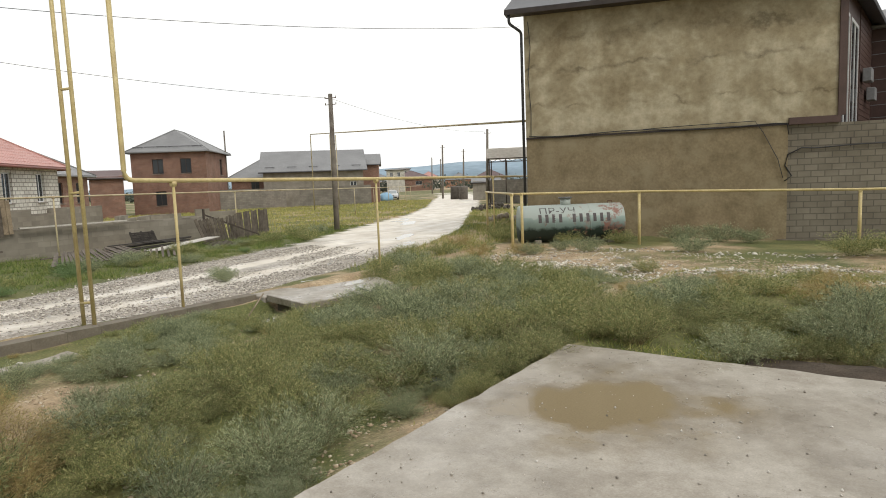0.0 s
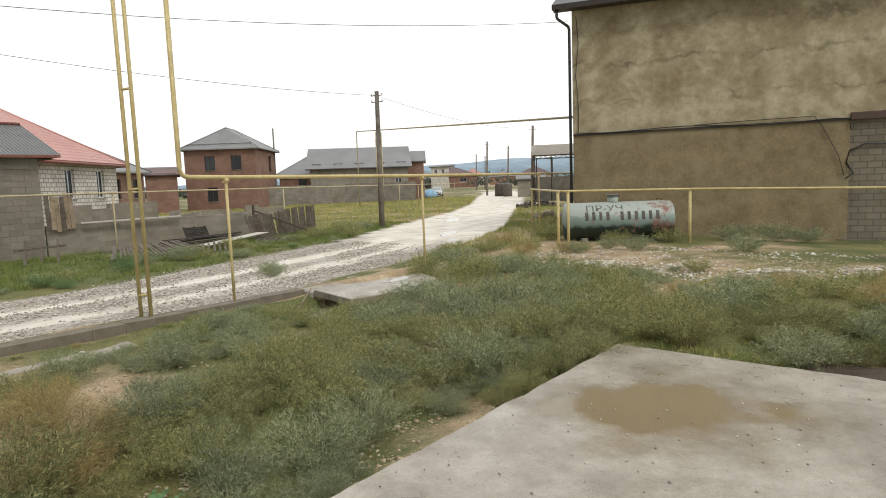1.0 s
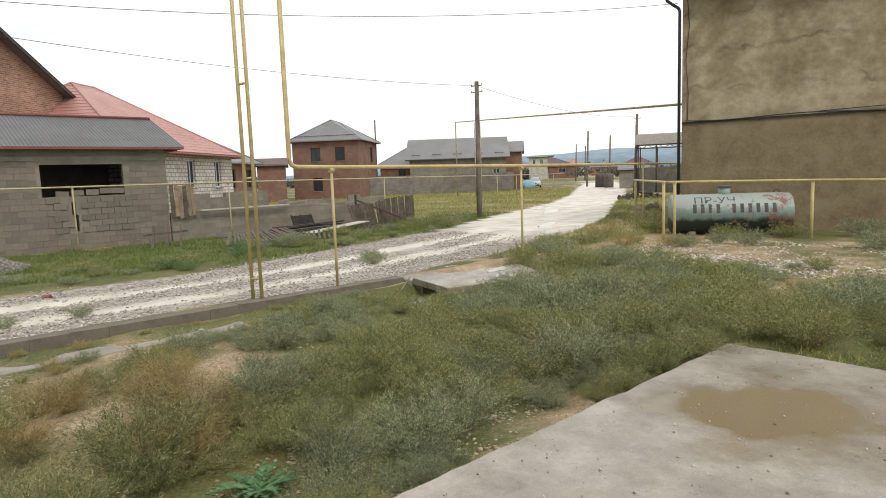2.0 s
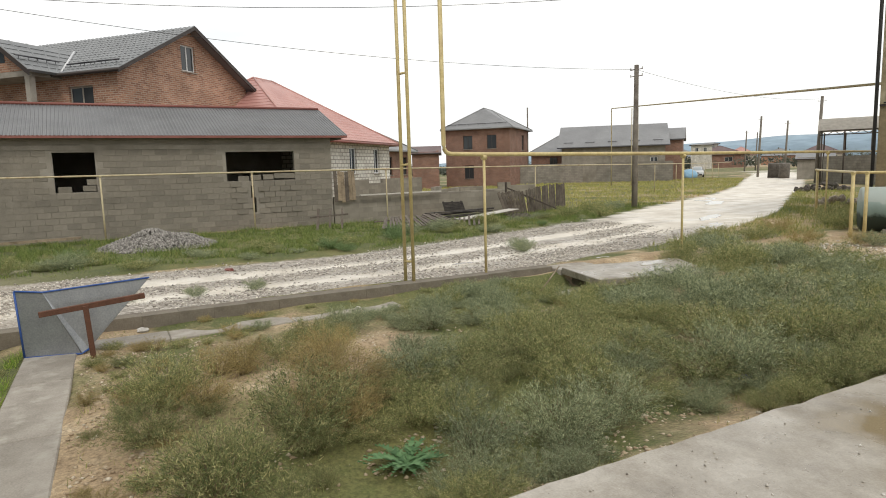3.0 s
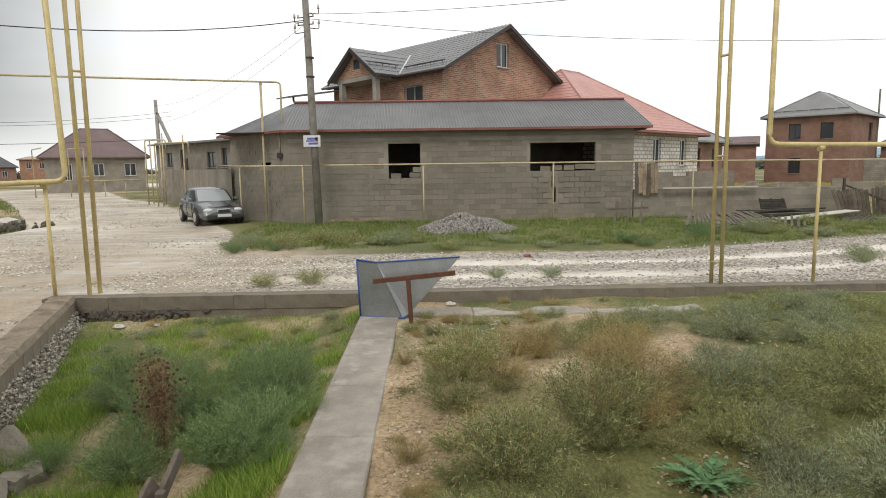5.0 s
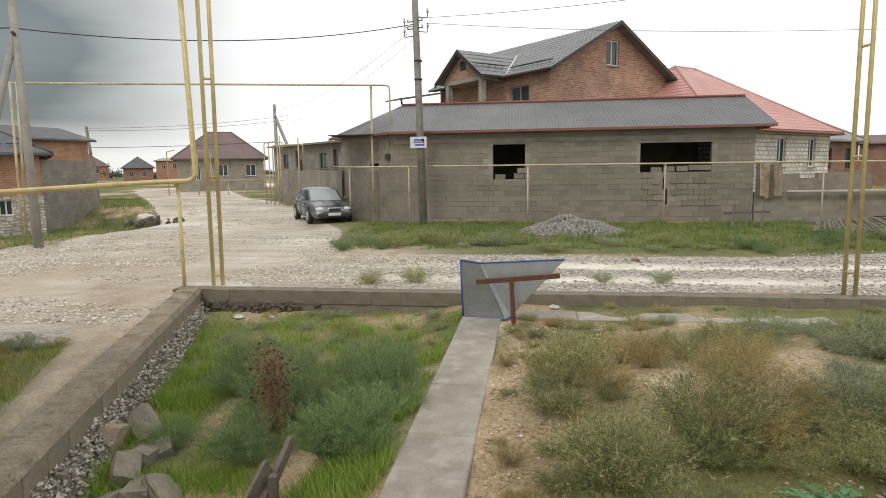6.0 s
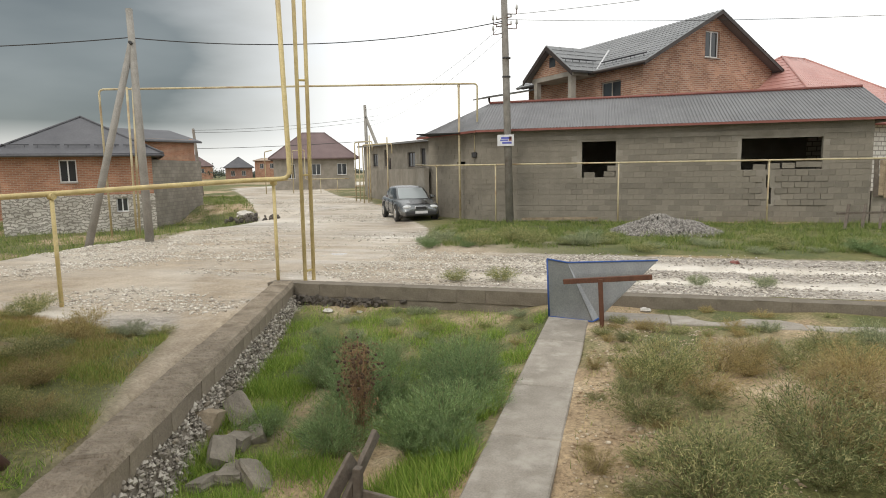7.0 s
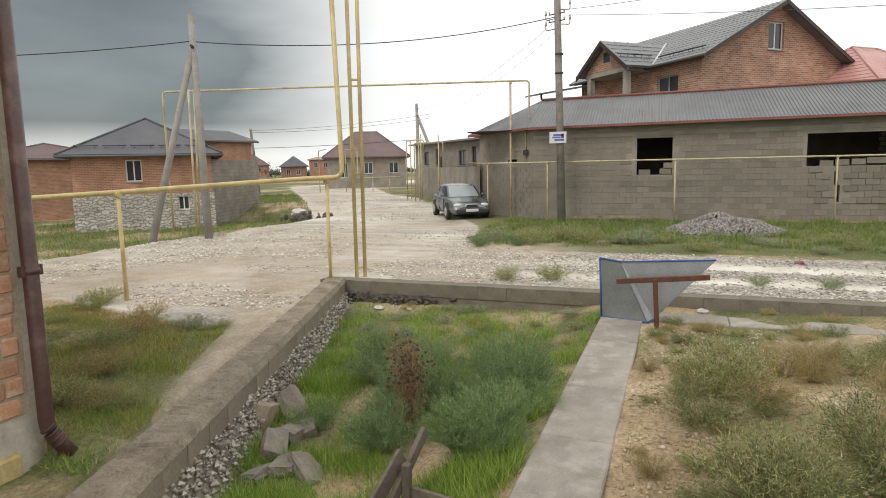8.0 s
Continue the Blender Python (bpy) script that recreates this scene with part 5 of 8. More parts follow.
# two-storey brick house beyond the field
x0, y0 = bearing(61.6, 72)
house(pose(x0, y0, 0, 0, 0, 41), 7.5, 8.8, 6.6, "brick_far", "roof_far", "two-storey dark brick house with a grey hip roof", 2.3, 3.2, wins=[("f", 2.1, 3.2, 4.2, 5.7), ("f", 4.9, 6.0, 4.2, 5.7), ("f", 2.2, 3.3, 0.9, 2.4), ("r", 5.6, 6.8, 4.0, 5.8)], guard=6, fascia="roof_far", frame_mat="trim_dark")
x0, y0 = bearing(53.9, 84)
house(pose(x0, y0, 0, 0, 0, 50), 7.2, 8, 3.9, "brick_far", "roof_far", "small brick house with a grey hip roof", 2.3, 0.0, wins=[("f", 2.4, 3.4, 1.9, 3.2)], fascia="roof_far", frame_mat="trim_dark")
# long house with a grey gable roof
x0, y0 = bearing(51.2, 76)
house(pose(x0, y0, 0, 0, 0, 46.5), 11.6, 9, 4.3, "mortar", "roof_far", "long low house with a wide grey gable roof", 2.5, 11.6, roof="gx", wins=[("f", 10.0, 10.8, 0.8, 2.8)], over=0.5, guard=5, fascia="roof_dark")
x0, y0 = bearing(42.5, 80)
house(pose(x0, y0, 0, 0, 0, 40), 2.0, 6, 5.0, "brick_far", "roof_far", "narrow brick annexe with a grey roof", 1.3, 2.0, roof="gx", over=0.3, fascia="roof_dark")

# the low brick house on a stone plinth
house(pose(-22.6, -28.1, -0.1, 0, 0, 132), 6.5, 7.4, 3.25, "brick_b", "roof_dark", "low orange brick house on a stone plinth under a dark roof", 1.95, 0.0, wins=[("f", 2.4, 3.15, 1.75, 2.85), ("f", 4.75, 5.3, 0.22, 0.95)], z0=-1.2, base=1.1, over=0.55, guard=5, fascia="roof_dark")
house(pose(-26.3, -40.5, 0, 0, 0, 150), 8.0, 8.0, 3.3, "brick_b", "roof_purple", "pale brick house with a maroon roof behind the low house", 1.0, 0.0, wins=[("f", 5.2, 6.4, 1.6, 2.8)], z0=-1.2, fascia="roof_dark")
house(pose(-36.0, -34.0, 0, 0, 0, 165), 6.4, 7, 4.6, "brick_b", "roof_dark", "orange brick barn with a low dark roof", 0.9, 6.4, roof="gx", over=0.4, name="barn", category="barn", fascia="roof_dark")
house(pose(-64.0, -38.6, 0, 0, 0, 117), 9.2, 9, 3.7, "mortar", "roof_purple", "grey rendered house with a maroon hip roof", 3.0, 2.6, wins=[("f", 1.5, 2.4, 1.2, 2.9), ("f", 4.3, 5.3, 1.6, 2.9), ("f", 7.2, 8.3, 1.6, 2.9)], over=0.5, fascia="roof_purple")


def far_houses():
    """The scattered houses on the skyline."""
    rnd = random.Random(12)
    for yaw, d, w, ze, rise, wm, rm in ((124.0, 180, 7.0, 3.6, 2.8, "brick_far", "roof_dark"), (127.5, 230, 11, 4.6, 4.0, "brick_b", "roof_purple"), (129.4, 260, 12, 4.2, 4.2, "white_brick", "roof_red"), (121.6, 190, 7, 5.6, 0.6, "brick_b", "brick_b"), (119.5, 250, 11, 4.5, 3.2, "white_brick", "roof_far"), (131.5, 300, 14, 4, 4, "brick_b", "roof_red"),
                                        (38.2, 230, 16, 4.5, 3, "brick_far", "roof_purple"), (36.6, 260, 10, 4.5, 3, "white_brick", "roof_red"), (41.0, 280, 14, 4.2, 3.4, "white_brick", "roof_far"), (44.0, 300, 12, 4.2, 3.2, "brick_b", "roof_red"), (31.0, 260, 14, 4.0, 3.5, "white_brick", "roof_purple"), (33.8, 330, 15, 4.2, 3.5, "brick_b", "roof_far"), (39.6, 210, 6, 7.5, 0.3, "white_brick", "roof_far"), (38.9, 240, 5, 8.5, 0.3, "white_brick", "roof_far")):
        x, y = bearing(yaw + math.degrees(w / 2 / d), d)
        house(pose(x, y, 0, 0, 0, yaw), w, w * 0.8, ze, wm, rm, "far village house on the skyline", rise, 0.0 if rise > 1 else w * 0.4, wins=[("f", w * .2, w * .35, ze - 2.4, ze - 1.0), ("f", w * .6, w * .75, ze - 2.4, ze - 1.0)], over=0.5)


far_houses()


# ---- yard walls of the neighbours ----
def plain_wall(pts, hgt, t, mat, label, top=None, name="garden_wall", z0=-0.4):
    k = thing(name, pose(0, 0, 0), label, "wall")
    for (xa, ya), (xb, yb) in zip(pts, pts[1:]):
        ln, a = math.hypot(xb - xa, yb - ya), math.degrees(math.atan2(yb - ya, xb - xa))
        bm = B()
        n = max(1, int(ln / 0.8))
        # uneven broken top
        rnd = random.Random(int(ln * 100))
        for i in range(n):
            box(bm, ln * i / n, 0, z0, ln * (i + 1) / n, t, hgt + (rnd.choice((0, 0, 0, -0.2, 0.2)) if top else 0), pose(xa, ya, 0, 0, 0, a))
        part("wall", bm, mat, k, uv=True)
    return k


plain_wall([(-23.75, 7.80), (-23.6, 15.9)], 1.05, 0.2, "block_dark", "low unfinished grey block wall beside the outbuilding", name="block_wall")
plain_wall([(-27.5, 9.3), (-29.5, 14.5)], 1.45, 0.2, "block_dark", "ragged half-built block wall", top=True, name="block_wall")
plain_wall([(-29.5, 14.5), (-36.0, 20.5), (-34.5, 25.5)], 0.85, 0.2, "block_dark", "broken low block wall round an unfinished plot", top=True, name="block_wall")
plain_wall([(-61.5, 41.0), (-57.5, 49.5), (-50.5, 56.5)], 2.3, 0.25, "block_far", "long grey block wall at the edge of the field", name="block_wall")
plain_wall([(-25.9, -8.1), (-41.5, -16.6), (-43.8, -18.4)], 2.05, 0.2, "mortar", "grey rendered street wall joining the outbuilding", name="street_wall")
plain_wall([(-27.6, -23.9), (-34.2, -25.8)], 2.75, 0.2, "block_far", "tall grey block wall beside the brick house", name="block_wall", z0=-1.2)


def flat_building():
    m = pose(-48.2, -20.6, 0, 0, 0, 42.5)
    h = thing("flat_roofed_building", m, "grey flat-roofed building behind the street wall", "building")
    bm = B()
    wins = [(2.0, 3.2, 2.3, 3.3), (4.6, 5.4, 2.3, 3.5), (9.0, 10.3, 2.2, 3.2), (11.2, 12.0, 2.2, 3.4)]
    wall_open(bm, 0, 13.5, -0.2, 3.9, wins, 0.25)
    box(bm, 0, 0.25, -0.2, 0.25, 6, 3.9)
    box(bm, 13.25, 0.25, -0.2, 13.5, 6, 3.9)
    part("wall", bm, "mortar", h)
    for o in wins:
        window_part(h, pose(0, 0, 0), *o, frame_mat="trim_dark")
    bm = B()
    slab_face(bm, ((-0.3, -0.5, 4.0), (13.8, -0.5, 3.9), (13.8, 6.2, 4.3), (-0.3, 6.2, 4.3)), 0.12)
    part("roof", bm, "roof_far", h, "pale sheet roof")


flat_building()


def gate():
    k = thing("metal_gate", pose(-38.4, -15.0, 0, 0, 0, 28), "closed dark metal gate in the street wall", "gate")
    for i in range(2):
        bm = B()
        box(bm, -0.95 + i * 0.97, 0.25, 0.02, -0.02 + i * 0.97, 0.31, 2.75, None, 0.01)
        lf = part("leaf", bm, "trim_dark", k)
        b = B()
        box(b, -0.85 + i * 0.97, 0.23, 2.0, -0.12 + i * 0.97, 0.248, 2.6)
        part("panel", b, "black_plastic", lf)


gate()


# ---- gas pipes ----
def pipe_thing(name, label, runs, posts=(), r=0.045, mat="pipe", pr=0.035, joints=(), cat="gas pipe"):
    k = thing(name, pose(0, 0, 0), label, cat)
    for pts in runs:
        bm = B()
        tube(bm, bent(pts, 0.16), r, 10)
        part("pipe", bm, mat, k)
    for x, y, z in posts:
        bm = B()
        tube(bm, [(x, y, -0.35), (x, y, z)], pr, 8)
        part("post", bm, mat, k)
        b = B()
        tube(b, [(x, y - 0.045, z - 0.005), (x, y + 0.045, z - 0.005)], r + 0.012, 8)
        part("bracket", b, mat, k)
    for a, b in joints:
        bm = B()
        tube(bm, [a, b], 0.022, 6)
        part("tie", bm, mat, k)
    return k


pipe_thing("gas_pipe", "thick yellow gas pipe on posts along the yard kerb",
           [[(-10.15, 5.50, 7.5), (-10.15, 5.50, 2.29), (-10.15, 6.4, 2.27), (-10.15, 11.8, 2.22), (-11.4, 17.2, 2.23), (-13.9, 26.5, 2.25), (-16, 34, 2.3)]],
           [(-10.15, 6.36, 2.22), (-10.15, 11.75, 2.17), (-12.3, 21.0, 2.2)], r=0.041, pr=0.027)
pipe_thing("gas_riser", "pair of tall thin yellow gas risers standing at the kerb",
           [[(-10.32, 4.72, -0.2), (-10.30, 4.70, 7.5)], [(-10.14, 4.80, -0.2), (-10.20, 4.82, 7.5)]],
           joints=[((-10.31, 4.7, 3.7), (-10.17, 4.82, 3.72)), ((-10.31, 4.7, 2.1), (-10.16, 4.82, 2.12)), ((-10.31, 4.7, 0.35), (-10.15, 4.82, 0.36))], r=0.032)
pipe_thing("gas_pipe", "yellow gas pipe on posts turning up at the wall corner",
           [[(-10.25, -6.0, 7.5), (-10.20, -5.83, 1.86), (-9.92, -6.5, 1.84), (-7.6, -8.5, 1.70), (-5.6, -10.1, 1.6)]],
           [(-10.18, -6.16, 1.80), (-7.63, -8.45, 1.67)], r=0.044, pr=0.032)
pipe_thing("gas_riser", "pair of tall yellow gas risers at the corner of the wall",
           [[(-10.50, -5.78, -0.2), (-10.60, -5.82, 7.5)], [(-10.68, -5.70, -0.2), (-10.64, -5.62, 7.5)]],
           joints=[((-10.55, -5.80, 3.63), (-10.66, -5.66, 3.63)), ((-10.53, -5.79, 1.91), (-10.67, -5.68, 1.92)), ((-10.51, -5.78, 0.12), (-10.68, -5.70, 0.14))], r=0.036)
pipe_thing("gas_pipe", "long thin yellow gas pipe on posts along the outbuilding",
           [[(-37.6, -12.6, 2.3), (-24.6, -7.6, 2.15), (-23.0, -6.4, 2.13), (-23.0, 9.8, 2.10), (-23.6, 19.0, 2.05), (-28.0, 28.0, 2.0), (-44.8, 54.5, 1.9), (-58, 76, 1.9)]],
           [(-24.55, -7.35, 2.12), (-22.95, -4.6, 2.11), (-22.95, -0.22, 2.11), (-22.95, 4.55, 2.10), (-23.0, 9.75, 2.08), (-23.5, 17.4, 2.04), (-31.5, 33.5, 1.98), (-36.3, 41, 1.95), (-41, 48.5, 1.92), (-46, 56.4, 1.9), (-49, 61.2, 1.9), (-52, 66, 1.9)], r=0.030, mat="pipe_old", pr=0.028)
pipe_thing("gas_pipe", "thin yellow gas pipe on posts before the plastered house",
           [[(-13.7, 22.7, 1.62), (-9.05, 16.75, 1.64), (-5.9, 18.75, 1.58), (-0.42, 20.1, 1.46), (8.0, 22.0, 1.4)]],
           [(-13.4, 22.3, 1.6), (-9.05, 16.6, 1.62), (-8.85, 16.85, 1.62), (-5.9, 18.75, 1.56), (-0.42, 20.1, 1.44), (5.0, 21.3, 1.4)], r=0.036, mat="pipe", pr=0.045)
pipe_thing("gas_arch", "tall yellow gas pipe arch crossing the side street",
           [[(-24.25, -5.58, 2.5), (-24.35, -5.58, 5.27), (-24.2, -6.3, 5.28), (-17.95, -17.45, 4.90), (-17.9, -17.35, -0.2)], [(-17.30, -15.75, -0.2), (-17.48, -15.85, 4.84)], [(-17.50, -15.80, -0.2), (-17.58, -15.70, 4.86)]],
           [(-24.2, -6.29, 5.2)], r=0.036, mat="pipe_old", pr=0.045)
ax, ay = bearing(46.9, 60)
bx, by = bearing(45.2, 60)
pipe_thing("gas_arch", "tall faded gas pipe arch over the far road",
           [[(ax, ay, -0.2), (ax, ay, 7.1), (-10.2, 21.5, 4.25)], [(bx, by, -0.2), (bx, by, 7.05)], [(bx + 0.35, by + 0.4, -0.2), (bx + 0.35, by + 0.4, 7.0)]], r=0.045, mat="pipe_old")
for (x, y, z, w) in ((-37.0, -15.9, 3.6, 2.4), (-39.6, -17.6, 3.9, 1.6)):
    pipe_thing("gas_gantry", "yellow gas pipe frame by the street gate", [[(x, y, -0.2), (x, y, z), (x + w * 0.5, y + w, z), (x + w * 0.5, y + w, z - 0.6)], [(x + 0.1, y + 0.35, -0.2), (x + 0.1, y + 0.35, z)], [(x + w * 0.42, y + w * .85, -0.2), (x + w * 0.42, y + w * .85, z + 0.4)]], r=0.04, mat="pipe_old")
x0, y0 = bearing(121.8, 62)
x1, y1 = bearing(118.4, 60)
pipe_thing("gas_gantry", "yellow gas pipe frame before the maroon-roofed house", [[(x0, y0, -0.2), (x0, y0, 3.9), (x0 + 1.2, y0 + 1.5, 4.0)], [(x0, y0, 1.2), (x1 - 2.6, y1 - 3, 1.2)], [(x1 - 1.3, y1 - 2.0, -0.2), (x1 - 1.3, y1 - 2, 4.0), (x1, y1, 4.0), (x1, y1, 1.3), (x1 - 1.8, y1 + 3.6, 1.3)]], [(x1 - 0.7, y1 + 1.2, 1.3), (x1 - 1.4, y1 + 2.6, 1.3)], r=0.045, mat="pipe_old")


# ---- poles and wires ----
def insulators(k, x, y, zs, a):
    c, s = math.cos(a), math.sin(a)
    for z in zs:
        bm = B()
        tube(bm, [(x - 0.32 * c, y - 0.32 * s, z), (x + 0.32 * c, y + 0.32 * s, z)], 0.02, 6)
        part("crossarm", bm, "rust", k)
        for q in (-0.3, 0.3):
            b = B()
            tube(b, [(x + q * c, y + q * s, z), (x + q * c, y + q * s, z + 0.1)], 0.022, 6, 0.03)
            part("insulator", b, "insulator", k)


def pole(x, y, hgt, lean, label, mat="wood_pole", r=0.13, arms=(), strut=None, a=0.6, base=-0.5):
    k = thing("utility_pole", pose(0, 0, 0), label, "utility pole")
    bm = B()
    tube(bm, [(x, y, base), (x + lean[0], y + lean[1], hgt)], r, 10, r * 0.72)
    part("mast", bm, mat, k)
    insulators(k, x + lean[0] * .95, y + lean[1] * .95, arms, a)
    if strut:
        bm = B()
        tube(bm, [strut, (x + lean[0] * .85, y + lean[1] * .85, hgt - 0.9)], r * 0.85, 8, r * 0.7)
        part("strut", bm, mat, k)
        b = B()
        tube(b, [(x + lean[0] * .85 - 0.2, y + lean[1] * .85 - .1, hgt - 1.0), (x + lean[0] * .85 + 0.2, y + lean[1] * .85 + .1, hgt - 0.98)], 0.05, 6)
        part("clamp", b, "wire", k)
    return k


pole(-22.72, -4.02, 9.0, (0, -0.22), "grey utility pole standing at the outbuilding wall with wires", "pole_grey", 0.15, (7.0, 7.25), a=1.2)
pole(-15.70, -13.82, 6.75, (0.0, -0.12), "leaning utility pole propped by a wooden strut at the verge", "pole_conc", 0.13, (), strut=(-14.70, -15.2, -0.3))
pole(-21.5, 21.6, 6.5, (-0.1, 0.15), "dark wooden utility pole standing in the field", "wood_pole", 0.14, (6.3, 6.0), a=0.2)
pole(-48.1, -36.3, 5.95, (0.1, -0.5), "leaning wooden utility pole at the side street", "wood_pole", 0.15, (5.8,))
pole(-48.1, -20.25, 7.3, (0, -0.1), "utility pole with a prop beside the flat-roofed building", "pole_conc", 0.17, (6.9, 7.1), strut=(-48.7, -18.0, 0))
for yaw, d, hh in ((35.3 - 4.1, 62, 7.2), (35.3 + 0.0, 90, 7.6), (35.3 - 1.9, 100, 7.4), (35.3 + 0.2, 150, 8), (35.3 + 1.0, 140, 8)):
    x, y = bearing(yaw, d)
    pole(x, y, hh, (0.2, 0.1), "far wooden utility pole along the road", "wood_pole", 0.16, (hh - 0.4,), a=0.8)
bm = B()
tube(bm, [bearing(54.2, 78) + (-0.5,), bearing(54.2, 78) + (9.2,)], 0.09, 6)
tagged(part("pole_mast", bm, "wood_pole"), "thin bare pole beside the brick house", "pole")


def pole_hooks(x, y, zs):
    """Hooked iron arms with insulators on both sides of the mast."""
    k = bpy.data.objects["utility_pole"]
    for i, z in enumerate(zs):
        sgn = 1 if i % 2 else -1
        b = B()
        tube(b, bent([(x, y, z), (x, y + sgn * 0.42, z - 0.05), (x, y + sgn * 0.42, z + 0.16)], 0.06), 0.016, 6)
        arm = part("hook", b, "rust", k)
        b = B()
        tube(b, [(x, y + sgn * 0.42, z + 0.12), (x, y + sgn * 0.42, z + 0.20), (x, y + sgn * 0.42, z + 0.27)], 0.045, 8, 0.03)
        part("insulator", b, "insulator", arm)
    for z in (5.2, 5.85):
        b = B()
        tube(b, [(x, y + 0.05, z), (x, y + 0.05, z + 0.05)], 0.15, 12)
        part("band", b, "wire", k)


pole_hooks(-22.72, -4.19, (6.75, 6.9, 7.1, 7.4))


def wire(a, b, sag, r=0.008):
    a, b = Vector(a), Vector(b)
    bm = B()
    tube(bm, [a.lerp(b, i / 24) - Vector((0, 0, sag * 4 * (i / 24) * (1 - i / 24))) for i in range(25)], r, 4, cap=False)
    return tagged(part("overhead_wire", bm, "wire"), "thin dark overhead wire sagging between poles", "wire", group="overhead wires")


wire((-22.7, -4.2, 7.15), (-15.7, -14.05, 5.95), 0.45, 0.015)
wire((-15.7, -14.05, 5.95), (-8.0, -24.0, 5.2), 0.3, 0.015)
wire((-22.7, -4.2, 7.2), (-21.6, 21.7, 6.3), 0.5)
wire((-22.7, -4.2, 7.35), (-10.62, 20.3, 7.45), 0.75)
wire((-22.7, -4.2, 7.05), (-48.1, -20.3, 6.9), 0.7, 0.007)
wire((-22.5, -4.2, 6.6), (-48.1, -20.3, 5.6), 0.6, 0.006)
wire((-48.0, -36.7, 5.8), (-60, -24, 7.5), 0.3, 0.014)
wire((-48.0, -36.7, 5.6), (-60, -24, 7.1), 0.3, 0.014)
wire((-48.0, -36.7, 4.2), (-48.1, -20.3, 4.4), 0.1, 0.02)
wire((-21.6, 21.7, 6.3), bearing(31.2, 62) + (7.0,), 0.5)


# ---- the rusty tank beside the plastered house ----
def tank():
    m0, N, L, b = nodes_of("peeling_tank_shell", 0.6, 0.1)
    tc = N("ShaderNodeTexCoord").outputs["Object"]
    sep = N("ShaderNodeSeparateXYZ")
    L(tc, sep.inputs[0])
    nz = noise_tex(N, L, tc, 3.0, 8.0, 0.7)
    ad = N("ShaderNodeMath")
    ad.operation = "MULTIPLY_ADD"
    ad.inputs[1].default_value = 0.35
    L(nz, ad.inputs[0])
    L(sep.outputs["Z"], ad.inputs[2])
    # tone by height: dark green low down, paler towards the top
    height_tone = ramp(N, [(0.60, (0.022, 0.040, 0.032)), (0.70, (0.19, 0.265, 0.24)), (0.98, (0.30, 0.375, 0.345)), (1.0, (0.40, 0.45, 0.42))])
    L(ad.outputs[0], height_tone.inputs[0])
    pk = ramp(N, [(0.66, (0, 0, 0)), (0.74, (1, 1, 1))])
    ax2 = N("ShaderNodeMath")
    ax2.operation = "MULTIPLY_ADD"
    ax2.inputs[1].default_value = 0.06
    L(sep.outputs["X"], ax2.inputs[0])
    L(noise_tex(N, L, tc, 2.2, 8.0, 0.75), ax2.inputs[2])
    L(ax2.outputs[0], pk.inputs[0])
    L(mixed(N, L, pk.outputs[0], height_tone.outputs[0], (0.27, 0.135, 0.105)), b.inputs["Base Color"])
    bumped(N, L, b, nz, 0.3, 0.01)
    k = thing("fuel_tank", pose(-9.60, 17.95, 0.02, 0, 0, 34.5), "old green steel tank with peeling paint, darker low down and paler on top", "tank")
    bm = B()
    R0, Ln = 0.60, 3.35
    prof = [(0.0, 0.0), (0.0, 0.50), (0.02, 0.57), (0.06, R0), (Ln / 2, R0 + 0.004), (Ln - 0.06, R0), (Ln - 0.02, 0.57), (Ln, 0.50), (Ln, 0.0)]
    rings = []
    for x, r in prof:
        rings.append([bm.verts.new((x, r * math.cos(2 * math.pi * i / 48), R0 + r * math.sin(2 * math.pi * i / 48))) for i in range(48)] if r else [bm.verts.new((x, 0, R0))])
    for u, v in zip(rings, rings[1:]):
        for i in range(48):
            j = (i + 1) % 48
            if len(u) == 1:
                f = bm.faces.new((u[0], v[i], v[j]))
            elif len(v) == 1:
                f = bm.faces.new((u[i], v[0], u[j]))
            else:
                f = bm.faces.new((u[i], v[i], v[j], u[j]))
            f.smooth = True
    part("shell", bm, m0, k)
    for x in (1.12, 2.24):
        s = B()
        tube(s, [(x - 0.015, 0, R0), (x + 0.015, 0, R0)], R0 + 0.006, 48)
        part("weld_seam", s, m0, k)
    bm = B()
    tube(bm, [(1.55, 0, 1.12), (1.55, 0, 1.40)], 0.17, 20)
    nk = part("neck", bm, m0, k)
    bm = B()
    tube(bm, [(1.55, 0, 1.40), (1.55, 0, 1.44)], 0.22, 20)
    part("lid", bm, "roof_grey", nk, "grey steel lid")
    bm = B()
    tube(bm, bent([(2.9, 0, 1.18), (2.9, 0, 1.27), (3.05, 0, 1.27), (3.05, 0, 1.18)], .03), 0.014, 6)
    part("lifting_eye", bm, "rust", k)
    for x in (0.5, 2.8):
        bm = B()
        box(bm, x, -0.45, -0.2, x + 0.2, 0.45, 0.10, None, 0.01)
        part("cradle", bm, "concrete", k)
    # painted words wrapped on the shell: two letters groups, then the bars of a number
    cu = bpy.data.curves.new("lettering", "FONT")
    cu.body, cu.size, cu.extrude, cu.resolution_u = "\u041f\u0420-\u0423\u0427", 0.34, 0.0, 2
    tmp = new("lettering", cu)
    me = bpy.data.meshes.new_from_object(tmp.evaluated_get(bpy.context.evaluated_depsgraph_get()))
    bpy.data.objects.remove(tmp)
    t = B()
    t.from_mesh(me)
    bmesh.ops.triangulate(t, faces=t.faces[:])
    bmesh.ops.subdivide_edges(t, edges=t.edges[:], cuts=2)

    def wrap(v, u0, a0):
        a = a0 + v.y / R0
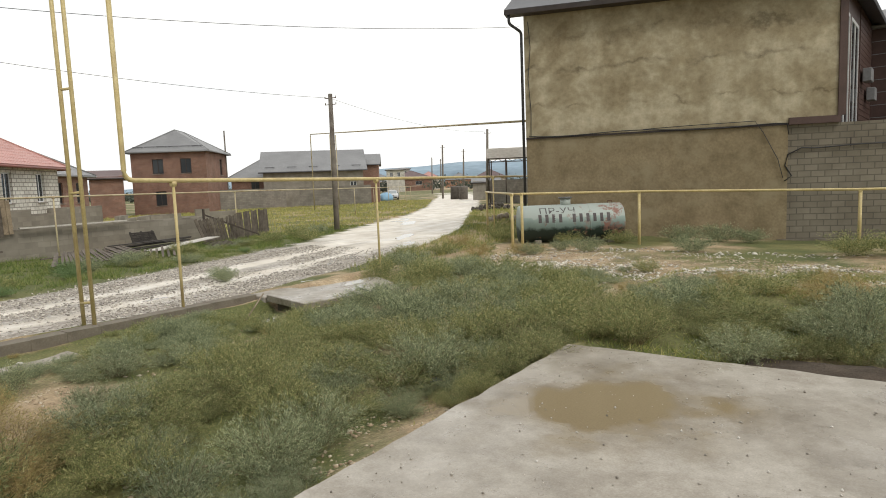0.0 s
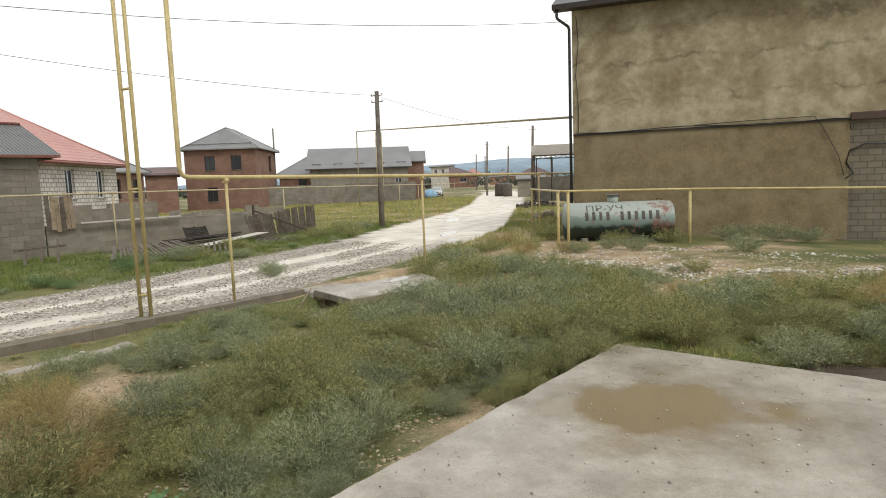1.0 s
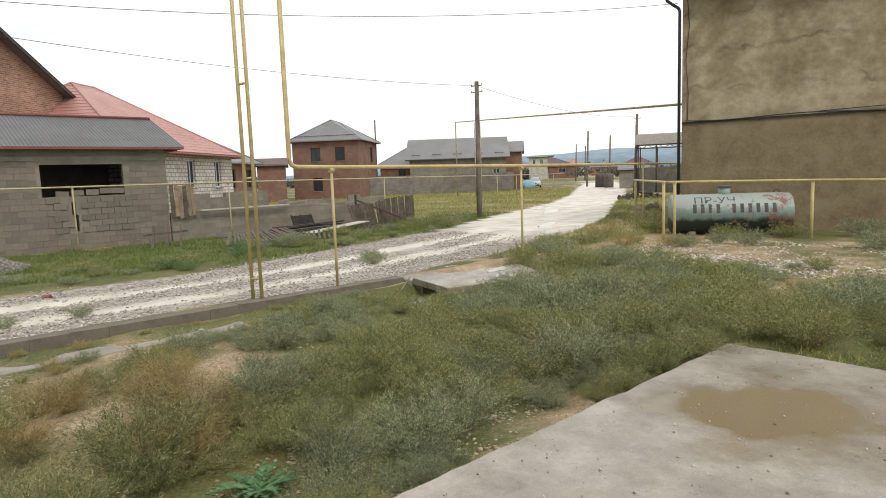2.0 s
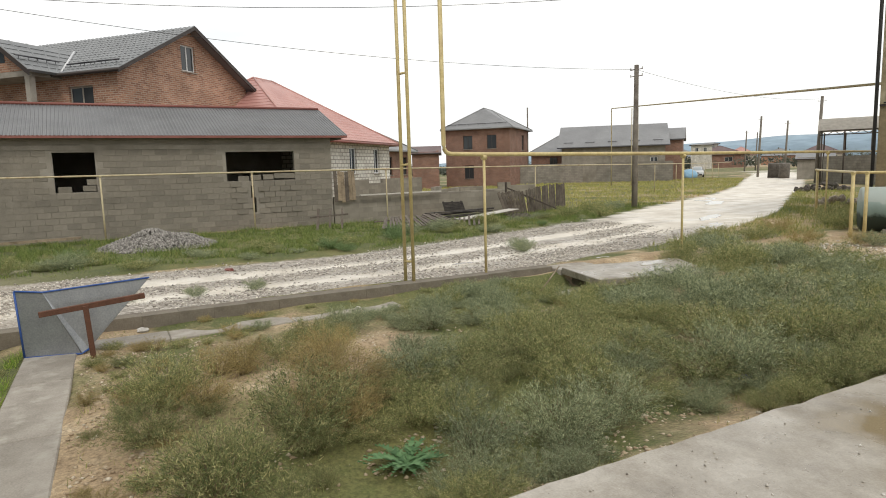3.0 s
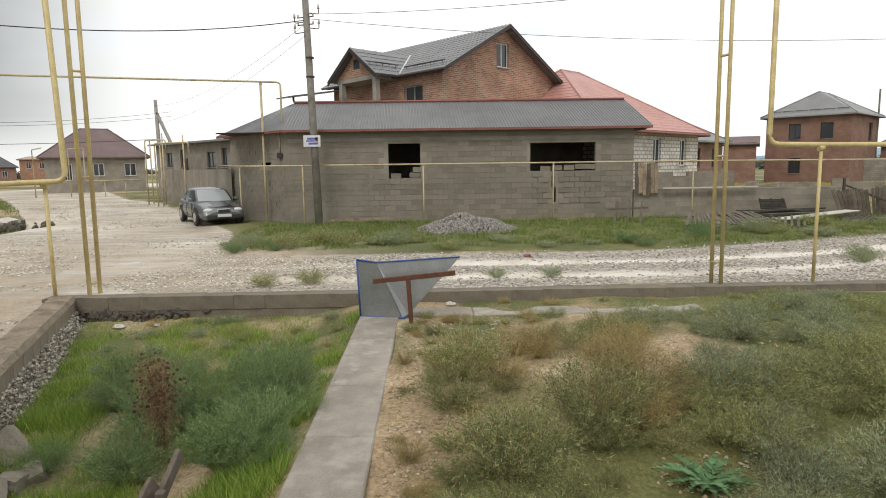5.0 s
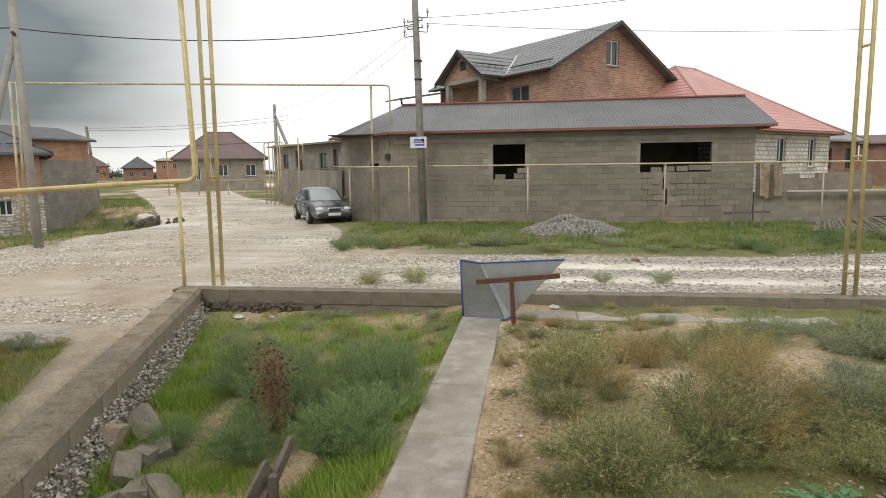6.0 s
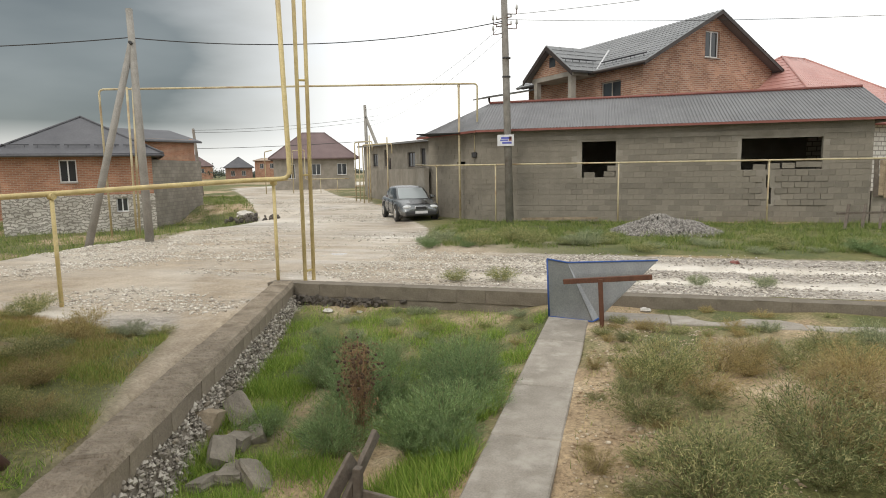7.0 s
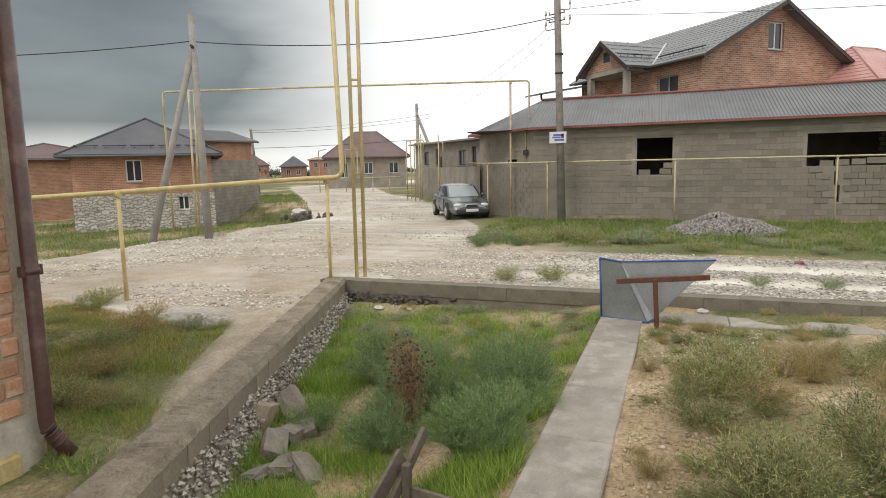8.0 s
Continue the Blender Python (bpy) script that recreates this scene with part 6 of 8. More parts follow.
        return Vector((u0 + v.x * 1.15, -(R0 + 0.006) * math.cos(a), R0 + (R0 + 0.006) * math.sin(a)))
    for v in t.verts:
        v.co = wrap(v.co, 0.62, 0.60)
    part("lettering", t, "paint_dark", k, "dark hand-painted capital letters")
    for i in range(11):
        if i == 4:
            continue
        t = B()
        x = 0.60 + i * 0.215
        cols = [[t.verts.new(wrap(Vector((q / 1.15, j * 0.068, 0)), 0, 0.10)) for j in range(5)] for q in (x, x + 0.10)]
        for j in range(4):
            t.faces.new((cols[0][j], cols[1][j], cols[1][j + 1], cols[0][j + 1]))
        part("number_bar", t, "paint_dark", k)


tank()


# ---- the sheet-metal tub on its stand ----
def tub():
    k = thing("metal_hopper", pose(-8.9, -0.72, -0.15, 0, 0, 0), "folded galvanised sheet hopper with blue edges on a footing strip", "hopper")
    P = {"a": (-0.08, -0.34, 0.0), "b": (-0.06, -0.37, 0.84), "c": (0.06, 0.28, -0.01), "d": (-0.03, -0.08, 0.80), "e": (0.02, 0.36, 0.03), "f": (-0.02, 1.12, 0.86), "g": (-0.40, 0.34, 0.02), "h": (-0.16, 1.02, 0.80), "i": (-0.42, -0.34, 0.0), "j": (-0.38, -0.36, 0.55)}
    for q in ("acdb", "cefd", "eghf", "aijb", "aigec"):
        bm = B()
        bm.faces.new([bm.verts.new(P[c]) for c in q])
        bmesh.ops.triangulate(bm, faces=bm.faces[:])
        bmesh.ops.solidify(bm, geom=bm.faces[:], thickness=0.008)
        part("sheet", bm, "steel", k)
    for n in (("a", "b"), ("b", "d", "f"), ("a", "c", "e")):
        b = B()
        tube(b, [Vector(P[c]) + Vector((0.008, 0, 0)) for c in n], 0.012, 6)
        part("edge_strip", b, "blue_trim", k)
    b = B()
    tube(b, [Vector(P["d"]) + Vector((.010, 0, 0)), Vector(P["c"]) + Vector((.010, 0, 0))], 0.007, 5)
    part("fold", b, "steel", k)
    s = thing("tee_stand", pose(-8.5, -0.30, -0.24), "rusty angle-iron tee stand bracing the sheet hopper", "stand")
    b = B()
    box(b, -0.03, -0.03, -0.25, 0.03, 0.03, 0.74, pose(0, 0, 0, 3, 0, 0), 0.004)
    part("post", b, "rust", s)
    b = B()
    box(b, -0.035, -0.52, 0.0, 0.03, 0.62, 0.065, pose(-0.02, 0, 0.70, 5, 0, 0), 0.004)
    part("crossbar", b, "rust", s)


tub()


# ---- cars ----
def car(m, paint, label, hood_mat=None):
    """A four-door saloon with its nose at local x = 0."""
    k = thing("car", m, label, "car")
    st = [(0.0, 0.56, 0.50, 0.34), (0.05, 0.70, 0.60, 0.26), (0.18, 0.79, 0.68, 0.22), (0.45, 0.85, 0.75, 0.2), (0.9, 0.88, 0.82, 0.2), (1.3, 0.89, 0.87, 0.2), (1.9, 0.9, 0.90, 0.2), (2.8, 0.9, 0.92, 0.2), (3.7, 0.89, 0.94, 0.2), (4.2, 0.86, 0.94, 0.22), (4.5, 0.80, 0.91, 0.26), (4.64, 0.72, 0.82, 0.30), (4.7, 0.60, 0.66, 0.36)]
    bm = B()
    rows = []
    for x, w, hb, lo in st:
        prof = [(0.0, lo), (w * 0.84, lo), (w * 0.96, lo + 0.10), (w, lo + 0.45 * (hb - lo)), (w * 0.985, hb - 0.14), (w * 0.94, hb - 0.05), (w * 0.84, hb + 0.005), (w * 0.45, hb + 0.04), (0.0, hb + 0.05)]
        rows.append([bm.verts.new((x, y, z)) for y, z in prof] + [bm.verts.new((x, -y, z)) for y, z in prof[-2:0:-1]])
    for u, v in zip(rows, rows[1:]):
        for i in range(len(u)):
            q = (i + 1) % len(u)
            bm.faces.new((u[i], u[q], v[q], v[i])).smooth = True
    bm.faces.new(rows[0])
    bm.faces.new(rows[-1][::-1])
    body = part("body", bm, paint, k)
    # cabin rings: (height, front, rear, half width), rounded in plan
    ring = [(0.88, 1.18, 4.12, 0.81), (1.12, 1.55, 3.88, 0.765), (1.32, 1.92, 3.56, 0.69), (1.40, 2.14, 3.36, 0.60), (1.435, 2.4, 3.15, 0.36)]

    def cabin(a, v, out=0.0):
        f = min(v * 4, 3.999)
        i, t = int(f), f - int(f)
        z, x0, x1, w = (p + (q - p) * t for p, q in zip(ring[i], ring[i + 1]))
        c, sn = math.cos(a), math.sin(a)
        e = 0.42
        return Vector(((x0 + x1) / 2 + ((x1 - x0) / 2 + out) * math.copysign(abs(c) ** e, c), (w + out) * math.copysign(abs(sn) ** e, sn), z + out * 0.5))
    bm = B()
    n = 40
    loops = [[bm.verts.new(cabin(2 * math.pi * i / n, v / 8)) for i in range(n)] for v in range(9)]
    for u, v in zip(loops, loops[1:]):
        for i in range(n):
            bm.faces.new((u[i], u[(i + 1) % n], v[(i + 1) % n], v[i])).smooth = True
    bm.faces.new(loops[-1])
    part("cabin", bm, paint, k)

    def pane(name, a0, a1, mat, v0=0.05, v1=0.52):
        g = B()
        na, nv = 14, 6
        rows_ = [[g.verts.new(cabin(a0 + (a1 - a0) * i / na, v0 + (v1 - v0) * q / nv, 0.007)) for i in range(na + 1)] for q in range(nv + 1)]
        for u, v in zip(rows_, rows_[1:]):
            for i in range(na):
                g.faces.new((u[i], u[i + 1], v[i + 1], v[i])).smooth = True
        part(name, g, mat, k)
    pane("windscreen", math.pi - 0.60, math.pi + 0.60, "glass_pale", 0.03, 0.56)
    pane("rear_window", -0.5, 0.5, "glass", 0.08, 0.54)
    for s in (-1, 1):
        pane("side_window", s * 1.62, s * 2.30, "glass")
        pane("side_window", s * 0.86, s * 1.52, "glass")
        b = B()
        box(b, 1.52, 0.92 * s - 0.09, 0.91, 1.68, 0.92 * s + 0.09, 1.04, None, 0.035)
        part("mirror", b, paint, k)
        b = B()
        bmesh.ops.create_uvsphere(b, u_segments=14, v_segments=8, radius=1.0, matrix=Matrix.Translation((0.13, 0.55 * s, 0.60)) @ Matrix.Diagonal((0.13, 0.20, 0.085, 1)))
        part("headlight", b, "lamp", k)
        b = B()
        box(b, 4.52, 0.52 * s - 0.2, 0.66, 4.70, 0.52 * s + 0.2, 0.84, None, 0.04)
        part("tail_light", b, "trim_red", k)
        for x in (1.45, 2.45, 3.35):
            b = B()
            box(b, x, 0.893 * s - 0.012, 0.30, x + 0.012, 0.893 * s + 0.012, 0.84)
            part("door_seam", b, "black_plastic", k)
        for x in (2.2, 3.1):
            b = B()
            box(b, x, 0.905 * s - 0.015, 0.74, x + 0.17, 0.905 * s + 0.015, 0.775, None, 0.006)
            part("door_handle", b, paint, k)
    b = B()
    box(b, -0.05, -0.66, 0.24, 0.10, 0.66, 0.44, None, 0.05)
    part("bumper", b, "black_plastic", k)
    b = B()
    box(b, -0.035, -0.27, 0.50, 0.06, 0.27, 0.65, None, 0.04)
    gr = part("grille", b, "chrome", k)
    b = B()
    box(b, -0.042, -0.22, 0.53, -0.036, 0.22, 0.63)
    part("mesh_panel", b, "black_plastic", gr)
    b = B()
    box(b, -0.065, -0.26, 0.34, -0.052, 0.26, 0.45)
    part("number_plate", b, "paper", k)
    b = B()
    grid = []
    for x, w, z in ((0.16, 0.56, 0.735), (0.45, 0.68, 0.800), (0.9, 0.74, 0.868), (1.26, 0.76, 0.915)):
        grid.append([b.verts.new((x, y, z + c)) for y, c in ((-w, -0.045), (-w * .5, -0.008), (0, 0.004), (w * .5, -0.008), (w, -0.045))])
    for u, v in zip(grid, grid[1:]):
        for i in range(4):
            b.faces.new((u[i], u[i + 1], v[i + 1], v[i])).smooth = True
    part("bonnet", b, hood_mat or paint, k)
    for x in (0.92, 3.62):
        for s in (-1, 1):
            # flat black disc painted in for the shaded hollow round the wheel
            b = B()
            tube(b, [(x, 0.80 * s, 0.34), (x, 0.896 * s, 0.34)], 0.37, 24)
            part("wheel_arch", b, "well_black", k)
            b = B()
            tube(b, [(x, 0.70 * s, 0.31), (x, 0.72 * s, 0.31), (x, 0.89 * s, 0.31), (x, 0.92 * s, 0.31)], 0.31, 20)
            w = part("wheel", b, "tyre", k)
            b = B()
            tube(b, [(x, 0.87 * s, 0.31), (x, 0.93 * s, 0.31)], 0.20, 14)
            part("rim", b, "chrome", w)
    return k


MAT["tyre"] = surface("dusty_tyre_rubber", (0.05, 0.047, 0.043), (0.09, 0.085, 0.078), 5, 0.85)
# the dark reflection on the bonnet is put into its base colour
MAT["bonnet"] = surface("bonnet_paint_dark_reflection", (0.03, 0.031, 0.033), (0.045, 0.046, 0.049), 5, 0.22)
# windscreen glass in one even pale grey
gp, N_, L_, b_ = nodes_of("pale_windscreen_glass", 0.1)
b_.inputs["Base Color"].default_value = (0.32, 0.35, 0.36, 1)
MAT["glass_pale"] = gp
car(pose(-23.26, -7.62, -0.03, 0, 0, 212) @ Matrix.Scale(0.95, 4), "car", "silver-grey saloon car parked by the wall, dark reflection coloured onto its bonnet", "bonnet")
x0, y0 = bearing(116.6, 96)
car(pose(x0, y0, 0, 0, 0, 60), "car_white", "dusty white car parked by the maroon-roofed house")
x0, y0 = bearing(39.9, 92)
car(pose(x0, y0, 0.0, 0, 0, 130), "car_white", "white car parked at the far bend of the road")


# ---- vegetation ----
def leaf_mat(name, tones, rough=0.75, through_=0.24):
    m, N, L, b = nodes_of(name, rough)
    r = ramp(N, [(i / max(1, len(tones) - 1), t) for i, t in enumerate(tones)])
    L(N("ShaderNodeNewGeometry").outputs["Random Per Island"], r.inputs[0])
    v = ramp(N, [(0.0, (0.82, 0.82, 0.82)), (1.0, (1.18, 1.14, 1.1))])
    L(N("ShaderNodeObjectInfo").outputs["Random"], v.inputs[0])
    c = mixed(N, L, 1.0, r.outputs[0], v.outputs[0], "MULTIPLY")
    L(c, b.inputs["Base Color"])
    tr = N("ShaderNodeBsdfTranslucent")
    L(c, tr.inputs[0])
    mx = N("ShaderNodeMixShader")
    mx.inputs[0].default_value = through_
    L(b.outputs[0], mx.inputs[1])
    L(tr.outputs[0], mx.inputs[2])
    L(mx.outputs[0], m.node_tree.nodes["Material Output"].inputs[0])
    return m


MAT["sage"] = leaf_mat("grey_green_weed", [(0.085, 0.112, 0.064), (0.20, 0.243, 0.136), (0.345, 0.39, 0.23), (0.53, 0.56, 0.355)])
MAT["olive"] = leaf_mat("olive_weed", [(0.08, 0.108, 0.04), (0.185, 0.228, 0.086), (0.33, 0.345, 0.15), (0.56, 0.505, 0.245)])
MAT["dry"] = leaf_mat("brown_dry_weed", [(0.226, 0.164, 0.076), (0.363, 0.277, 0.120), (0.498, 0.403, 0.186), (0.296, 0.302, 0.120)])
MAT["teal"] = leaf_mat("feathery_dill_weed", [(0.085, 0.142, 0.06), (0.14, 0.222, 0.088), (0.215, 0.315, 0.128), (0.31, 0.42, 0.185)])
MAT["grass"] = leaf_mat("fresh_grass", [(0.102, 0.184, 0.028), (0.173, 0.293, 0.043), (0.264, 0.390, 0.068), (0.385, 0.434, 0.117)])
MAT["grass_verge"] = leaf_mat("verge_grass_blades", [(0.070, 0.118, 0.030), (0.125, 0.190, 0.045), (0.205, 0.275, 0.072), (0.34, 0.33, 0.13)])
MAT["grass_mixed"] = leaf_mat("mixed_grass", [(0.143, 0.192, 0.046), (0.238, 0.293, 0.074), (0.381, 0.383, 0.126), (0.600, 0.537, 0.229)])
MAT["grass_gold"] = leaf_mat("golden_field_grass", [(0.197, 0.225, 0.058), (0.304, 0.306, 0.088), (0.428, 0.388, 0.127), (0.450, 0.470, 0.175)])
MAT["thistle"] = leaf_mat("grey_green_thistle_leaf", [(0.07, 0.15, 0.06), (0.12, 0.24, 0.10), (0.18, 0.32, 0.15)])
MAT["dead_stalk"] = leaf_mat("dead_brown_stalk", [(0.167, 0.102, 0.058), (0.286, 0.179, 0.104), (0.405, 0.255, 0.138)])
MAT["twig"] = leaf_mat("pale_weed_twig", [(0.16, 0.12, 0.07), (0.26, 0.21, 0.12)])
MAT["seed"] = leaf_mat("dark_seed_head", [(0.071, 0.046, 0.034), (0.143, 0.090, 0.058)])


def mesh_np(name, V, tri, mat):
    me = bpy.data.meshes.new(name)
    V, tri = np.asarray(V, np.float32), np.asarray(tri, np.int32)
    me.vertices.add(len(V))
    me.vertices.foreach_set("co", V.ravel())
    me.loops.add(tri.size)
    me.loops.foreach_set("vertex_index", tri.ravel())
    me.polygons.add(len(tri))
    me.polygons.foreach_set("loop_start", np.arange(0, tri.size, 3, dtype=np.int32))
    me.polygons.foreach_set("loop_total", np.full(len(tri), 3, np.int32))
    me.update(calc_edges=True)
    me.validate()
    me.materials.append(MAT[mat])
    return me


def unit(v):
    return v / np.maximum(np.linalg.norm(v, axis=-1, keepdims=True), 1e-9)


def blades(P, Dr, ln, wd, rs):
    """One pointed blade a row: base P, direction Dr, length, width."""
    side = unit(np.cross(Dr, unit(rs.normal(size=P.shape)))) * wd[:, None] / 2
    V = np.stack([P - side, P + side, P + Dr * ln[:, None]], 1).reshape(-1, 3)
    return V, np.arange(len(V)).reshape(-1, 3)


def weed_mesh(name, mat, seed, stems, per, rad, hgt, leaf, width, spread=0.9, droop=0.25):
    """A bush: many arching stems from one root, each set with fine leaves."""
    rs = np.random.RandomState(seed)
    Vs, Ts, n0 = [], [], 0
    az, el = rs.uniform(0, 2 * np.pi, stems), rs.uniform(0.15, 1.0, stems) ** 0.7
    out = np.stack([np.cos(az), np.sin(az), np.zeros(stems)], 1)
    reach, top = rad * np.sqrt(1 - el ** 2 * 0.85) * rs.uniform(.6, 1.1, stems), hgt * (0.25 + 0.75 * el) * rs.uniform(.7, 1.12, stems)
    root = out * rs.uniform(0, .16, stems)[:, None] * rad
    k = 6
    ts = np.linspace(0, 1, k)
    pts = root[:, None] + out[:, None] * (reach[:, None] * ts ** 1.2)[..., None]
    pts[..., 2] = top[:, None] * (ts * (1 + droop) - droop * ts ** 3)
    pts += rs.normal(scale=0.012, size=pts.shape)
    stem = []
    for i in range(k - 1):
        a, b = pts[:, i], pts[:, i + 1]
        s = unit(np.cross(b - a, rs.normal(size=a.shape))) * (0.0030 * (1 - i / k) + 0.0008)
        stem.append(np.stack([a - s, a + s, b], 1).reshape(-1, 3))
    u = np.clip(rs.beta(2.2, 1.3, (stems, per)), 0, 0.999)
    fi = u * (k - 1)
    i0 = fi.astype(int)
    fr = (fi - i0)[..., None]
    r = np.arange(stems)[:, None]
    base = pts[r, i0] * (1 - fr) + pts[r, i0 + 1] * fr
    along = unit(pts[r, i0 + 1] - pts[r, i0])
    dirs = unit(along * 0.8 + rs.normal(size=base.shape) * spread * 0.8 + np.array([0, 0, 0.25]))
    base += rs.normal(scale=0.018, size=base.shape)
    V, _ = blades(base.reshape(-1, 3), dirs.reshape(-1, 3), rs.uniform(.5, 1.3, base.size // 3) * leaf, rs.uniform(.6, 1.3, base.size // 3) * width, rs)
    Vs.append(V)
    S = np.concatenate(stem)
    for q in (V, S):
        q[:, 2] = np.maximum(q[:, 2], -0.02)
    return V, mesh_np("foliage", V, np.arange(len(V)).reshape(-1, 3), mat), mesh_np("stem", S, np.arange(len(S)).reshape(-1, 3), "twig")


WEEDS = {
    "sage": [weed_mesh("weed", "sage", 1 + i, 130, 62, 0.50, 0.43, 0.037, 0.0052) for i in range(3)],
    "olive": [weed_mesh("weed", "olive", 11 + i, 130, 62, 0.50, 0.41, 0.034, 0.0052) for i in range(3)],
    "dry": [weed_mesh("weed", "dry", 21 + i, 120, 54, 0.50, 0.43, 0.037, 0.0046) for i in range(2)],
    "teal": [weed_mesh("weed", "teal", 31 + i, 110, 75, 0.46, 0.55, 0.050, 0.0042, 0.7, 0.15) for i in range(2)],
}


far_weeds = {}


def weed(kind, x, y, s, i, zs=1.0, label="", category="weed", group="weeds"):
    V, leaves, stem = WEEDS[kind][i % len(WEEDS[kind])]
    m = Matrix.Translation((x, y, height(x, y) - 0.01)) @ Euler((0, 0, i * 2.4)).to_matrix().to_4x4() @ Matrix.Diagonal((s, s, s * zs, 1))
    if math.hypot(x, y) > 8.8:
        # past the near ground the bushes merge
        keep = V.reshape(-1, 3, 3)[i % 2::2].reshape(-1, 3)
        c = keep.reshape(-1, 3, 3).mean(1, keepdims=True)
        keep = ((keep.reshape(-1, 3, 3) - c) * 1.45 + c).reshape(-1, 3)
        A = np.array(m)
        far_weeds.setdefault(kind, []).append(keep @ A[:3, :3].T + A[:3, 3])
        return
    ob = thing("weed_bush", m, label or {"sage": "grey-green bushy weed growing in the yard soil", "olive": "olive-green bushy weed growing in the yard soil", "dry": "browned dry bushy weed in the yard", "teal": "feathery dark green weed in the sunken yard corner"}[kind], "weed", group)
    for nm, me in (("foliage", leaves), ("stem", stem)):
        q = new(nm, me)
        q.parent = ob


BARE = [(-4.02, 1.84, 0.46), (-3.6, 1.5, 0.25), (-7.6, 0.97, 0.85), (-7.14, 3.16, 0.55), (-6.0, 2.3, 0.32), (-4.3, 0.95, 0.3), (-7.4, 5.7, 0.4), (-8.3, 0.6, 0.65), (-6.9, 3.2, 0.6), (-8.6, 2.2, 0.6), (-3.9, -0.1, 0.42), (-4.9, 0.0, 0.4), (-6.0, -0.15, 0.35), (-7.2, -0.2, 0.35), (-3.2, 3.4, 0.40), (-3.5, 4.1, 0.40), (-4.2, 2.7, 0.28), (-2.9, 2.2, 0.2), (-6.0, 1.2, 0.25), (-3.1, 1.2, 0.3),
        (-4.2, 15.6, 1.3), (-5.5, 14.6, 1.0), (-1.6, 13.6, 1.0), (1.0, 12.0, 0.9), (-2.6, 11.0, 0.7), (-7.9, 13.7, 1.2), (-6.7, 14.5, 1.2), (-3.0, 14.6, 1.3), (-2.3, 12.4, 1.0), (-0.3, 14.0, 1.2)]


def bare(x, y):
    return max((math.exp(-(((x - a) ** 2 + (y - b) ** 2) / (1.08 * r * r)) ** 1.5) for a, b, r in BARE), default=0)


def yard_weeds():
    rnd = random.Random(77)
    i, placed = 0, []
    tries = 0
    while tries < 7000 and len(placed) < 430:
        tries += 1
        x, y = rnd.uniform(-9.4, 3.0), rnd.uniform(-0.05, 16.5)
        if -2.95 < x and y < 7.0:
            continue
        if x < -8.9 and y < 4.4 or (-10.6 < x < -8.05 and 6.5 < y < 10.4):
            continue
        if y > 8.5 and rnd.random() < 0.5 + 0.3 * smooth(10.5, 12.5, y):
            continue
        if x > -9 + 0.1 * y and y > 15.3 + 0.1 * x:
            continue
        b = bare(x, y)
        if b > 0.28:
            continue
        s = rnd.choice((0.5, 0.65, 0.8, 0.95, 1.1, 1.3)) * rnd.uniform(.9, 1.1) * (1 - 0.9 * b) * (1 - 0.38 * smooth(-7.2, -8.4, x) if y < 7 else 1.0)
        if min(((x - p) ** 2 + (y - q) ** 2 for p, q in placed), default=9) < (0.31 * s) ** 2:
            continue
        n = noise.noise((x * 0.45, y * 0.45, 20.0)) + rnd.uniform(-.25, .25)
        brown = 0.45 * smooth(8.5, 11.5, y) + math.exp(-((x + 5.7) / 1.9) ** 2 - ((y - 1.3) / 1.5) ** 2) + 0.8 * math.exp(-((x - 0.0) / 1.8) ** 2 - ((y - 10.5) / 1.5) ** 2)
        kind = "dry" if brown + 0.5 * n > 0.62 else ("olive" if n < 0.02 else "sage")
        weed(kind, x, y, s, i, rnd.uniform(0.65, 1.25) * (0.85 if y > 8 else 1.0))
        placed.append((x, y))
        i += 1
    # the feathery thicket of the sunken corner
    for j in range(26):
        x, y = rnd.gauss(-5.6, 1.05), rnd.gauss(-2.15, 0.72)
        if y > -1.25 or y < wall_y(x) + 0.55 or x > -3.6 or x < -8.2:
            continue
        if math.hypot(x + 3.7, y + 1.95) < 0.95 or math.hypot(x + 4.2, y + 3.2) < 0.9:
            continue
        weed("teal", x, y, rnd.uniform(0.6, 1.05), j, rnd.uniform(.8, 1.15))
    for x, y, s in ((-4.75, -1.55, .7), (-5.0, -1.5, 1.0), (-5.6, -1.55, .9), (-6.3, -1.6, .8), (-6.2, -2.4, 1.0), (-5.8, -2.6, 1.05), (-4.9, -1.75, .8), (-6.9, -2.9, .9), (-7.2, -2.2, .8), (-6.5, -3.4, .8)):
        weed("teal", x, y, s, int(x * -10), 1.0)
    # small tufts on the bare soil by the walkway and the kerb
    for j in range(46):
        x, y = rnd.uniform(-8.8, -3.0), rnd.gauss(0.05, 0.28)
        if y < -0.38:
            continue
        weed(rnd.choice(("dry", "olive", "dry")), x, y, rnd.uniform(.18, .42), j, rnd.uniform(.6, 1.1), label="small dry tuft on the bare soil", group="small tufts")
    for j in range(85):
        x, y = rnd.uniform(-9.75, -7.4), rnd.choice((rnd.uniform(-4.6, -1.3), rnd.uniform(-0.3, 6.5)))
        if -9.6 < x < -8.9 and y > -1.2:
            continue
        weed(rnd.choice(("olive", "sage", "dry")), x, y, rnd.uniform(.2, .45), j, rnd.uniform(.6, 1.0), label="small green tuft on the bare soil", group="small tufts")
    # ragged edge of the verge
    for j in range(46):
        y = rnd.uniform(-5.4, 15)
        weed(rnd.choice(("olive", "olive", "teal", "sage")), lerp_table(ROAD_FAR, y) - rnd.uniform(0.2, 2.6), y, rnd.uniform(.5, 1.2), j, rnd.uniform(.5, .8))
